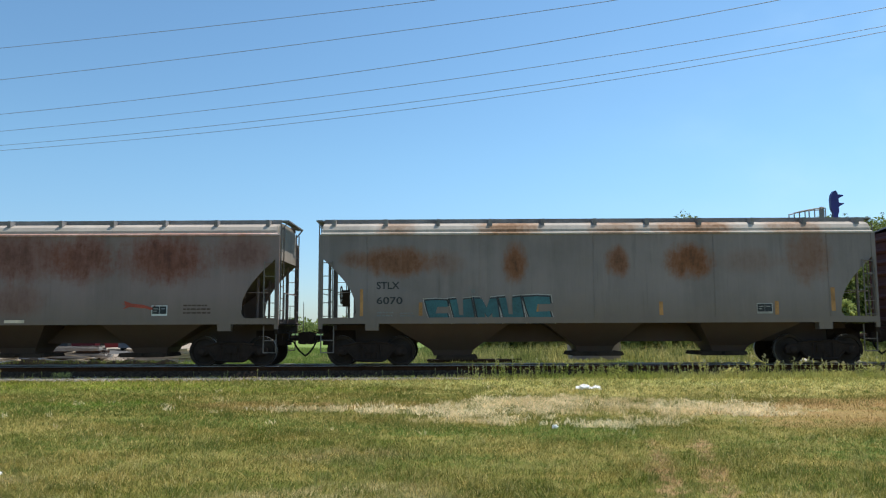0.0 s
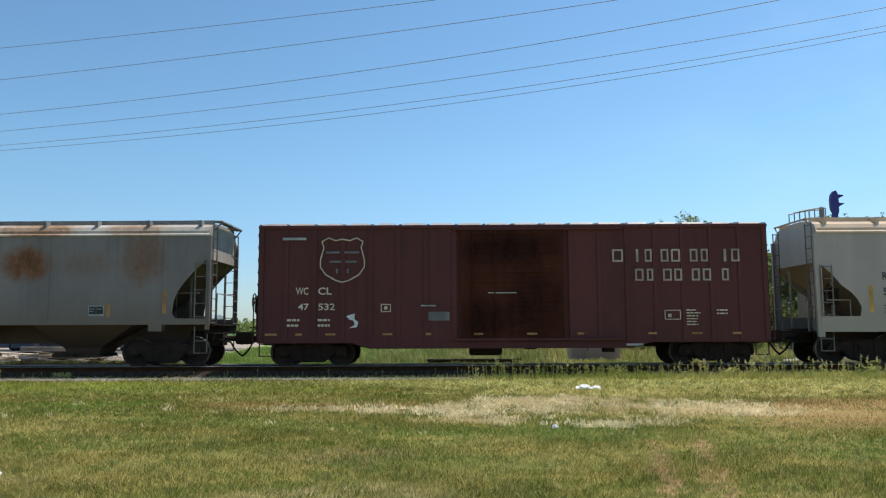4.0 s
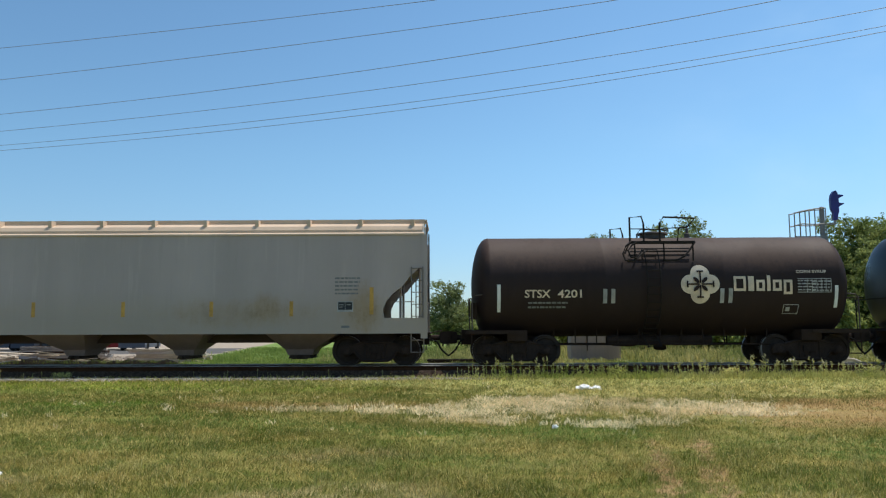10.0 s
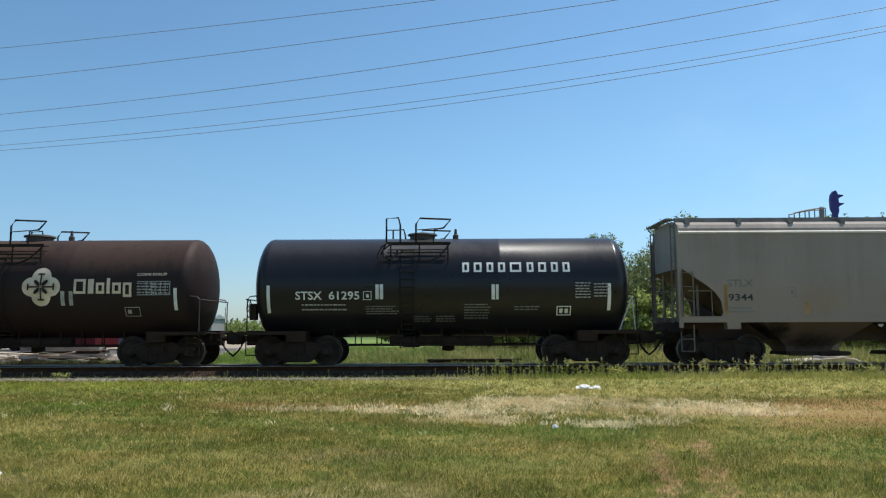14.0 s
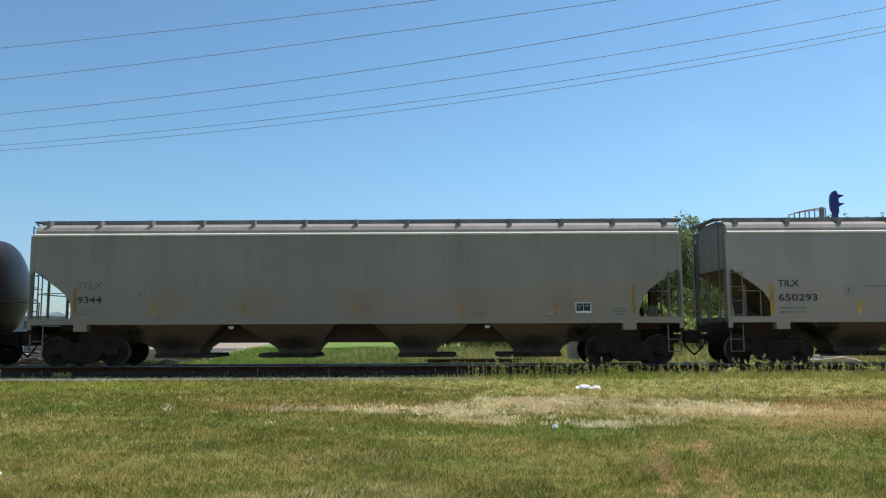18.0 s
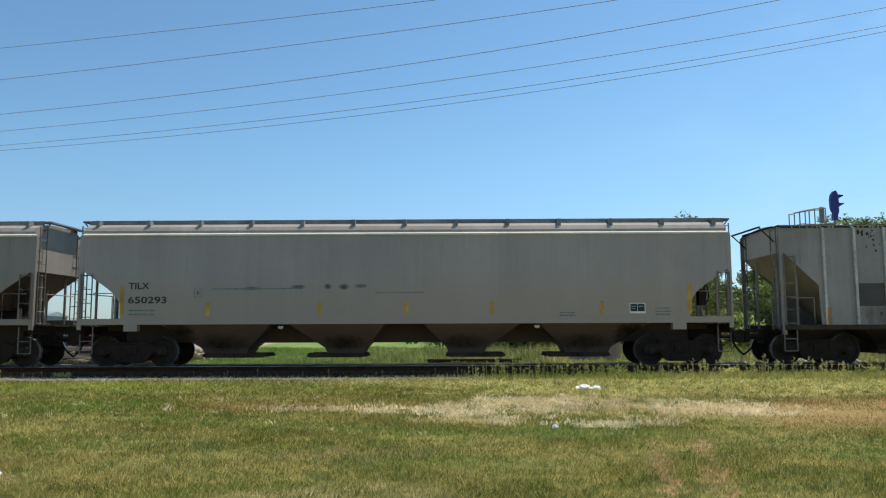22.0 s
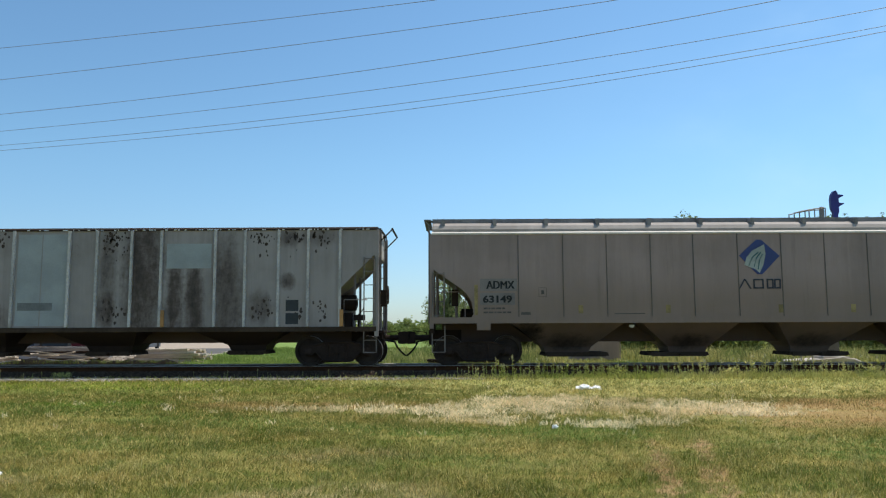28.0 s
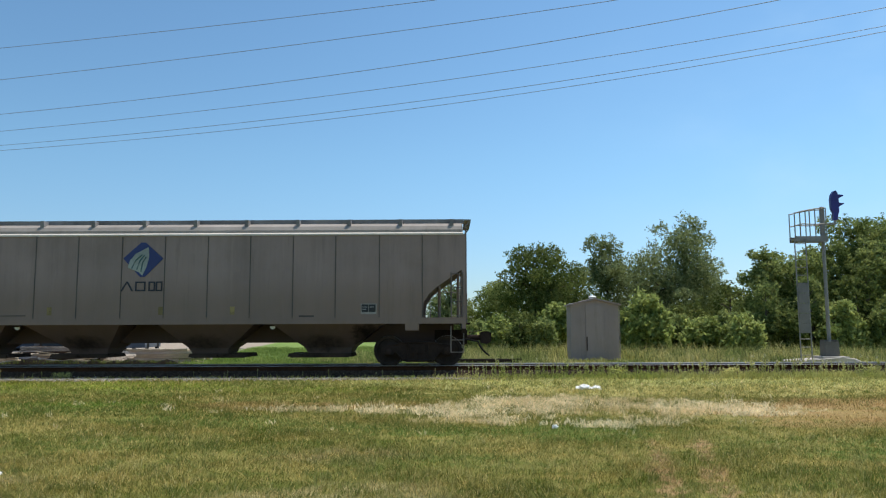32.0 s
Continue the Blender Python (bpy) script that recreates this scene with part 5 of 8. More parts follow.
def build_boxcar():
    L, r, wb = 15.29, 0.42, 1.73
    h, z0, z1 = L / 2, 0.74, 4.22
    car = root("boxcar", pose(CENTRE["C"], TRACK, RAIL), "maroon steel boxcar with a rust-stained sliding door and cream lettering", "boxcar", "freight cars of the train")
    bm = bmesh.new()
    box(bm, -h + 0.07, h - 0.07, -SIDE + 0.055, SIDE - 0.055, z0, z1 - 0.03)
    part("body", bm, MAROON, car)
    for s in (-1, 1):
        y0 = s * SIDE
        for k in range(18):
            xa = -h + L * k / 18
            xb = xa + L / 18
            if -1.75 < (xa + xb) / 2 < 1.75:
                continue
            bm = bmesh.new()
            box(bm, xa + 0.006, xb - 0.006, min(y0 - s * 0.05, y0), max(y0 - s * 0.05, y0), z0, z1 - 0.05)
            part("side_panel", bm, MAROON, car)
        for x in [-7.55, -6.8, -5.95, -5.1, -4.27, -3.43, -2.6, -1.75, 1.75, 2.6, 3.43, 4.27, 5.1, 5.95, 6.8, 7.55]:
            bm = bmesh.new()
            prism(bm, [(x - 0.07, z0), (x + 0.07, z0), (x + 0.07, z1 - 0.08), (x - 0.07, z1 - 0.08)], min(y0, y0 + s * 0.028), max(y0, y0 + s * 0.028))
            part("side_post", bm, MAROON, car)
        bm = bmesh.new()
        box(bm, -h, h, min(y0, y0 + s * 0.05), max(y0, y0 + s * 0.05), z1 - 0.09, z1)
        part("eave_rail", bm, MAROON, car)
        bm = bmesh.new()
        prism(bm, [(-h, z0), (h, z0), (h, z0 - 0.04), (4.1, z0 - 0.04), (3.5, 0.53), (-4.3, 0.53), (-4.8, z0 - 0.04), (-h, z0 - 0.04)], min(y0, y0 - s * 0.06), max(y0, y0 - s * 0.06))
        part("side_sill", bm, MAROON, car)
        # sliding door, with its pressed ribs, rods and tracks
        bm = bmesh.new()
        box(bm, -1.55, 1.52, min(y0, y0 + s * 0.05), max(y0, y0 + s * 0.05), z0 + 0.08, z1 - 0.12)
        door = part("sliding_door", bm, DOOR_PAINT, car, "brown rust-stained sliding door")
        for k in range(11):
            bm = bmesh.new()
            z = z0 + 0.3 + k * 0.29
            prism(bm, [(-1.42, z), (1.40, z), (1.36, z + 0.11), (-1.38, z + 0.11)], min(y0 + s * 0.05, y0 + s * 0.075), max(y0 + s * 0.05, y0 + s * 0.075))
            part("door_rib", bm, DOOR_PAINT, door)
        bm = bmesh.new()
        for x in (-1.2, -0.55):
            tube(bm, [(x, y0 + s * 0.1, z0 + 0.1), (x, y0 + s * 0.1, z1 - 0.15)], 0.02, 5)
        part("lock_rod", bm, DOOR_PAINT, door)
        for za, zb in ((z0 + 0.02, z0 + 0.09), (z1 - 0.15, z1 - 0.10)):
            bm = bmesh.new()
            box(bm, -1.75, 3.3, min(y0, y0 + s * 0.1), max(y0, y0 + s * 0.1), za, zb)
            part("door_track", bm, MAROON, car)
    bm = bmesh.new()
    sweep(bm, [(-SIDE, z1 - 0.02), (-SIDE, z1 + 0.02), (0, z1 + 0.15), (SIDE, z1 + 0.02), (SIDE, z1 - 0.02)], -h, h)
    roof = part("roof", bm, BOX_ROOF, car)
    rnd = random.Random(6)
    for k in range(19):
        x = -h + 0.05 + (L - 0.1) * k / 18
        bm = bmesh.new()
        sweep(bm, [(-SIDE, z1 + 0.015), (-SIDE, z1 + 0.05), (0, z1 + 0.185), (SIDE, z1 + 0.05), (SIDE, z1 + 0.015)], x - 0.04, x + 0.04)
        part("roof_seam", bm, BOX_ROOF, roof)
        if k < 18:
            bm = bmesh.new()
            w = rnd.uniform(0.22, 0.37)
            sweep(bm, [(-1.42, z1 + 0.02), (-1.36, z1 + 0.09), (-0.1, z1 + 0.2), (0.1, z1 + 0.2), (1.36, z1 + 0.09), (1.42, z1 + 0.02)], x + 0.42 - w, x + 0.42 + w)
            part("roof_pressing", bm, BOX_ROOF, roof)
    for e in (-1, 1):
        bm = bmesh.new()
        v = [(-SIDE, z0), (SIDE, z0), (SIDE, z1), (0, z1 + 0.13), (-SIDE, z1)]
        a = [bm.verts.new((e * h, y, z)) for y, z in v]
        b = [bm.verts.new((e * (h - 0.06), y, z)) for y, z in v]
        bm.faces.new(a)
        bm.faces.new(b[::-1])
        for i in range(5):
            bm.faces.new((a[(i + 1) % 5], a[i], b[i], b[(i + 1) % 5]))
        end = part("end_wall", bm, MAROON, car)
        for k in range(9):
            z = z0 + 0.22 + k * 0.375
            bm = bmesh.new()
            pts = [(e * (h - 0.05), -1.40, z), (e * (h - 0.005), -1.25, z + 0.01), (e * (h - 0.005), 1.25, z + 0.01), (e * (h - 0.05), 1.40, z)]
            tube(bm, pts, 0.095, 8)
            part("end_corrugation", bm, MAROON, end)
        add_ladder(car, MAROON, e * (h + 0.14), -1.2, z0, z0 + 1.35, 0.4, "y", 0.3)
        add_ladder(car, MAROON, e * (h + 0.14), 1.2, z0, z0 + 1.35, 0.4, "y", 0.3)
        add_step(car, e * (h - 0.25), MAROON, 0.32, 0.9)
        add_coupler(car, e * h, gap_bc if e < 0 else gap_cd)
        add_truck(car, e * (13.94 - wb) / 2, r, wb)
        bm = bmesh.new()
        for k in range(5):
            box(bm, min(e * (h + 0.05 + 0.07 * k), e * (h + 0.1 + 0.07 * k)), max(e * (h + 0.05 + 0.07 * k), e * (h + 0.1 + 0.07 * k)), -0.9, 0.9, z0 + 0.42, z0 + 0.45)
        part("crossover_board", bm, UNDER, car)
    add_brake_wheel(car, h + 0.3, 0.75, z0 + 1.0, UNDER)
    add_brake_wheel(car, -h - 0.24, -0.9, z0 + 1.2, UNDER)
    bm = bmesh.new()
    box(bm, -h + 0.3, h - 0.3, -0.22, 0.22, 0.55, z0)
    for x, q in ((-0.6, 0.45), (0.55, 0.49), (2.9, 0.40)):
        box(bm, x - 0.16, x + 0.16, -1.2, -0.85, q, 0.62)
    lathe(bm, [(-0.5, 0.15), (-0.45, 0.2), (0.45, 0.2), (0.5, 0.15)], 12, "x", (-0.8, -0.8, 0.5))
    part("underframe", bm, UNDER, car)
    # lettering: the road's name as plain letter-sized blocks
    off = SIDE + 0.028

    for row, zb, zt in ((((2.99, 3.31), (3.70, 3.77), (3.96, 4.17), (4.44, 4.67), (4.75, 5.02), (5.31, 5.54), (5.64, 5.85), (6.32, 6.40), (6.55, 6.79)), 3.09, 3.47),
                        (((3.66, 3.91), (4.01, 4.20), (4.49, 4.75), (4.83, 5.06), (5.35, 5.59), (5.68, 5.92), (6.25, 6.45)), 2.52, 2.88)):
        for xa, xb in row:
            marks(hollow(xa, xb, zb, zt, 0.052), DULL_CREAM, car, "name_block", "open cream block in place of a letter", off=off)
    words("WC", -6.50, -6.12, 2.14, 2.36, CREAM_PAINT, car, off)
    words("CL", -5.83, -5.42, 2.14, 2.36, CREAM_PAINT, car, off)
    words("47", -6.42, -6.10, 1.68, 1.88, CREAM_PAINT, car, off)
    words("532", -5.82, -5.32, 1.68, 1.88, CREAM_PAINT, car, off)
    marks(small_print(-6.75, 1.42, 0.45, 2, 0.16, 12) + small_print(-5.83, 1.42, 0.45, 2, 0.16, 13), CREAM_PAINT, car, "small_print", off=off)
    marks(small_print(5.15, 1.66, 0.42, 6, 0.085, 14) + small_print(6.05, 1.66, 0.32, 2, 0.1, 15), CREAM_PAINT, car, "small_print", off=off)
    marks([(3.35, 3.85, 0.6, 0.66)], DIM_WHITE, car, "sill_mark")
    for x0, w in ((-7.4, 0.35), (-5.6, 0.3), (-6.5, 0.2), (-3.9, 0.3), (-2.6, 0.15), (1.9, 0.2), (4.0, 0.25), (5.3, 0.3), (6.5, 0.25), (-1.2, 0.3), (0.4, 0.3)):
        marks([(x0, x0 + w, 0.93, 0.99)], ORANGE, car, "reflector", off=off + 0.05 if -1.6 < x0 < 1.5 else off)
    q = 0.025
    for x0, x1, z0a, z1a in ((-3.95, -3.65, 1.62, 1.86), (4.5, 4.98, 1.36, 1.65)):
        marks([(x0, x1, z0a, z0a + q), (x0, x1, z1a - q, z1a), (x0, x0 + q, z0a, z1a), (x1 - q, x1, z0a, z1a), (x0 + 0.1, x0 + 0.2, z0a + 0.07, z0a + 0.17)], CREAM_PAINT, car, "framed_mark", off=off)
    marks([(-2.55, -1.9, 1.36, 1.62)], DIM_BLACK, car, "grey_patch", off=SIDE + 0.002)
    marks([(-2.75, -2.3, 1.78, 1.82), (-6.9, -6.2, 3.78, 3.86), (-0.75, 0.1, 2.16, 2.19)], DIM_WHITE, car, "small_print", off=off + 0.05)
    # shield outline, without its words
    ring = [(-0.62, 0.55), (-0.42, 0.66), (-0.22, 0.58), (0, 0.62), (0.22, 0.58), (0.42, 0.66), (0.62, 0.55), (0.56, 0.36), (0.66, 0.0), (0.66, -0.22), (0.5, -0.45), (0.2, -0.62), (0, -0.68), (-0.2, -0.62), (-0.5, -0.45), (-0.66, -0.22), (-0.66, 0.0), (-0.56, 0.36), (-0.62, 0.55)]
    bm = bmesh.new()
    tube(bm, [(-5.11 + x, -off - 0.004, 3.19 + z) for x, z in ring], 0.022, 4, False)
    part("shield", bm, CREAM_PAINT, car, "cream shield outline")
    for q in ((-5.6, -5.2, 3.38, 3.44), (-5.05, -4.6, 3.38, 3.44), (-5.5, -5.15, 3.10, 3.16), (-5.02, -4.68, 3.10, 3.16), (-5.3, -5.24, 2.78, 2.92), (-4.98, -4.92, 2.78, 2.92)):
        marks([q], DIM_BLACK, car, "shield_bar", off=off)
    bm = bmesh.new()
    prism(bm, [(-4.98, 1.5), (-4.72, 1.58), (-4.74, 1.42), (-4.62, 1.32), (-4.66, 1.17), (-4.9, 1.14), (-4.72, 1.24), (-4.76, 1.36), (-4.88, 1.4)], -off - 0.008, -off + 0.02)
    part("sprayed_figure", bm, WHITE_PAINT, car)
    CARS["C"] = car


build_boxcar()


# ---- tank cars ----
def tank(c, L, wspan, gaps, label, shell_mat, key, rails):
    R, zc = 1.56, 2.42
    car = root("tank_car", pose(c, TRACK, RAIL), label, "tank car", "freight cars of the train")
    h = L / 2
    bm = bmesh.new()
    out = [(-h + 0.5 - 0.5 * math.cos(a * 0.1745), R * math.sin(a * 0.1745)) for a in range(1, 9)] + [(-h + 0.5, R), (-h + 0.53, R + 0.006), (-h + 0.56, R)]
    out = out + [(-1.8, R), (-1.77, R + 0.006), (-1.74, R), (1.74, R), (1.77, R + 0.006), (1.80, R)] + [(-x, q) for x, q in out[::-1]]
    lathe(bm, out, 64, "x", (0, 0, zc))
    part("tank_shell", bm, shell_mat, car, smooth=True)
    wrap = (zc, R)
    # dome platform
    px0, px1 = rails
    mid = (px0 + px1) / 2
    steel = plain("tank_platform_steel_" + key.lower(), (0.075, 0.058, 0.048), 0.75, vary=0.4)
    dark = plain("tank_ladder_steel_" + key.lower(), (0.024, 0.019, 0.016), 0.8, vary=0.4, gloss=0.15)
    zp = zc + R - 0.28
    for s in (-1, 1):
        bm = bmesh.new()
        for k in range(5):
            box(bm, px0, px1, min(s * (1.05 + 0.07 * k), s * (1.08 + 0.07 * k)), max(s * (1.05 + 0.07 * k), s * (1.08 + 0.07 * k)), zp - 0.03, zp)
        deck = part("dome_platform", bm, steel, car)
        bm = bmesh.new()
        box(bm, px0 - 0.02, px1 + 0.02, min(s * 1.40, s * 1.425), max(s * 1.40, s * 1.425), zp - 0.05, zp + 0.03)
        part("toe_board", bm, dark, deck)
        bm = bmesh.new()
        tube(bm, [(px0 + 0.3, s * 1.43, zp - 0.28), (px1 - 0.25, s * 1.43, zp - 0.28)], 0.018, 5)
        part("lower_rail", bm, dark, deck)
        for x in (px0 + 0.05, px1 - 0.05, mid):
            bm = bmesh.new()
            tube(bm, [(x, s * 1.39, zp - 0.02), (x, s * 1.43, zp - 0.3), (x, s * 1.42, zp - 0.58)], 0.025, 5)
            part("platform_stay", bm, dark, deck)
    bm = bmesh.new()
    for s in (-1, 1):
        y = s * 1.38
        tube(bm, [(px0 - 0.25, y, zp - 0.35), (px0 - 0.08, y, zp), (px0 - 0.08, y, zp + 0.75), (px0 + 0.28, y, zp + 0.78), (px0 + 0.34, y, zp + 0.55), (px0 + 0.34, y, zp)], 0.03, 6)
        tube(bm, [(mid - 0.1, y, zp), (mid - 0.1, y, zp + 0.58), (mid + 0.02, y, zp + 0.76), (px1 + 0.05, y, zp + 0.72), (px1 - 0.18, y, zp + 0.46), (px1 - 0.45, y, zp + 0.42), (px1 - 0.5, y, zp)], 0.03, 6)
        tube(bm, [(px0 - 0.08, y, zp + 0.4), (px0 + 0.34, y, zp + 0.4)], 0.016, 5)
        tube(bm, [(mid - 0.1, y, zp + 0.4), (px1 - 0.25, y, zp + 0.45)], 0.016, 5)
    part("dome_railing", bm, dark, car)
    # bent grab bars that hang from the platform over the shell
    for s in (-1, 1):
        for shift, deep in ((0.0, 0.0), (0.16, 0.1)):
            bm = bmesh.new()
            tube(bm, [(px0 - 0.02 + shift, s * 1.40, zp + 0.02), (px0 - 0.22 + shift, s * 1.46, zp - 0.12), (px0 - 0.34 + shift, s * 1.53, zp - 0.36 + deep), (px0 - 0.28 + shift, s * 1.60, zp - 0.58 + deep), (px0 - 0.08 + shift, s * 1.61, zp - 0.60 + deep), (px0 + 0.15 + shift, s * 1.54, zp - 0.42 + deep), (px0 + 0.26 + shift, s * 1.44, zp - 0.24)], 0.026, 6)
            part("grab_bar", bm, dark, car)
        bm = bmesh.new()
        tube(bm, [(px1 + 0.02, s * 1.41, zp), (px1 - 0.14, s * 1.47, zp - 0.22), (px1 - 0.36, s * 1.56, zp - 0.46), (px1 - 0.62, s * 1.61, zp - 0.58), (px1 - 1.0, s * 1.61, zp - 0.58)], 0.028, 6)
        part("grab_bar", bm, dark, car)
    bm = bmesh.new()
    lathe(bm, [(zc + R - 0.04, 0.40), (zc + R + 0.10, 0.40), (zc + R + 0.11, 0.48), (zc + R + 0.16, 0.46), (zc + R + 0.2, 0.2)], 20, "z", (mid + 0.05, 0, 0))
    part("manway", bm, steel, car, smooth=True)
    bm = bmesh.new()
    lathe(bm, [(zc + R - 0.05, 0.09), (zc + R + 0.12, 0.09), (zc + R + 0.14, 0.05), (zc + R + 0.3, 0.04), (zc + R + 0.32, 0.02)], 10, "z", (px1 + 0.2, -0.1, 0))
    part("relief_valve", bm, steel, car, smooth=True)
    # ladder down the side
    lx = px0 + 0.55
    bm = bmesh.new()
    arc = []
    for k in range(13):
        a = radians(40 - 8.5 * k)
        arc.append((-(R + 0.09) * math.cos(a), zc + (R + 0.09) * math.sin(a)))
    for d in (-0.2, 0.2):
        tube(bm, [(lx + d, y, z) for y, z in arc] + [(lx + d, -1.5, 0.55)], 0.02, 5)
    for y, z in arc[::1] + [(-1.5, 0.75), (-1.5, 0.58)]:
        tube(bm, [(lx - 0.2, y, z), (lx + 0.2, y, z)], 0.014, 5)
    part("ladder", bm, dark, car)
    # saddles, sills, walk and trucks
    for e in (-1, 1):
        xs = e * (wspan - 1.78) / 2
        bm = bmesh.new()
        box(bm, xs - 0.3, xs + 0.3, -1.24, 1.24, 0.74, 1.06)
        part("saddle", bm, UNDER, car)
        bm = bmesh.new()
        box(bm, min(e * (h - 2.6), e * (h + 0.2)), max(e * (h - 2.6), e * (h + 0.2)), -0.25, 0.25, 0.64, 1.0)
        part("stub_sill", bm, UNDER, car)
        bm = bmesh.new()
        for k in range(8):
            x = e * (h - 1.05 + k * 0.16)
            box(bm, min(x, x + e * 0.12), max(x, x + e * 0.12), -1.45, 1.45, 1.0, 1.04)
        box(bm, min(e * (h - 1.4), e * (h + 0.22)), max(e * (h - 1.4), e * (h + 0.22)), -1.48, -1.42, 0.95, 1.06)
        box(bm, min(e * (h - 1.4), e * (h + 0.22)), max(e * (h - 1.4), e * (h + 0.22)), 1.42, 1.48, 0.95, 1.06)
        part("end_platform", bm, UNDER, car)
        bm = bmesh.new()
        for s in (-1, 1):
            tube(bm, [(e * (h + 0.02), s * 1.42, 1.04), (e * (h + 0.02), s * 1.42, 2.02), (e * (h - 0.06), s * 1.42, 2.1), (e * (h - 0.55), s * 1.3, 2.16)], 0.02, 6)
        tube(bm, [(e * (h + 0.06), -1.4, 2.02), (e * (h + 0.06), 1.4, 2.02)], 0.018, 6)
        part("end_handrail", bm, dark if key == "F" else steel, car)
        if key == "F" and e > 0:
            for dx in (-0.5, -0.02):
                bm = bmesh.new()
                tube(bm, [(h + dx, -1.40, 1.04), (h - 0.1, -1.40, 2.05)], 0.022, 6)
                part("end_stay", bm, GALV, car, "bright steel stay of the end rail")
        add_step(car, e * (h - 0.15), UNDER, 0.35, 1.0)
        add_coupler(car, e * (h + 0.2), (gaps[0] if e < 0 else gaps[1]) - 0.4)
        add_truck(car, e * (wspan - 1.78) / 2, 0.457, 1.78)
    bm = bmesh.new()
    for s in (-1, 1):
        tube(bm, [(-h + 2.4, s * 0.80, 0.62), (h - 2.4, s * 0.80, 0.62)], 0.028, 6)
        for k in range(11):
            x = -h + 2.5 + (L - 5.0) * k / 10
            tube(bm, [(x, s * 0.80, 0.62), (x, s * 0.78, 1.12)], 0.02, 5)
    part("side_safety_rail", bm, UNDER, car)
    bm = bmesh.new()
    lathe(bm, [(0.42, 0.10), (0.45, 0.2), (0.62, 0.2), (0.66, 0.13), (0.95, 0.13)], 14, "z", (0.2, 0, 0))
    box(bm, -1.2, -0.7, -0.5, 0.5, 0.55, 0.88)
    tube(bm, [(-1.6, -0.6, 0.74), (1.6, -0.6, 0.74)], 0.16, 10)
    part("bottom_outlet", bm, UNDER, car)
    add_brake_wheel(car, -(h + 0.1), -0.9, 1.75, UNDER)
    return car, wrap


# spots: both shells are lighter and browner along the top
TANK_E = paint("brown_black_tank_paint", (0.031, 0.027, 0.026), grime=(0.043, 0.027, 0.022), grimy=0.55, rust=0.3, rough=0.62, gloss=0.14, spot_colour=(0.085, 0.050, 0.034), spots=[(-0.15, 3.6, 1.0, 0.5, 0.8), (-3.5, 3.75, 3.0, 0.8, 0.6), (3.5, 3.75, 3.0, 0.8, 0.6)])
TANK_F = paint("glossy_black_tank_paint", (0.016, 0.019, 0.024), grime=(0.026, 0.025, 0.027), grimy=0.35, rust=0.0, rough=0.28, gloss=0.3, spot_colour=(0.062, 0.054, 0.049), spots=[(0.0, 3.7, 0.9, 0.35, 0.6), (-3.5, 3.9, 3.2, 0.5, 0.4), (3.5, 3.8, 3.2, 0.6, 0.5)])


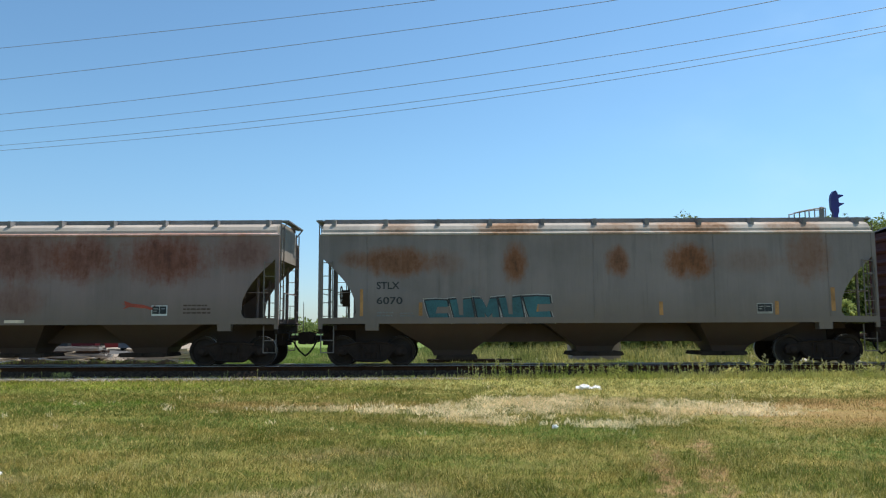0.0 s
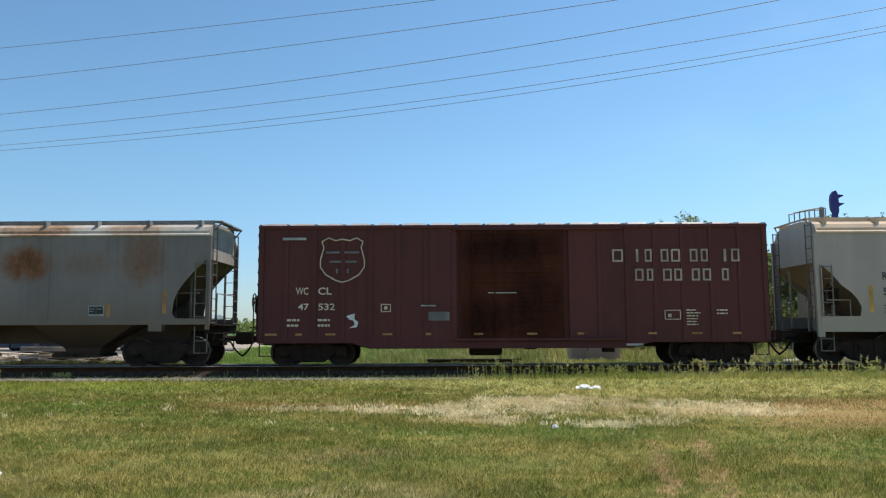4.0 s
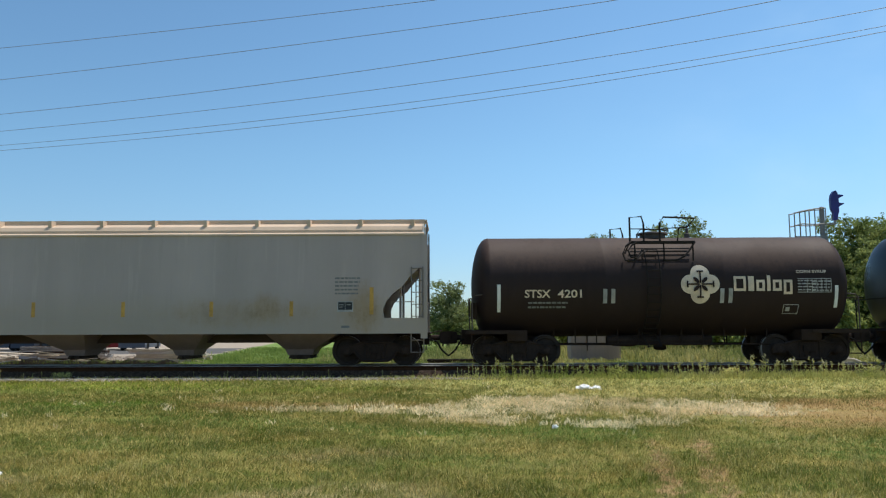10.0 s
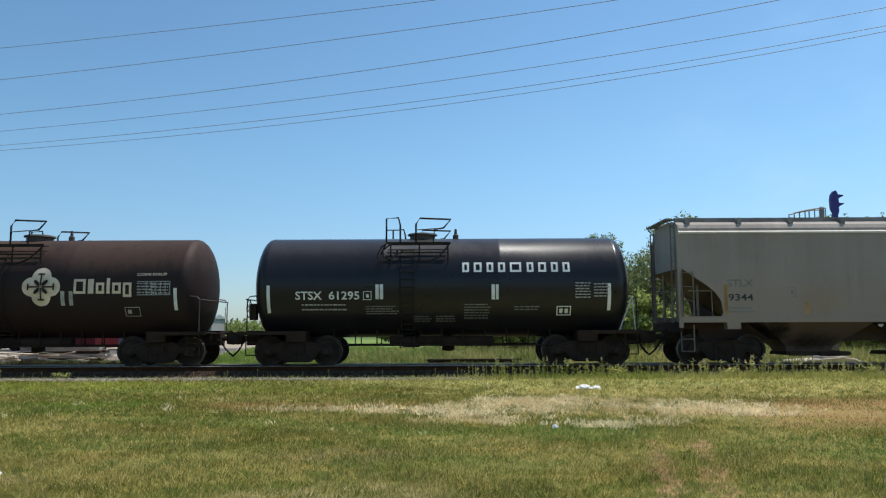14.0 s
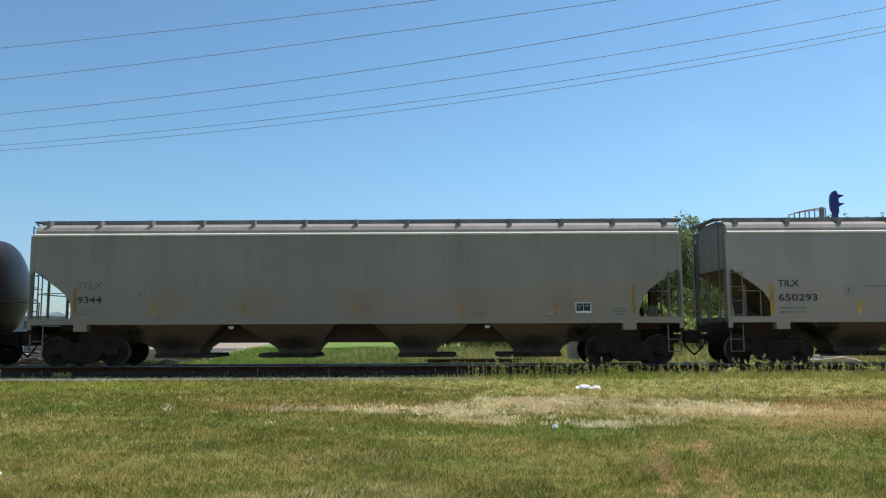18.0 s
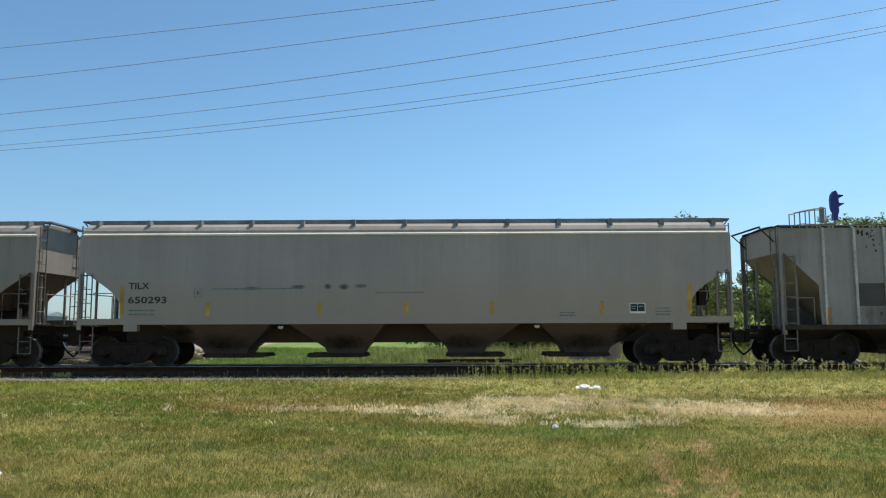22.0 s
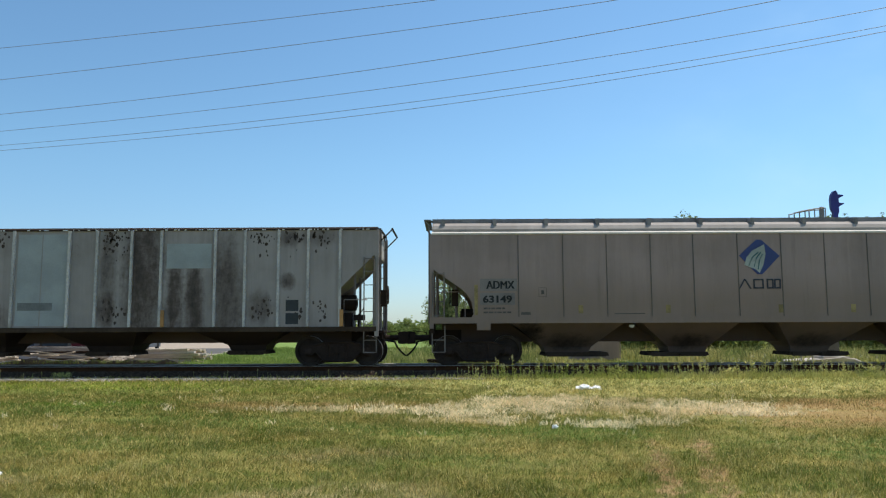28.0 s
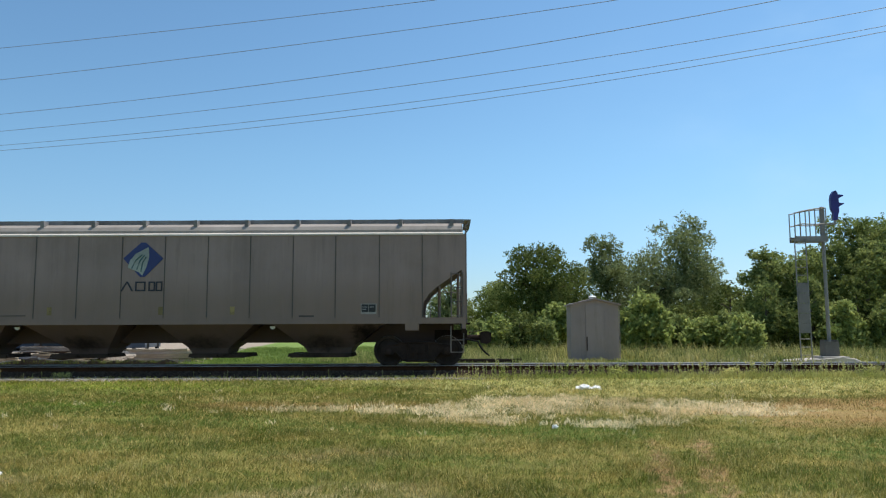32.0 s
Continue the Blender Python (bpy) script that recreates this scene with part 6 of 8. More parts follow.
def build_tanks():
    e, wrap = tank(CENTRE["E"], 11.50, 10.60, (gap_de, gap_ef), "brown-black tank car with a white rosette emblem and dusty shell", TANK_E, "E", (-0.90, 0.95))
    words("STSX", -4.20, -3.43, 2.02, 2.26, CREAM_PAINT, e, wrap=wrap)
    words("4201", -3.22, -2.50, 2.02, 2.26, CREAM_PAINT, e, wrap=wrap)
    marks(small_print(-4.1, 1.9, 1.5, 2, 0.13, 21), DIM_BLACK, e, "faded_print", wrap=wrap)
    for x, w, a, b in ((-5.02, 0.1, 1.6, 2.42), (-1.86, 0.12, 1.85, 2.28), (-1.62, 0.12, 1.85, 2.28), (1.62, 0.12, 1.85, 2.28), (1.87, 0.12, 1.85, 2.28), (5.02, 0.1, 1.7, 2.36)):
        marks([(x, x + w, a, b)], WHITE_PAINT if abs(x) > 4 else DIM_WHITE, e, "white_stripe", wrap=wrap)
    # rosette of four rings round a leaf, and six rounded blocks for the name
    cx, cz = 1.03, 2.41

    def on_shell(x, z, out=0.0):
        return (x, -math.sqrt(max(0.01, (wrap[1] + out) ** 2 - (z - wrap[0]) ** 2)), z)

    for dx, dz in ((0.0, 0.29), (0.29, 0.0), (0.0, -0.29), (-0.29, 0.0)):
        bm = bmesh.new()
        disc = [bm.verts.new(on_shell(cx + dx + 0.29 * q * math.cos(k * 0.3491), cz + dz + 0.29 * q * math.sin(k * 0.3491), 0.010)) for q in (1.0, 0.5) for k in range(18)]
        hub = bm.verts.new(on_shell(cx + dx, cz + dz, 0.010))
        for k in range(18):
            j = (k + 1) % 18
            bm.faces.new((disc[k], disc[j], disc[18 + j], disc[18 + k]))
            bm.faces.new((disc[18 + k], disc[18 + j], hub))
        part("emblem_lobe", bm, CREAM_PAINT, e, "cream round lobe of a rosette")
    for a in range(4):
        d = radians(45 + 90 * a)
        bm = bmesh.new()
        n = 10
        leaf = [on_shell(cx + 0.17 * math.cos(d) + 0.12 * math.cos(k * 0.6283) * math.cos(d) - 0.055 * math.sin(k * 0.6283) * math.sin(d),
                         cz + 0.17 * math.sin(d) + 0.12 * math.cos(k * 0.6283) * math.sin(d) + 0.055 * math.sin(k * 0.6283) * math.cos(d), 0.042) for k in range(n)]
        bm.faces.new([bm.verts.new(p) for p in leaf])
        part("emblem_leaf", bm, TANK_E, e, "dark leaf in the middle of a rosette")
    for dx, dz in ((1, 0), (0, 1), (-1, 0), (0, -1)):
        # four dark stems with a bar at the end
        rects = []
        for a0, a1, half in ((0.03, 0.36, 0.022), (0.36, 0.41, 0.10)):
            xs, zs = sorted((cx + dx * a0 - dz * half, cx + dx * a1 + dz * half)), sorted((cz + dz * a0 - dx * half, cz + dz * a1 + dx * half))
            rects.append((xs[0], xs[1], zs[0], zs[1]))
        marks(rects, TANK_E, e, "emblem_stem", "dark stem in a rosette", wrap=(wrap[0], wrap[1] + 0.02))
    for x0, w, z0, z1 in ((2.02, 0.36, 2.20, 2.64), (2.45, 0.17, 2.20, 2.64), (2.69, 0.25, 2.20, 2.53), (3.01, 0.10, 2.20, 2.66), (3.18, 0.26, 2.20, 2.53), (3.50, 0.26, 2.10, 2.53)):
        marks(hollow(x0, x0 + w, z0, z1, 0.075), CREAM_PAINT, e, "name_block", "open cream block in place of a letter", wrap=(wrap[0], wrap[1] + 0.004))
    words("CORN SYRUP", 3.90, 4.80, 2.73, 2.82, CREAM_PAINT, e, wrap=wrap)
    marks([(3.92, 4.9, 2.55, 2.57), (3.92, 4.9, 2.15, 2.17)] + small_print(3.92, 2.52, 0.6, 4, 0.09, 22) + small_print(4.35, 2.5, 0.6, 4, 0.09, 23) + [(4.2 + 0.14 * k, 4.22 + 0.14 * k, 2.15, 2.56) for k in range(6)], DIM_WHITE, e, "data_panel", wrap=wrap)
    marks([(3.52, 3.98, 1.52, 1.54), (3.52, 3.98, 1.78, 1.80), (3.52, 3.54, 1.52, 1.80), (3.96, 3.98, 1.52, 1.80), (3.6, 3.72, 1.6, 1.72)], DIM_WHITE, e, "framed_mark", wrap=wrap)
    CARS["E"] = e

    f, wrap = tank(CENTRE["F"], 11.62, 10.58, (gap_ef, gap_fg), "glossy black tank car with white block lettering", TANK_F, "F", (-1.58, 0.25))
    words("STSX", -4.20, -3.40, 1.99, 2.24, WHITE_PAINT, f, wrap=wrap)
    words("61295", -3.20, -2.28, 1.99, 2.24, WHITE_PAINT, f, wrap=wrap)
    marks(small_print(-4.02, 1.86, 1.75, 1, 0.1, 31) + small_print(-4.02, 1.72, 1.75, 1, 0.1, 32), DIM_WHITE, f, "small_print", wrap=wrap)
    marks(small_print(-2.1, 1.8, 1.0, 4, 0.07, 33) + small_print(0.85, 1.85, 0.8, 6, 0.08, 34) + small_print(2.35, 1.78, 0.85, 2, 0.08, 35) + small_print(-0.7, 1.5, 0.6, 3, 0.07, 36) + small_print(0.0, 1.5, 0.65, 3, 0.07, 37), DIM_BLACK, f, "small_print", wrap=wrap)
    for x, w, a, b in ((-5.06, 0.1, 1.6, 2.42), (-1.80, 0.1, 2.0, 2.44), (-1.67, 0.1, 2.0, 2.44), (1.67, 0.1, 1.98, 2.43), (1.80, 0.08, 1.98, 2.43), (5.13, 0.1, 1.65, 2.45)):
        marks([(x, x + w, a, b)], WHITE_PAINT, f, "white_stripe", wrap=wrap)
    x = 0.78
    for w in (0.26, 0.30, 0.26, 0.27, 0.42, 0.26, 0.30, 0.26, 0.27):
        rects = hollow(x + 0.02, x + w * 0.86, 2.80, 3.10, 0.062)
        marks(rects, WHITE_PAINT, f, "name_block", "open white block in place of a letter", wrap=wrap)
        x += w + 0.085
    marks(small_print(4.17, 2.48, 0.5, 6, 0.085, 38) + small_print(4.72, 2.45, 0.5, 5, 0.09, 39), DIM_WHITE, f, "data_panel", wrap=wrap)
    marks([(-2.17, -1.92, 1.98, 2.0), (-2.17, -1.92, 2.22, 2.24), (-2.17, -2.15, 1.98, 2.24), (-1.94, -1.92, 1.98, 2.24), (-2.08, -2.0, 2.05, 2.15)], WHITE_PAINT, f, "framed_mark", wrap=wrap)
    marks([(3.62, 4.05, 1.5, 1.53), (3.62, 4.05, 1.75, 1.78), (3.62, 3.65, 1.5, 1.78), (4.02, 4.05, 1.5, 1.78), (3.7, 3.8, 1.57, 1.7), (3.86, 3.96, 1.57, 1.7)], WHITE_PAINT, f, "framed_mark", wrap=wrap)
    CARS["F"] = f


build_tanks()


# ---- vegetation ----
def blades(name, points, heights, widths, material, label, category, lean=0.35, seed=1):
    """Grass as one mesh: two triangles a blade, bent over at the top."""
    rs = np.random.RandomState(seed)
    n = len(points)
    a = rs.uniform(0, 2 * math.pi, n)
    # neighbours lie the same way, so that the sward shows clumps
    flow = 5 * np.sin(points[:, 0] * 3.1 + 2 * np.sin(points[:, 1] * 2.3)) + 4 * np.sin(points[:, 1] * 4.3 + 2 * np.sin(points[:, 0] * 5.7))
    side = np.stack([np.cos(a), np.sin(a), np.zeros(n)], 1) * (widths * 0.5)[:, None]
    b = flow + rs.normal(0, 0.9, n)
    tip = np.stack([np.cos(b), np.sin(b), np.zeros(n)], 1) * (heights * rs.uniform(0.1, 2 * lean, n))[:, None]
    up = np.zeros((n, 3))
    up[:, 2] = heights
    v = np.empty((n, 5, 3), np.float32)
    v[:, 0], v[:, 1] = points - side, points + side
    m = points + up * 0.6 + tip * 0.35
    v[:, 2], v[:, 3] = m + side * 0.7, m - side * 0.7
    v[:, 4] = points + up + tip
    base = (np.arange(n) * 5)[:, None]
    loops = np.concatenate([base + (0, 1, 2, 3), base + (3, 2, 4)], 1).astype(np.int32).ravel()
    starts = (np.arange(n)[:, None] * 7 + (0, 4)).astype(np.int32).ravel()
    me = bpy.data.meshes.new(name)
    me.vertices.add(n * 5)
    me.loops.add(n * 7)
    me.polygons.add(n * 2)
    me.vertices.foreach_set("co", v.ravel())
    me.loops.foreach_set("vertex_index", loops)
    me.polygons.foreach_set("loop_start", starts)
    me.update(calc_edges=True)
    me.materials.append(material)
    return tagged(new(name, me), label, category, kind="stuff")


def build_lawn():
    rs = np.random.RandomState(2)
    pts, hs, ws = [], [], []
    for y0, y1, per, hi, wi in ((5.6, 8.5, 2900, 0.050, 0.0042), (8.5, 12, 1800, 0.052, 0.0055), (12, 16, 850, 0.058, 0.008), (16, 19.5, 520, 0.065, 0.011), (19.5, 22.1, 420, 0.085, 0.013)):
        w = 0.62 * y1 + 0.6
        n = int(per * 2 * w * (y1 - y0))
        p = np.stack([rs.uniform(-w, w, n), rs.uniform(y0, y1, n), np.zeros(n)], 1)
        # thin and tufted by a slow wave of density
        dens = 0.5 + 0.5 * np.sin(p[:, 0] * 1.7 + 1.3 * np.sin(p[:, 1] * 1.1)) * np.sin(p[:, 1] * 2.1 + 1.1 * np.sin(p[:, 0] * 0.9))
        bare = np.exp(-(((p[:, 0] - 6.6) / 3.0) ** 2 + ((p[:, 1] - 12.4) / 1.3) ** 2)) * 0.6
        keep = rs.rand(n) < 0.55 + 0.45 * dens - bare
        keep &= p[:, 1] < np.interp(p[:, 0], [-20, -1, 5], [21.08, 21.2, 22.1]) + rs.normal(0, 0.1, n)
        p = p[keep]
        d = dens[keep]
        pts.append(p)
        hs.append(hi * rs.uniform(0.4, 1.25, len(p)) * (0.75 + 0.5 * d))
        ws.append(wi * rs.uniform(0.7, 1.4, len(p)))
    blades("lawn_grass", np.concatenate(pts), np.concatenate(hs), np.concatenate(ws), GRASS, "patchy short mown grass, green with straw-dry tufts", "grass", 0.95, 3)


build_lawn()


def build_tufts():
    rs = np.random.RandomState(55)

    def tufts(name, centres, per, tall, width, reach, material, label, seed):
        n = len(centres) * per
        c = np.repeat(centres, per, 0)
        p = np.stack([c[:, 0] + rs.normal(0, reach, n), c[:, 1] + rs.normal(0, reach, n), np.zeros(n)], 1)
        hh = np.repeat(rs.uniform(0.6, 1.4, len(centres)), per) * tall * rs.uniform(0.5, 1.2, n)
        blades(name, p, hh, width * (0.6 + p[:, 1] / 14), material, label, "grass", 0.9, seed)

    n = 3000
    y = 6 + 14 * rs.rand(n) ** 1.1
    c = np.stack([rs.uniform(-1, 1, n) * (0.62 * y + 0.5), y], 1)
    c = c[rs.rand(n) > 1.3 * np.exp(-(((c[:, 0] - 7.0) / 2.6) ** 2 + ((c[:, 1] - 12.4) / 1.6) ** 2))+ 0.35 * np.exp(-(((c[:, 0] - 2.4) / 3.0) ** 2 + ((c[:, 1] - 13.4) / 1.2) ** 2))]
    tufts("green_tufts", c, 12, 0.062, 0.005, 0.06, TUFT_GREEN, "darker green grass tufts in the lawn", 56)
    every = []
    for sx, sy, sw, sd, k in STRAWS:
        n = int(86 * sw * sd * k) + 8
        heads = np.repeat(np.stack([rs.normal(sx, sw * 0.66, n), rs.normal(sy, sd * 0.66, n)], 1), 6, 0)
        every.append(heads + rs.normal(size=heads.shape) * (0.13, 0.07))
    n = 70
    y = 9.5 + 11 * rs.rand(n)
    every.append(np.stack([rs.uniform(-1, 1, n) * (0.62 * y), y], 1))
    every = np.concatenate(every)
    every = every[(every[:, 1] > 10) & (every[:, 1] < 21)]
    tufts("straw_tufts", every, 9, 0.075, 0.0085, 0.06, TUFT_STRAW, "bleached straw-coloured grass tufts in the lawn", 57)
    # longer pale blades close by
    n = 900
    y = 5.7 + 4.5 * rs.rand(n) ** 1.4
    c = np.stack([rs.uniform(-1, 1, n) * (0.62 * y + 0.3), y], 1)
    wave = np.sin(c[:, 0] * 1.1 + 1.0) * np.sin(c[:, 1] * 1.9) * 0.5 + 0.5
    c = c[rs.rand(n) < 0.25 + 0.75 * wave]
    tufts("pale_tufts", c, 9, 0.075, 0.0045, 0.07, TUFT_PALE, "longer pale green blades standing in the lawn", 58)


build_tufts()


def build_trackside_weeds():
    rs = np.random.RandomState(7)
    # low fringe along the ballast, taller to the right
    n = 30000
    x = rs.uniform(-16, 17, n)
    keep = rs.rand(n) < np.interp(x, [-16, -4, 1, 4, 17], [0.05, 0.08, 0.2, 0.42, 0.5])
    x = x[keep]
    y = np.interp(x, [-16, 0, 4], [21.75, 21.7, 21.4]) + rs.normal(0, 0.2, len(x))
    tall = np.interp(x, [-16, -2, 4, 17], [0.09, 0.10, 0.19, 0.22])
    blades("trackside_grass", np.stack([x, y, np.zeros(len(x))], 1), tall * rs.uniform(0.5, 1.3, len(x)), np.full(len(x), 0.018), WEED, "rough green grass fringe beside the ballast", "grass", 0.4, 8)
    # single weeds: a stem, leaves and a pale flower head, each a thing of its own
    rnd = random.Random(9)
    kinds = []
    for k in range(5):
        bm = bmesh.new()
        ht = 0.34 + 0.06 * k
        lean = rnd.uniform(-0.05, 0.05)
        stem = [(0, 0, 0), (lean * 0.5, 0.01, ht * 0.5), (lean, 0, ht)]
        tube(bm, stem, 0.008, 4, True, 0.004)
        for q in range(11):
            z = ht * rnd.uniform(0.06, 0.85)
            a = rnd.uniform(0, 6.28)
            d = Vector((math.cos(a), math.sin(a), rnd.uniform(0.1, 0.7)))
            l = rnd.uniform(0.05, 0.12)
            p = Vector((lean * z / ht, 0, z))
            w = d.cross(Vector((0, 0, 1))).normalized() * 0.018
            bm.faces.new([bm.verts.new(v) for v in (p, p + d * l * 0.5 + w, p + d * l, p + d * l * 0.5 - w)])
        leaves = mesh_of("stem", bm, WEED)
        bm = bmesh.new()
        for q in range(9):
            a, zz = rnd.uniform(0, 6.28), ht * rnd.uniform(0.86, 1.04)
            p = Vector((lean + 0.018 * math.cos(a), 0.018 * math.sin(a), zz))
            s = rnd.uniform(0.010, 0.017)
            lathe(bm, [(-s, 0.003), (0, s * 0.8), (s, 0.003)], 5, "z", p)
        kinds.append((leaves, mesh_of("flower_head", bm, WEED_TOP)))
    for k in range(330):
        x = rnd.uniform(0.5, 15.5) if k > 34 else rnd.uniform(-13, 2)
        y = (21.5 if x > 0.5 else 21.8) + rnd.gauss(0, 0.16)
        leaves, top = kinds[rnd.randrange(5)]
        s = rnd.uniform(0.5, 1.15) * (1.0 if x > 0.5 else 0.5)
        ob = new("weed", leaves)
        ob.matrix_basis = pose(x, y, 0, 0, 0, rnd.uniform(0, 360)) @ Matrix.Diagonal((s, s, s, 1))
        tagged(ob, "stemmy green roadside weed with a pale seed head", "weed", "weeds beside the track")
        part("flower_head", top, WEED_TOP, ob)
    # leafy clumps
    for x, y, ht in ((4.75, 21.7, 0.36), (8.0, 21.7, 0.30), (11.9, 21.6, 0.36), (13.2, 21.7, 0.3), (-11.2, 22.0, 0.2)):
        bm = bmesh.new()
        for q in range(160):
            a = rnd.uniform(0, 6.28)
            rr = 0.24 * math.sqrt(rnd.random())
            p = Vector((rr * math.cos(a), rr * math.sin(a), ht * rnd.random() * (1 - rr)))
            d = Vector((math.cos(a), math.sin(a), rnd.uniform(0.2, 1.2))).normalized()
            w = d.cross(Vector((0, 0, 1))).normalized() * 0.022
            l = rnd.uniform(0.06, 0.12)
            bm.faces.new([bm.verts.new(v) for v in (p, p + d * l * 0.5 + w, p + d * l, p + d * l * 0.5 - w)])
        thing("weed_clump", bm, WEED, "bushy bright green weed clump at the lawn's edge", "weed", "weeds beside the track", "stuff", at=pose(x, y, 0))
    # a low ridge of dark soil just beyond the far rail
    bm = bmesh.new()
    grid = {}
    for i in range(81):
        for j in range(9):
            px, py = -16.8 + i * 0.105, 26.0 + j * 0.14
            edge = min(1, i / 14, (80 - i) / 14) * math.sin(j / 8 * math.pi)
            grid[i, j] = bm.verts.new((px, py, -0.03 + edge * (0.36 + 0.16 * noise.noise((px * 1.3, py * 1.3, 1)) + 0.10 * noise.noise((px * 5, py * 5, 2)))))
    for i in range(80):
        for j in range(8):
            bm.faces.new((grid[i, j], grid[i + 1, j], grid[i + 1, j + 1], grid[i, j + 1]))
    rx = rs.uniform(-16.4, -8.8, 1500)
    top = np.clip(np.minimum((rx + 16.8) / 1.5, (-8.4 - rx) / 1.5), 0, 1) * 0.26
    blades("ridge_grass", np.stack([rx, rs.normal(26.55, 0.14, 1500), top], 1), rs.uniform(0.05, 0.16, 1500), np.full(1500, 0.02), TUFT_GREEN, "sparse dark grass on the soil ridge", "grass", 0.5, 19)
    thing("spoil_ridge", bm, SOIL, "low ridge of dark soil beside the track", "soil", kind="structure", smooth=True)


build_trackside_weeds()


def build_meadow():
    rs = np.random.RandomState(15)
    n = 64000
    x = rs.uniform(-7.5, 24, n)
    y = 26.3 + 15 * rs.rand(n) ** 1.3
    wave = (np.sin(x * 1.3 + 2 * np.sin(y * 0.7)) * np.sin(x * 3.7 + y * 2.1) * 0.5 + 0.5)
    keep = (rs.rand(n) < np.interp(x, [-7.5, -5, -2.5, 0, 24], [0.08, 0.5, 0.85, 1, 1])) & (rs.rand(n) < 0.4 + 0.6 * wave)
    keep &= ~((np.abs(x - 14.5) < 1.6) & (np.abs(y - 28.9) < 1.7)) & ~((np.abs(x - 6.4) < 1.5) & (np.abs(y - 34.4) < 1.7))
    x, y, wave = x[keep], y[keep], wave[keep]
    worn = np.where((np.abs(x - 6.2) < 1.7) & (y < 34), 0.4, 1.0)
    ht = worn * np.interp(y, [26.3, 29, 41], [0.20, 0.36, 0.55]) * (0.25 + 1.15 * wave) * np.interp(x, [-7.5, -4, 0, 4], [0.4, 0.75, 0.9, 1.0])
    blades("tall_grass", np.stack([x, y, np.zeros(len(x))], 1), ht * rs.uniform(0.6, 1.3, len(x)), np.full(len(x), 0.03), MEADOW, "tall dry-tipped meadow grass beyond the track", "grass", 0.3, 16)


build_meadow()


def build_far_lawn():
    rs = np.random.RandomState(25)
    n = 42000
    y = 26.4 + 30 * rs.rand(n) ** 1.5
    x = rs.uniform(-16.5, 3.0, n)
    keep = x + 0.14 * y > -6.4 + rs.normal(0, 0.35, n)
    x, y = x[keep], y[keep]
    wave = np.sin(x * 0.9 + np.sin(y * 0.5)) * 0.5 + 0.5
    blades("far_lawn_grass", np.stack([x, y, np.zeros(len(x))], 1), (0.10 + 0.12 * wave) * rs.uniform(0.6, 1.4, len(x)), np.full(len(x), 0.03), FAR_GRASS, "short bright green grass beyond the track", "grass", 0.4, 26)


build_far_lawn()


def build_yard_stones():
    rs = np.random.RandomState(61)
    shape = np.array([(0, 0, 1), (1, 0, 0.1), (0, 1, -0.1), (-1, 0, 0.15), (0, -1, 0), (0, 0, -1)], float)
    tri = np.array([(0, 1, 2), (0, 2, 3), (0, 3, 4), (0, 4, 1), (5, 2, 1), (5, 3, 2), (5, 4, 3), (5, 1, 4)])
    n = 9000
    y = 27.2 + 14 * rs.rand(n) ** 1.6
    x = rs.uniform(-26, -9.5, n)
    keep = x + 0.14 * y < -6.8
    x, y = x[keep], y[keep]
    n = len(x)
    s = rs.uniform(0.03, 0.11, (n, 1, 3)) * (1, 1, 0.6)
    v = shape[None] * s * rs.uniform(0.7, 1.3, (n, 6, 1)) + np.stack([x, y, np.full(n, 0.01)], 1)[:, None]
    f = (tri[None] + (np.arange(n) * 6)[:, None, None]).reshape(-1, 3)
    me = bpy.data.meshes.new("yard_stones")
    me.from_pydata(v.reshape(-1, 3).tolist(), [], f.tolist())
    me.materials.append(YARD_STONE)
    tagged(new("yard_stones", me), "loose tan stones and clods on the gravel yard", "gravel", kind="stuff")


build_yard_stones()


def leaf_material(name, dark, light):
    return grass_material(name, 0.45, (dark, light))


LEAF_DARK = leaf_material("dark_leaves", (0.10, 0.135, 0.034), (0.175, 0.205, 0.058))
LEAF_GREY = leaf_material("grey_green_leaves", (0.18, 0.215, 0.088), (0.30, 0.335, 0.142))
LEAF_MID = leaf_material("mid_green_leaves", (0.172, 0.218, 0.062), (0.315, 0.352, 0.118))
LEAF_LIGHT = leaf_material("light_green_leaves", (0.20, 0.26, 0.065), (0.40, 0.44, 0.14))
BARK = plain("bark", (0.11, 0.085, 0.06), 0.95, vary=0.4, scale=12, relief=0.8)


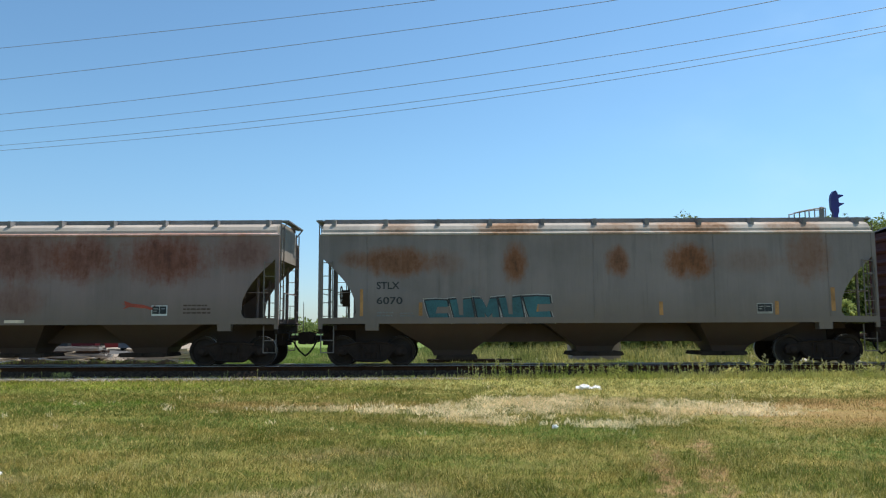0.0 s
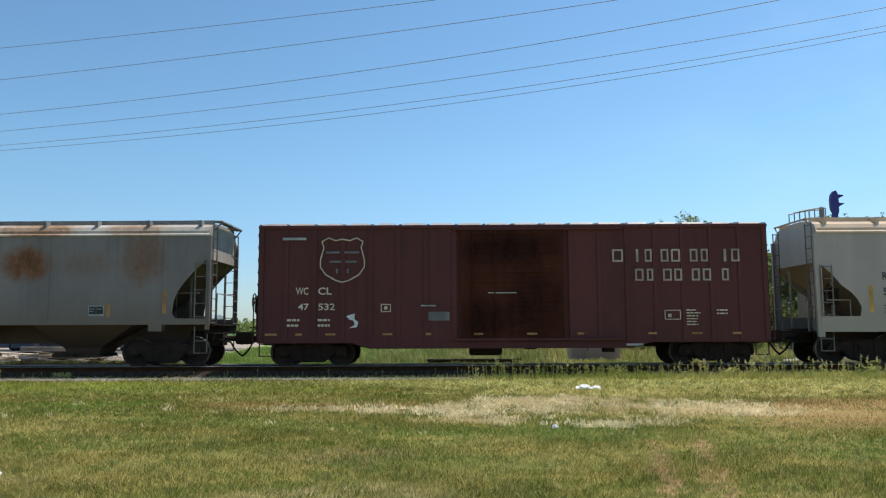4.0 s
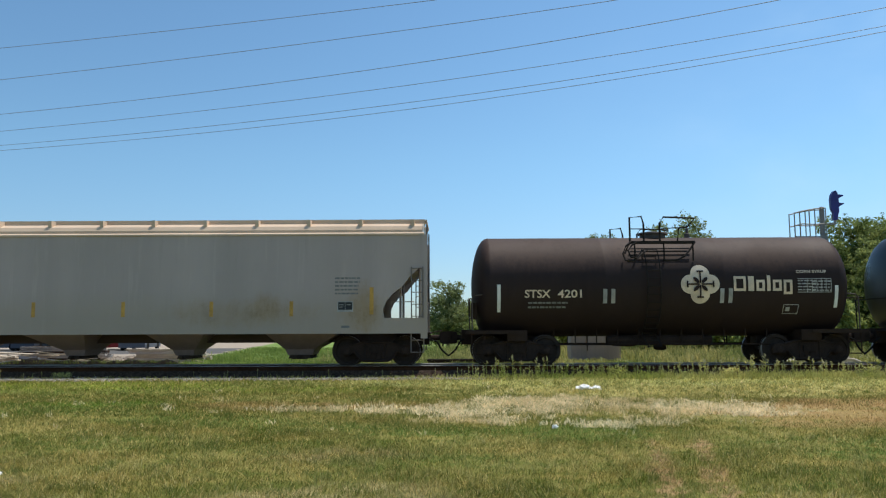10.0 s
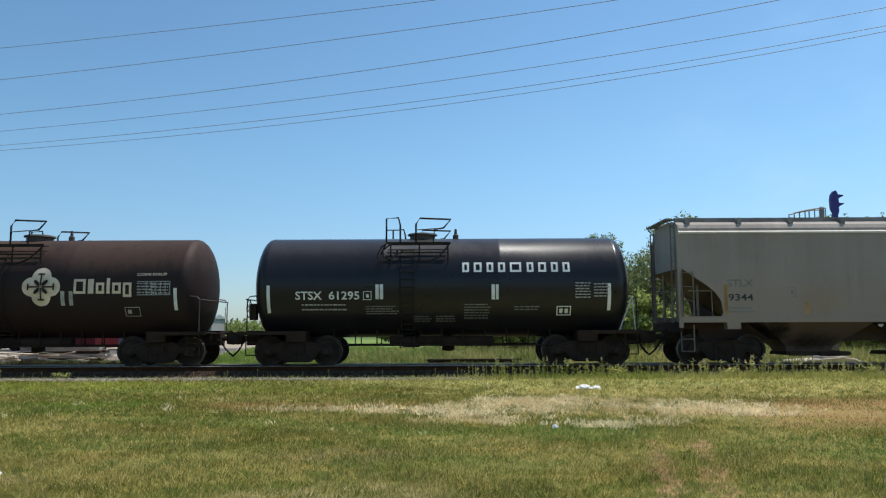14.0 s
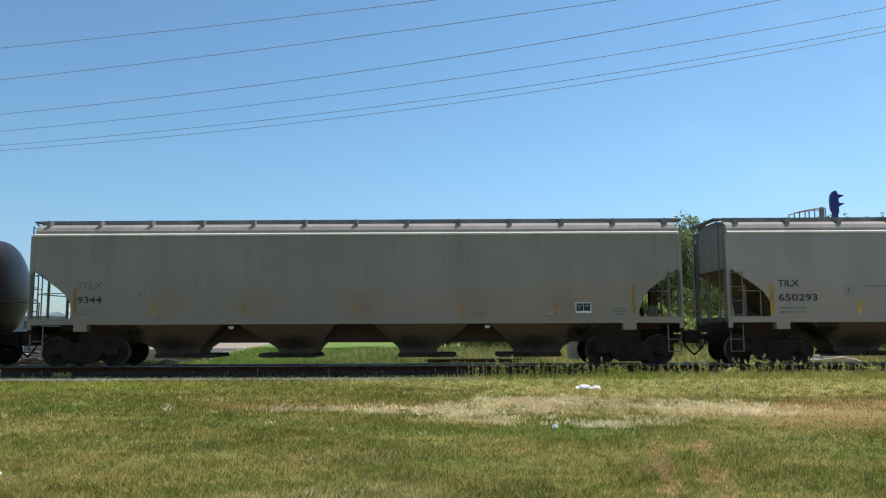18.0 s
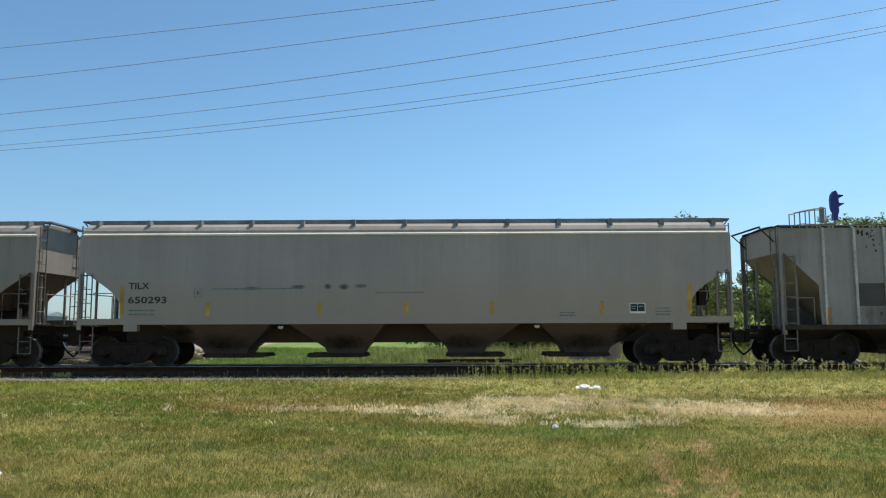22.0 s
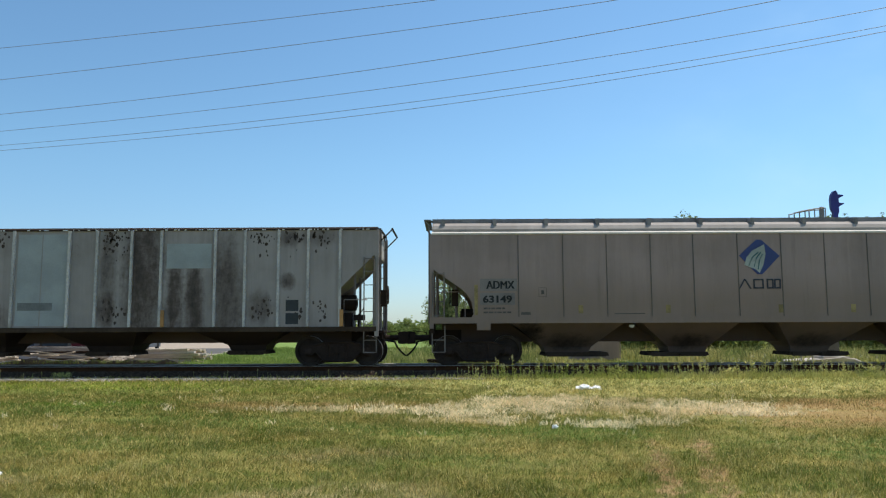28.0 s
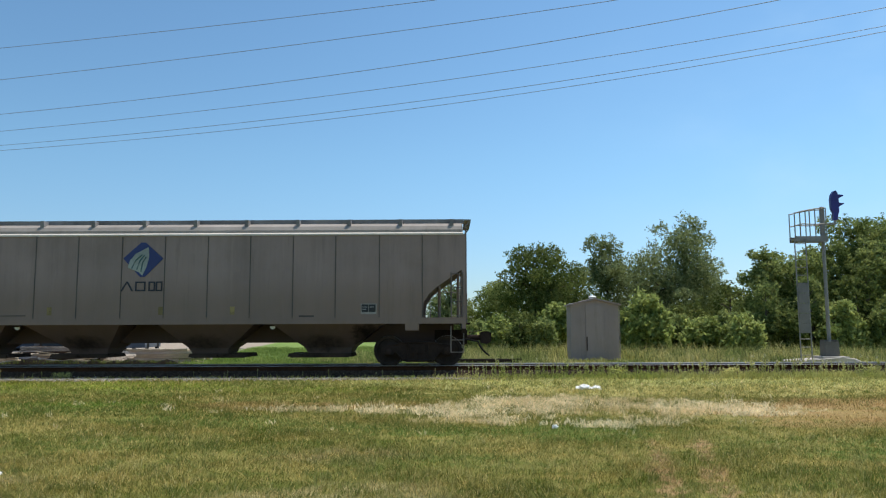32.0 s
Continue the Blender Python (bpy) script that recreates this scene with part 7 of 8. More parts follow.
def crown_mesh(name, lobes, count, size, material, seed, droop=0.0):
    """Leaves in clumps: most near the skin of each lobe (x, y, z, rx, ry, rz)."""
    rs = np.random.RandomState(seed)
    weights = np.array([l[3] * l[4] + l[3] * l[5] + l[4] * l[5] for l in lobes])
    pick = rs.choice(len(lobes), count // 9, p=weights / weights.sum())
    lo = np.array(lobes)[pick]
    d = rs.normal(size=(len(pick), 3))
    d /= np.linalg.norm(d, axis=1)[:, None]
    rad = rs.rand(len(pick)) ** 0.33
    rad = np.where(rs.rand(len(pick)) < 0.16, rad + rs.uniform(0.05, 0.4, len(pick)), rad)
    clump = lo[:, :3] + d * lo[:, 3:] * rad[:, None]
    clump = clump[clump[:, 2] > 0.12]
    c = np.repeat(clump, 9, 0) + rs.normal(size=(len(clump) * 9, 3)) * size * 0.95
    n = len(c)
    a = rs.normal(size=(n, 3))
    a[:, 2] -= droop
    a /= np.linalg.norm(a, axis=1)[:, None]
    b = np.cross(a, rs.normal(size=(n, 3)))
    b /= np.linalg.norm(b, axis=1)[:, None]
    s = size * rs.uniform(0.6, 1.35, n)[:, None]
    v = np.empty((n, 4, 3), np.float32)
    v[:, 0], v[:, 2] = c - a * s, c + a * s
    v[:, 1], v[:, 3] = c + b * s * 0.48, c - b * s * 0.48
    me = bpy.data.meshes.new(name)
    me.vertices.add(n * 4)
    me.loops.add(n * 4)
    me.polygons.add(n)
    me.vertices.foreach_set("co", v.ravel())
    me.loops.foreach_set("vertex_index", np.arange(n * 4, dtype=np.int32))
    me.polygons.foreach_set("loop_start", (np.arange(n) * 4).astype(np.int32))
    me.update(calc_edges=True)
    me.materials.append(material)
    return me


def tree(x, y, height, spread, material, label, seed, count=7000, leaf=0.11, base=0.12, slim=1.0, droop=0.0, stems=1, name="tree", top_heavy=0.0):
    rnd = random.Random(seed)
    at = root(name, pose(x, y, 0), label, "tree" if name == "tree" else "shrub", "trees behind the track" if name == "tree" else "shrubs behind the track")
    bm = bmesh.new()
    lobes = [(0, 0, height * 0.42, spread * 0.74, spread * 0.74, height * 0.32), (0, 0, height * 0.68, spread * 0.56, spread * 0.56, height * 0.25)] if stems == 1 else []
    for st in range(stems):
        ox = 0 if stems == 1 else (st - (stems - 1) / 2) * spread * 0.5
        hh = height * rnd.uniform(0.6, 1.08) if stems > 1 else height
        pts = [(ox * 0.3, 0, -0.05), (ox * 0.6 + rnd.uniform(-0.1, 0.1), 0, hh * 0.3), (ox + rnd.uniform(-0.2, 0.2), 0.1, hh * 0.62), (ox + rnd.uniform(-0.2, 0.2), 0, hh * 0.88)]
        tube(bm, pts, 0.035 * hh * 0.55 + 0.03, 7, True, 0.015)
        for k in range(9):
            f = base + (0.93 - base) * (k + rnd.random()) / 9
            z = hh * f
            prof = math.sin(min(1.0, (f - base * 0.6) / (1 - base * 0.6)) ** (0.75 + top_heavy) * 2.75) ** 0.75 if f < 0.98 else 0.2
            reach = max(0.15, prof) * spread * slim / (1 if stems == 1 else 1.5)
            for q in range(3):
                a = rnd.uniform(0, 6.28)
                rr = reach * rnd.uniform(0.3, 0.95)
                p = Vector((ox + rr * math.cos(a), rr * math.sin(a), z))
                tube(bm, [(ox, 0, z * 0.86), ((ox + p.x) / 2, p.y / 2, z * 0.94), tuple(p)], 0.028, 4, True, 0.01)
                k2 = (reach * rnd.uniform(0.24, 0.5) + 0.10) * (1.0 if stems == 1 else 0.62)
                lobes.append((p.x, p.y, p.z, k2, k2, k2 * (rnd.uniform(0.6, 0.95) if stems == 1 else rnd.uniform(0.9, 1.9))))
        lobes.append((ox, 0, hh * 0.9, spread * 0.22, spread * 0.22, hh * 0.10))
    part("trunk", bm, BARK, at)
    part("crown", crown_mesh("crown", lobes, count, leaf, material, seed, droop), material, at)
    return at


def build_trees():
    def spot_at(px, depth):
        return (px - 784) / 1335 * depth - 0.0073 * depth, depth

    def ht(py, depth):
        return 1.40 + (583 - py) / 1335 * depth

    rows = [  # middle, depth, top, half width, material, label
        (946, 50, 428, 2.75, LEAF_DARK, "dense round dark green tree", 24000, 0.10, 0.0),
        (1076, 54, 413, 2.3, LEAF_GREY, "loose open grey-green tree", 15000, 0.11, 0.6),
        (1165, 50, 440, 2.3, LEAF_GREY, "low feathery grey-green tree", 14000, 0.10, 0.5),
        (1212, 52, 370, 2.7, LEAF_GREY, "tall feathery grey-green tree", 20000, 0.10, 0.5),
        (1354, 44, 438, 1.25, LEAF_MID, "young spreading green tree", 9000, 0.12, 0.0),
        (1405, 44, 446, 2.0, LEAF_MID, "bushy mid green tree", 12000, 0.12, 0.0),
        (1532, 45, 380, 2.5, LEAF_MID, "broad bushy green tree", 20000, 0.12, 0.0),
        (1455, 45, 424, 1.7, LEAF_MID, "bushy mid green tree", 12000, 0.12, 0.0),
        (1590, 44, 374, 2.5, LEAF_MID, "broad bushy green tree", 18000, 0.12, 0.0),
        (1690, 45, 400, 2.8, LEAF_MID, "broad bushy green tree", 6000, 0.13, 0.0),
        (792, 58, 492, 1.7, LEAF_GREY, "small feathery grey-green tree", 11000, 0.10, 0.4),
        (1268, 55, 505, 1.8, LEAF_MID, "low bushy green tree", 10000, 0.12, 0.0),
        (885, 56, 490, 1.9, LEAF_MID, "low bushy green tree", 10000, 0.11, 0.0),
        (1010, 58, 455, 2.0, LEAF_DARK, "dense dark green tree", 10000, 0.11, 0.0),
    ]
    for k, (px, d, top, half, m, label, n, leaf, droop) in enumerate(rows):
        x, y = spot_at(px, d)
        tree(x, y, ht(top, d) * 0.97, half * 1.12, m, label, 40 + k, int(n * 1.6), leaf * 0.78, base=0.1, droop=droop)
    shrubs = [
        (850, 46, 545, 1.2, LEAF_MID), (880, 42, 560, 0.9, LEAF_LIGHT), (915, 41, 562, 1.0, LEAF_DARK), (955, 41, 556, 0.9, LEAF_MID), (985, 44, 540, 1.0, LEAF_LIGHT), (1118, 42, 512, 1.0, LEAF_LIGHT), (1150, 39, 520, 0.9, LEAF_LIGHT),
        (1190, 41, 528, 1.0, LEAF_MID), (1235, 40, 548, 1.0, LEAF_LIGHT), (1268, 42, 527, 1.2, LEAF_MID), (1310, 39, 545, 1.0, LEAF_LIGHT), (1345, 41, 505, 1.3, LEAF_MID), (1395, 40, 520, 1.1, LEAF_DARK), (1440, 41, 480, 1.4, LEAF_MID),
        (1490, 39, 530, 1.1, LEAF_LIGHT), (1520, 40, 470, 1.5, LEAF_DARK), (1575, 38, 510, 1.4, LEAF_MID), (1640, 39, 500, 1.6, LEAF_MID), (830, 60, 540, 1.6, LEAF_MID), (1100, 47, 540, 1.3, LEAF_DARK), (1050, 46, 525, 1.5, LEAF_DARK),
        (930, 46, 535, 1.6, LEAF_DARK), (1210, 47, 500, 1.8, LEAF_DARK), (1300, 48, 500, 1.8, LEAF_DARK), (780, 62, 555, 1.7, LEAF_MID), (730, 75, 562, 1.9, LEAF_MID), (690, 84, 566, 1.9, LEAF_MID),
    ]
    for k, (px, d, top, half, m) in enumerate(shrubs):
        x, y = spot_at(px, d)
        tree(x, y, ht(top, d) * 0.93, half, m, "leafy green shrub at the wood's edge" if m is not LEAF_LIGHT else "light green broad-leaved shrub", 80 + k, 5600, 0.085 if m is not LEAF_LIGHT else 0.125, base=0.05, stems=3 if m is LEAF_LIGHT else 2, name="shrub")


build_trees()


def build_far_woods():
    rs = np.random.RandomState(31)
    lobes = []
    for k in range(240):
        x = rs.uniform(-420, 420)
        y = 330 + rs.uniform(-30, 60)
        h = rs.uniform(2.0, 5.5) if x < 60 else rs.uniform(4, 9)
        lobes.append((x, y, h * 0.5, rs.uniform(5, 11), 5.0, h * 0.55))
    me = crown_mesh("far_woods", lobes, 60000, 0.9, LEAF_MID, 32)
    tagged(new("far_woods", me), "low hazy line of distant trees", "trees", kind="stuff")


build_far_woods()


# ---- signal, shed, wires, yard ----
SIGNAL_STEEL = plain("weathered_aluminium", (0.27, 0.245, 0.215), 0.6, 0.2, 0.25, 6)
SIGNAL_DARK = plain("dark_signal_paint", (0.018, 0.014, 0.17), 0.4, vary=0.3)
CONCRETE = plain("concrete", (0.46, 0.40, 0.335), 0.9, vary=0.25, scale=5, relief=0.4)


def build_signal():
    m = root("railway_signal", pose(14.90, 29.9, 0), "aluminium railway signal mast with caged platform and dark head", "railway signal")
    bm = bmesh.new()
    prism(bm, [(-1.78, -0.1), (1.02, -0.1), (0.9, 0.10), (0.58, 0.24), (0.1, 0.27), (-0.7, 0.2), (-1.6, 0.15)], -0.75, 0.6)
    bmesh.ops.bevel(bm, geom=bm.edges[:], offset=0.04, segments=1, affect="EDGES")
    box(bm, -0.5, 0.5, -0.5, 0.5, 0.2, 0.30)
    part("foundation", bm, CONCRETE, m, "pale concrete footing")
    bm = bmesh.new()
    box(bm, -0.27, 0.27, -0.22, 0.22, 0.28, 0.86)
    for s in (-1, 1):
        box(bm, s * 0.2 - 0.03, s * 0.2 + 0.03, -0.26, 0.26, 0.86, 0.93)
    part("junction_box", bm, plain("grey_box_paint", (0.13, 0.115, 0.095), 0.6), m)
    bm = bmesh.new()
    tube(bm, [(0, 0, 0.86), (-0.02, 0, 6.2)], 0.07, 10, True, 0.06)
    part("mast", bm, SIGNAL_STEEL, m, smooth=True)
    bm = bmesh.new()
    for k in range(7):
        box(bm, -1.22 + k * 0.18, -1.07 + k * 0.18, -0.22, 0.22, 4.86, 4.92)
    box(bm, -1.23, 0.05, -0.25, -0.21, 4.78, 5.0)
    box(bm, -1.23, 0.05, 0.21, 0.25, 4.78, 5.0)
    part("platform", bm, SIGNAL_STEEL, m)
    for y in (-0.23, 0.23):
        for x in (-1.21, -1.0, -0.78, -0.4, 0.03):
            bm = bmesh.new()
            tube(bm, [(x, y, 4.9), (x, y, 5.94 + 0.14 * (x + 1.28))], 0.024, 5)
            part("guard_post", bm, SIGNAL_STEEL, m)
        for za, zb in ((5.92, 6.12), (5.42, 5.5)):
            bm = bmesh.new()
            tube(bm, [(-1.21, y, za), (-0.9, y, za + 0.10 * (zb - za) + 0.06), (-0.4, y, zb - 0.03), (0.03, y, zb)], 0.024, 5)
            part("guard_rail", bm, SIGNAL_STEEL, m)
    bm = bmesh.new()
    box(bm, -0.07, 0.06, -0.09, 0.09, 5.0, 6.18)
    part("mast_cap", bm, SIGNAL_STEEL, m)
    bm = bmesh.new()
    for d in (-0.215, 0.215):
        tube(bm, [(-1.05 + d, -0.3, 0.14), (-1.07 + d, -0.3, 4.9)], 0.026, 5)
    for k in range(15):
        z = 0.35 + k * 0.31
        tube(bm, [(-1.275, -0.3, z), (-0.845, -0.3, z)], 0.013, 5)
    part("ladder", bm, SIGNAL_STEEL, m)
    guard = plain("guard_plate", (0.19, 0.165, 0.14), 0.6)
    for k in range(5):
        bm = bmesh.new()
        z0 = 1.20 + k * 0.39
        box(bm, -1.26, -0.86, -0.345, -0.325, z0, z0 + 0.375)
        part("climb_guard", bm, guard, m)
    bm = bmesh.new()
    tube(bm, [(0.02, 0, 5.50), (0.50, 0, 5.52)], 0.045, 6)
    tube(bm, [(0.50, 0, 5.48), (0.50, 0, 5.85)], 0.05, 6)
    part("bracket", bm, SIGNAL_STEEL, m)
    bm = bmesh.new()
    prism(bm, [(0.44, 5.66), (0.58, 5.66), (0.62, 5.9), (0.66, 6.0), (0.66, 6.62), (0.62, 6.78), (0.56, 6.85), (0.48, 6.83), (0.38, 6.68), (0.34, 6.5), (0.36, 6.1), (0.43, 5.95)], -0.08, 0.08)
    head = part("signal_head", bm, SIGNAL_DARK, m, "dark signal head")
    for z in (6.6, 6.27):
        bm = bmesh.new()
        prism(bm, [(0.64, z + 0.1), (0.86, z + 0.07), (0.88, z + 0.04), (0.64, z - 0.08)], -0.06, 0.06)
        part("hood", bm, SIGNAL_DARK, head)


build_signal()


def build_shed():
    wall = paint("corrugated_grey_shed_paint", (0.385, 0.385, 0.345), grimy=0.35, rust=0.1)
    s = root("equipment_shed", pose(6.40, 33.9, 0.05), "small grey metal equipment shed with a low gable roof", "shed")
    w, h, d = 1.03, 2.38, 0.7
    bm = bmesh.new()
    v = [(-w, 0), (w, 0), (w, h), (0, h + 0.24), (-w, h)]
    prism(bm, v, -d, d)
    part("wall", bm, wall, s)
    for x0, x1, name in ((-0.42, 0.36, "door"),):
        bm = bmesh.new()
        box(bm, x0, x1, -d - 0.035, -d - 0.002, 0.06, h - 0.02)
        door = part(name, bm, wall, s)
        bm = bmesh.new()
        box(bm, x0 + 0.02, x0 + 0.06, -d - 0.06, -d - 0.03, 0.4, 1.0)
        part("handle", bm, UNDER, door)
    for x in (-1.06, -0.86, -0.62, 0.44, 0.64, 0.86, 1.06):
        bm = bmesh.new()
        box(bm, x - 0.015, x + 0.015, -d - 0.007, -d, 0.04, h - 0.05)
        part("wall_rib", bm, wall, s)
    for e in (-1, 1):
        bm = bmesh.new()
        prism(bm, [(0, h + 0.25), (e * (w + 0.1), h - 0.02), (e * (w + 0.1), h + 0.04), (0, h + 0.31)], -d - 0.12, d + 0.12)
        part("roof_sheet", bm, wall, s)
    bm = bmesh.new()
    lathe(bm, [(h + 0.1, 0.13), (h + 0.3, 0.13), (h + 0.36, 0.19), (h + 0.42, 0.08), (h + 0.43, 0.02)], 14, "z", (-0.06, -0.5, 0))
    part("roof_vent", bm, plain("white_vent_paint", (0.8, 0.8, 0.78), 0.5, vary=0.08), s, "white roof vent", True)


build_shed()


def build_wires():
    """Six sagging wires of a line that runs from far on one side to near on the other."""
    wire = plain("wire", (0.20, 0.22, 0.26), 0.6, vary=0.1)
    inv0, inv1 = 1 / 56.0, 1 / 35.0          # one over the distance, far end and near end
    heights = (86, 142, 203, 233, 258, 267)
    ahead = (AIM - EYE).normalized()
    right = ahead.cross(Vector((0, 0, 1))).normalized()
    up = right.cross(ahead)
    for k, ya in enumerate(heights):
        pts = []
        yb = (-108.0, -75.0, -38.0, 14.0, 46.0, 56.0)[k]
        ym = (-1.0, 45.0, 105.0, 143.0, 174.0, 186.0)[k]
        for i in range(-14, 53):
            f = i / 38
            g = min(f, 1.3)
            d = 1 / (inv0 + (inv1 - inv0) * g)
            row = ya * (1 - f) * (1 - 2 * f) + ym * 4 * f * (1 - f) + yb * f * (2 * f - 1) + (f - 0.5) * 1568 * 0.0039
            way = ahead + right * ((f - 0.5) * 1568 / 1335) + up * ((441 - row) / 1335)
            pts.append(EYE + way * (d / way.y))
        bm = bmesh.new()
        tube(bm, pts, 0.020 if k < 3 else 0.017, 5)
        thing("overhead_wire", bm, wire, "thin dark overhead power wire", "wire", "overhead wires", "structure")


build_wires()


def build_litter():
    white = plain("white_plastic", (0.88, 0.84, 0.79), 0.45, vary=0.08)
    rnd = random.Random(21)

    def crumple(name, x, y, rx, ry, h, label, n=14):
        bm = bmesh.new()
        bmesh.ops.create_icosphere(bm, subdivisions=3, radius=1)
        for v in bm.verts:
            k = 0.75 + 0.55 * noise.noise(v.co * 2.1 + Vector((x, y, 0))) + 0.18 * noise.noise(v.co * 6)
            v.co = Vector((v.co.x * rx * k, v.co.y * ry * k, max(-0.02, v.co.z * h * k)))
        thing(name, bm, white, label, "litter", "litter on the lawn", at=pose(x, y, 0.03), smooth=True)

    crumple("plastic_bag", 3.10, 17.7, 0.23, 0.13, 0.11, "crumpled white plastic bag lying on the grass")
    crumple("plastic_bag", 3.37, 17.62, 0.16, 0.11, 0.08, "crumpled white plastic bag lying on the grass")
    crumple("paper_scrap", 1.48, 10.8, 0.055, 0.04, 0.045, "small scrap of white paper on the grass")
    crumple("paper_scrap", -4.35, 7.45, 0.03, 0.02, 0.02, "small scrap of white paper on the grass")


build_litter()


def build_yard():
    wood = plain("weathered_boards", (0.46, 0.37, 0.26), 0.9, vary=0.3, scale=5, relief=0.4)
    tarp = plain("black_tarp", (0.03, 0.03, 0.032), 0.5, vary=0.4)
    rnd = random.Random(33)
    heap = root("debris_heap", pose(-17.6, 31.5, 0), "heap of pale boards and a dark tarpaulin", "debris")
    for k in range(16):
        bm = bmesh.new()
        box(bm, -rnd.uniform(0.6, 1.3), rnd.uniform(0.6, 1.3), -0.1, 0.1, -0.02, 0.02)
        p = part("board", bm, wood, heap)
        p.matrix_basis = pose(rnd.uniform(-1.6, 1.4), rnd.uniform(-0.5, 0.6), 0.06 + 0.025 * k, rnd.uniform(-10, 10), rnd.uniform(-12, 12), rnd.uniform(-25, 25))
    for k in range(14):
        bm = bmesh.new()
        box(bm, -rnd.uniform(0.3, 0.9), rnd.uniform(0.3, 0.9), -0.07, 0.07, -0.02, 0.02)
        p = part("board", bm, wood if k % 3 else GALV, heap)
        p.matrix_basis = pose(rnd.uniform(-1.0, 3.2), rnd.uniform(-0.9, 0.9), 0.05 + 0.012 * k, rnd.uniform(-10, 10), rnd.uniform(-9, 9), rnd.uniform(-60, 60))
    grey = plain("silvered_boards", (0.30, 0.265, 0.225), 0.9, vary=0.35, scale=4, relief=0.4)
    for sx, sy, half, layers, kinds, text in ((-12.3, 33.2, 1.6, 6, (wood, CONCRETE, wood), "low stack of long pale boards on the gravel"),
                                              (-17.2, 34.0, 1.9, 7, (grey, TIE, grey), "low stack of long grey boards on the gravel")):
        stack = root("timber_stack", pose(sx, sy, 0), text, "timber", "stacks of boards")
        for k in range(layers * 4):
            bm = bmesh.new()
            reach = half * rnd.uniform(0.7, 1.0)
            box(bm, -reach, reach, -0.13, 0.13, -0.042, 0.042)
            p = part("timber", bm, kinds[(k // 4 + k % 2) % 3], stack)
            p.matrix_basis = pose(rnd.uniform(-0.3, 0.3), -0.45 + 0.3 * (k % 4), 0.045 + 0.1 * (k // 4), 0, rnd.uniform(-1.5, 1.5), rnd.uniform(-3, 3))
    bm = bmesh.new()
    bmesh.ops.create_icosphere(bm, subdivisions=3, radius=1)
    for v in bm.verts:
        k = 0.8 + 0.5 * noise.noise(v.co * 1.7)
        v.co = Vector((v.co.x * 0.9 * k, v.co.y * 0.5 * k, max(-0.05, v.co.z * 0.42 * k)))
    part("tarpaulin", bm, tarp, heap, smooth=True)
    # low pile of spare rails beyond the track
    pile = root("rail_pile", pose(0.9, 28.0, 0), "low pile of old rails and sleepers in the grass", "rail pile")
    for k in range(6):
        bm = bmesh.new()
        z, y = 0.06 + 0.13 * (k // 3), -0.4 + 0.3 * (k % 3)
        box(bm, -1.5 - 0.2 * (k % 2), 1.3 + 0.25 * (k % 3), y, y + 0.13, z, z + 0.12)
        part("spare_rail" if k > 2 else "spare_sleeper", bm, UNDER, pile)
    for x in (-1.2, 1.0):
        bm = bmesh.new()
        box(bm, x - 0.1, x + 0.1, -0.6, 0.7, -0.02, 0.06)
        part("bearer", bm, UNDER, pile)

    def vehicle(x, y, colour, name, label, long=4.6, tall=1.45, van=False, turn=0.0):
        m = plain(name + "_paint_" + str(len(bpy.data.materials)), colour, 0.6, 0.0, 0.15, 3, 0.02, 0.15)
        v = root(name, pose(x, y, 0, 0, 0, turn), label, "car", "parked vehicles")
        h = long / 2
        if van:
            body = [(-h, 0.35), (h, 0.35), (h, 0.95), (h - 0.25, 1.1), (h - 0.95, tall), (-h, tall)]
            glass = [(h - 0.45, 1.12), (h - 0.95, tall - 0.12), (h - 1.8, tall - 0.12), (h - 1.8, 1.12)]
        else:
            body = [(-h, 0.2), (h, 0.2), (h, 0.75), (h - 0.2, 0.88), (h - 1.2, 0.98), (h - 1.85, tall), (-h + 1.1, tall), (-h + 0.4, 1.0), (-h, 0.9)]
            glass = [(h - 1.38, 1.0), (h - 1.92, tall - 0.08), (-h + 1.15, tall - 0.08), (-h + 0.65, 1.02)]
        bm = bmesh.new()
        prism(bm, body, -0.88, 0.88)
        part("body", bm, m, v)
        bm = bmesh.new()
        prism(bm, glass, -0.89, 0.89)
        part("window", bm, plain("car_glass", (0.03, 0.035, 0.04), 0.35, vary=0.1) if "car_glass" not in bpy.data.materials else bpy.data.materials["car_glass"], v, "dark glass")
        for sx in (-1, 1):
            for sy in (-1, 1):
                bm = bmesh.new()
                lathe(bm, [(-0.08, 0.1), (-0.08, 0.3), (0.08, 0.3), (0.08, 0.1)], 16, "y", (sx * (h - 0.85), sy * 0.82, 0.3))
                part("wheel", bm, RUBBER, v)

    vehicle(-24.9, 54.5, (0.11, 0.015, 0.018), "parked_car", "red saloon car parked beyond the yard", turn=82)
    vehicle(-22.3, 54.8, (0.13, 0.13, 0.14), "parked_car", "grey saloon car parked beyond the yard", turn=98)
    vehicle(-29.6, 55.2, (0.07, 0.08, 0.10), "parked_car", "dark blue saloon car parked beyond the yard", turn=85)
    vehicle(-27.3, 54.6, (0.05, 0.055, 0.06), "parked_car", "dark saloon car parked beyond the yard", turn=92)
    vehicle(-32.6, 55.0, (0.10, 0.11, 0.13), "parked_car", "dark saloon car parked beyond the yard")
    # far buildings, low on the horizon
    wall = plain("pale_far_wall", (0.30, 0.27, 0.25), 0.8, vary=0.12, scale=0.3)
    dark = plain("far_window", (0.08, 0.09, 0.10), 0.3, vary=0.1)
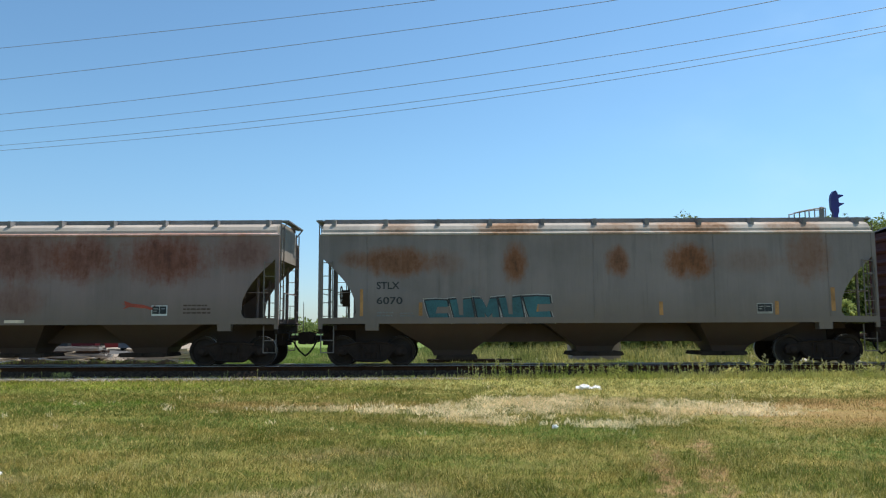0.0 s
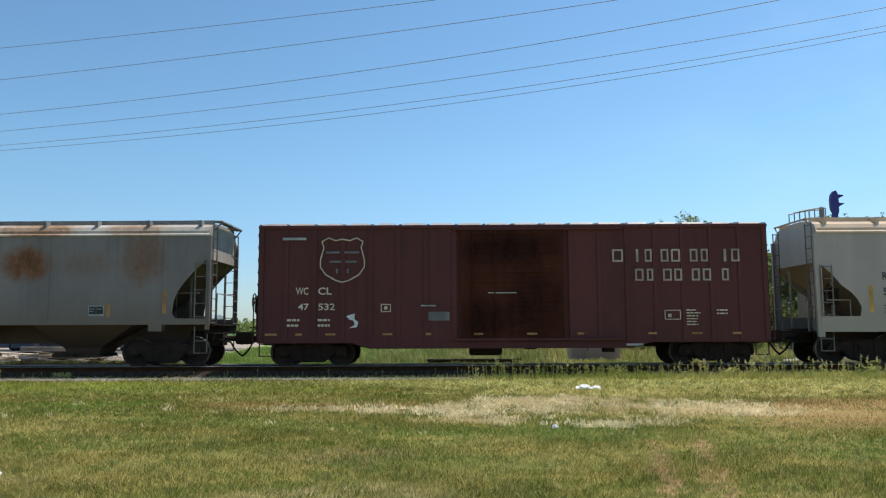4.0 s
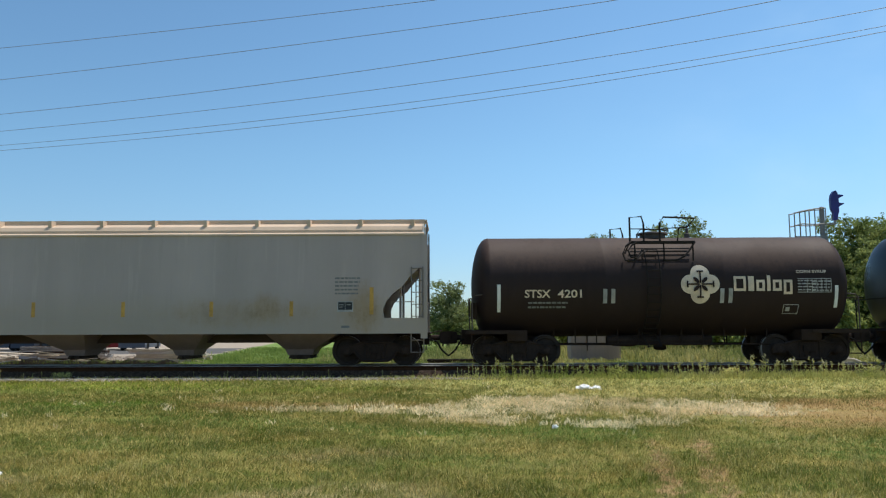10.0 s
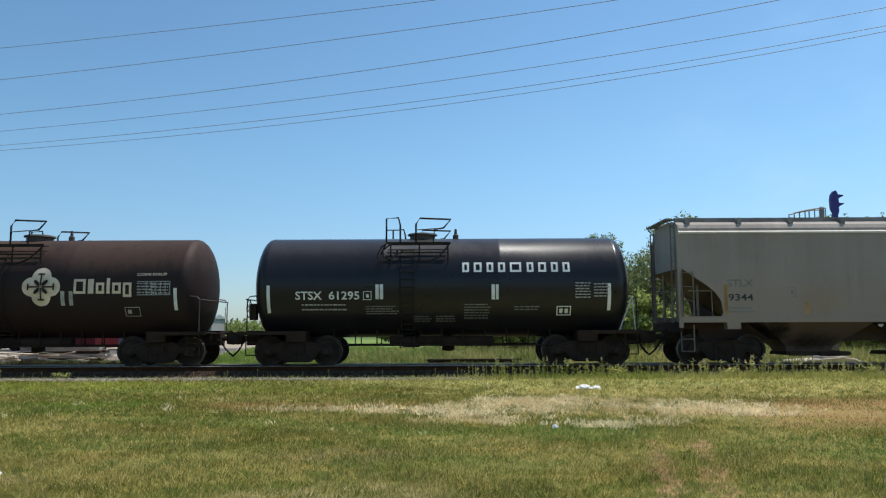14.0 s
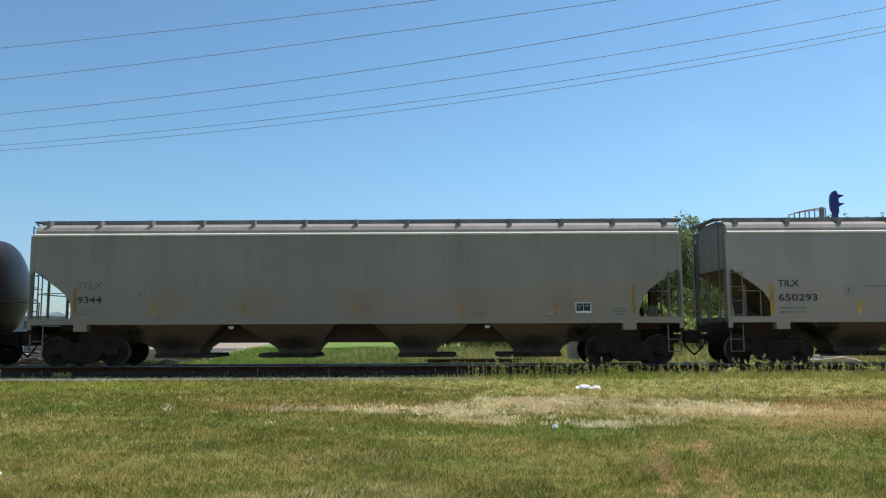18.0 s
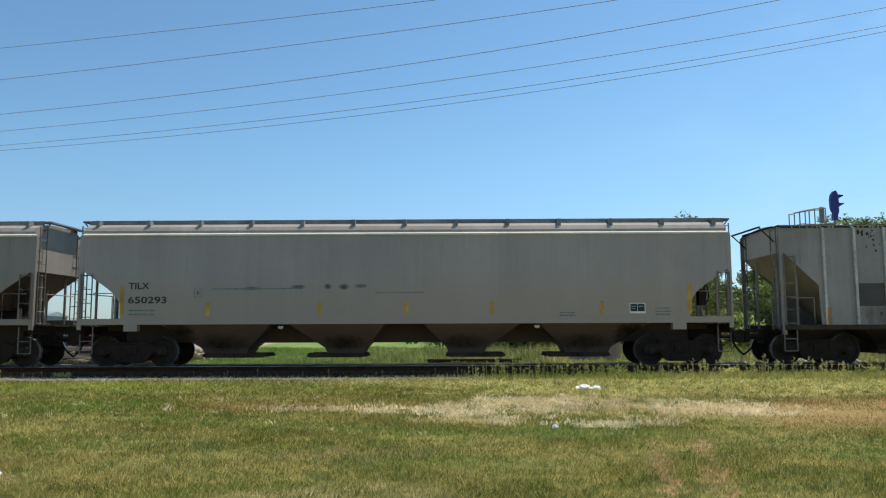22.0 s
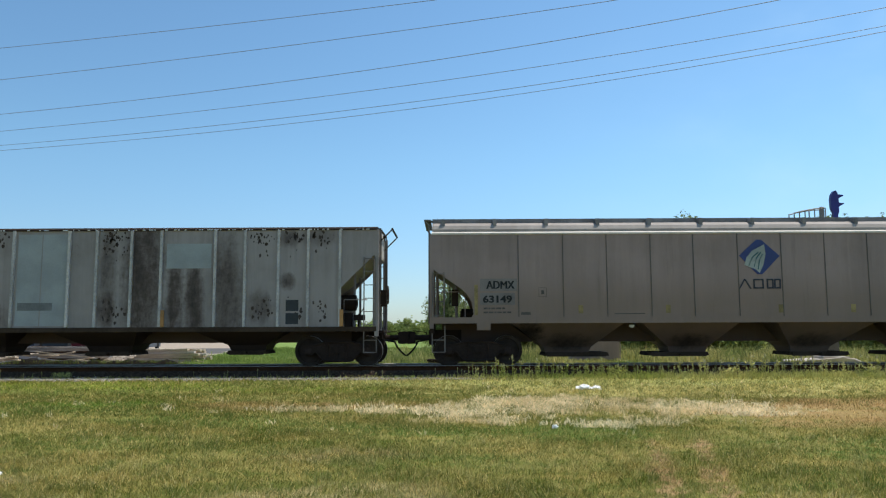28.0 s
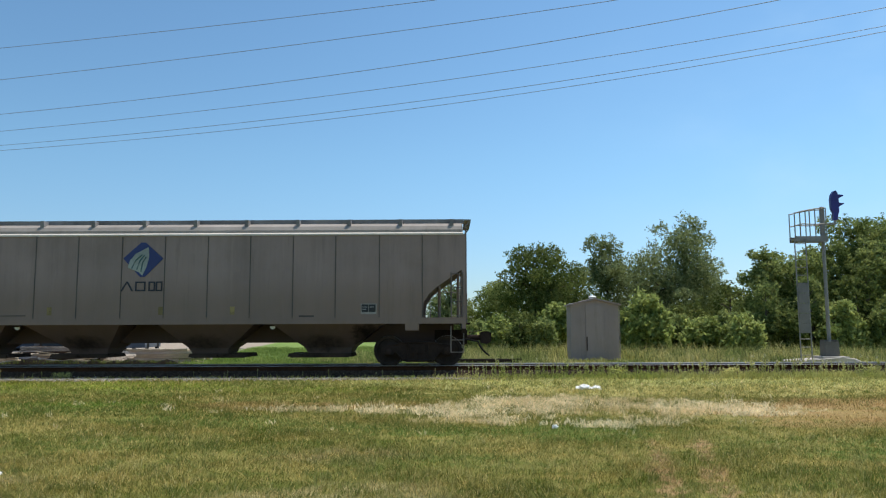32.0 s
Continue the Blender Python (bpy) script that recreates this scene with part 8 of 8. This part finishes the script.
    for x, y, w, h, d in ((-75.0, 210.0, 22.0, 4.5, 12.0), (-60.5, 265.0, 3.2, 4.4, 3.0), (-112.0, 190.0, 26.0, 5.0, 12.0)):
        b = root("far_building", pose(x, y, 0), "low pale industrial building far off", "building", "far buildings")
        bm = bmesh.new()
        box(bm, -w / 2, w / 2, -d / 2, d / 2, 0, h)
        part("wall", bm, wall, b)
        bm = bmesh.new()
        sweep(bm, [(-d / 2 - 0.4, h), (0, h + 1.2), (d / 2 + 0.4, h)], -w / 2 - 0.4, w / 2 + 0.4)
        part("roof", bm, GALV, b)
        for k in range(int(w / 4)):
            bm = bmesh.new()
            x0 = -w / 2 + 1.5 + k * 4
            box(bm, x0, x0 + 1.6, -d / 2 - 0.08, -d / 2 + 0.02, h * 0.4, h * 0.75)
            part("window", bm, dark, b)
    for x, y, h in ((-48.0, 250.0, 10.5), (-52.5, 250.0, 9.0), (-71.0, 240.0, 8.5)):
        bm = bmesh.new()
        tube(bm, [(0, 0, -0.2), (0, 0, h)], 0.16, 6, True, 0.1)
        thing("utility_pole", bm, BARK, "distant wooden utility pole", "pole", "distant poles", at=pose(x, y, 0))


build_yard()

# paint marks stand a hand's width off the middle on some cars
DECALS = ("lettering", "reflector", "stencil", "faded_print", "small_print", "small_plate", "emblem", "repainted", "painted_out", "white_stripe", "name_block", "data_panel", "framed_mark", "side_seam", "paint_chips", "side_post")
for key, dx in (("F", -0.17), ("H", 0.04), ("I", 0.08), ("J", -0.09)):
    for child in CARS[key].children:
        if child.name.startswith(DECALS):
            child.location.x += dx

# ---- the train's run ----
STEP = 0.5
RUN = [0.00, 2.52, 5.03, 7.51, 10.00, 12.49, 15.00, 17.48, 19.97, 22.46, 24.96, 27.45, 29.94, 32.43, 34.96, 37.46, 39.96, 42.47, 44.97, 47.44, 49.91, 52.39, 54.86, 57.33, 59.81, 62.27, 64.73, 67.18, 69.64, 72.10, 74.53, 76.96, 79.40, 81.84, 84.30, 86.74, 89.13, 91.55, 93.99, 96.42, 98.86, 101.29, 103.73, 106.14, 108.58, 111.07, 113.37, 115.66, 117.89, 120.23, 122.58, 124.96, 127.32, 129.67, 132.01, 134.33, 136.66, 139.00, 141.34, 143.65, 145.96, 148.27, 150.59, 152.88, 155.18]


def run_at(t):
    i = min(int(t / STEP), len(RUN) - 2)
    f = t / STEP - i
    return RUN[i] * (1 - f) + RUN[i + 1] * f


def motions():
    for key, car in CARS.items():
        walk(car, [(i * STEP, pose(CENTRE[key] - s, TRACK, RAIL)) for i, s in enumerate(RUN)])
    ticks = [round(i * 4 / FPS, 4) for i in range(int(32 * FPS / 4) + 1)]
    for ws, x, r in WHEELSETS:
        walk(ws, [(t, pose(x, 0, r) @ Matrix.Rotation(-run_at(t) / r, 4, "Y")) for t in ticks])


motions()
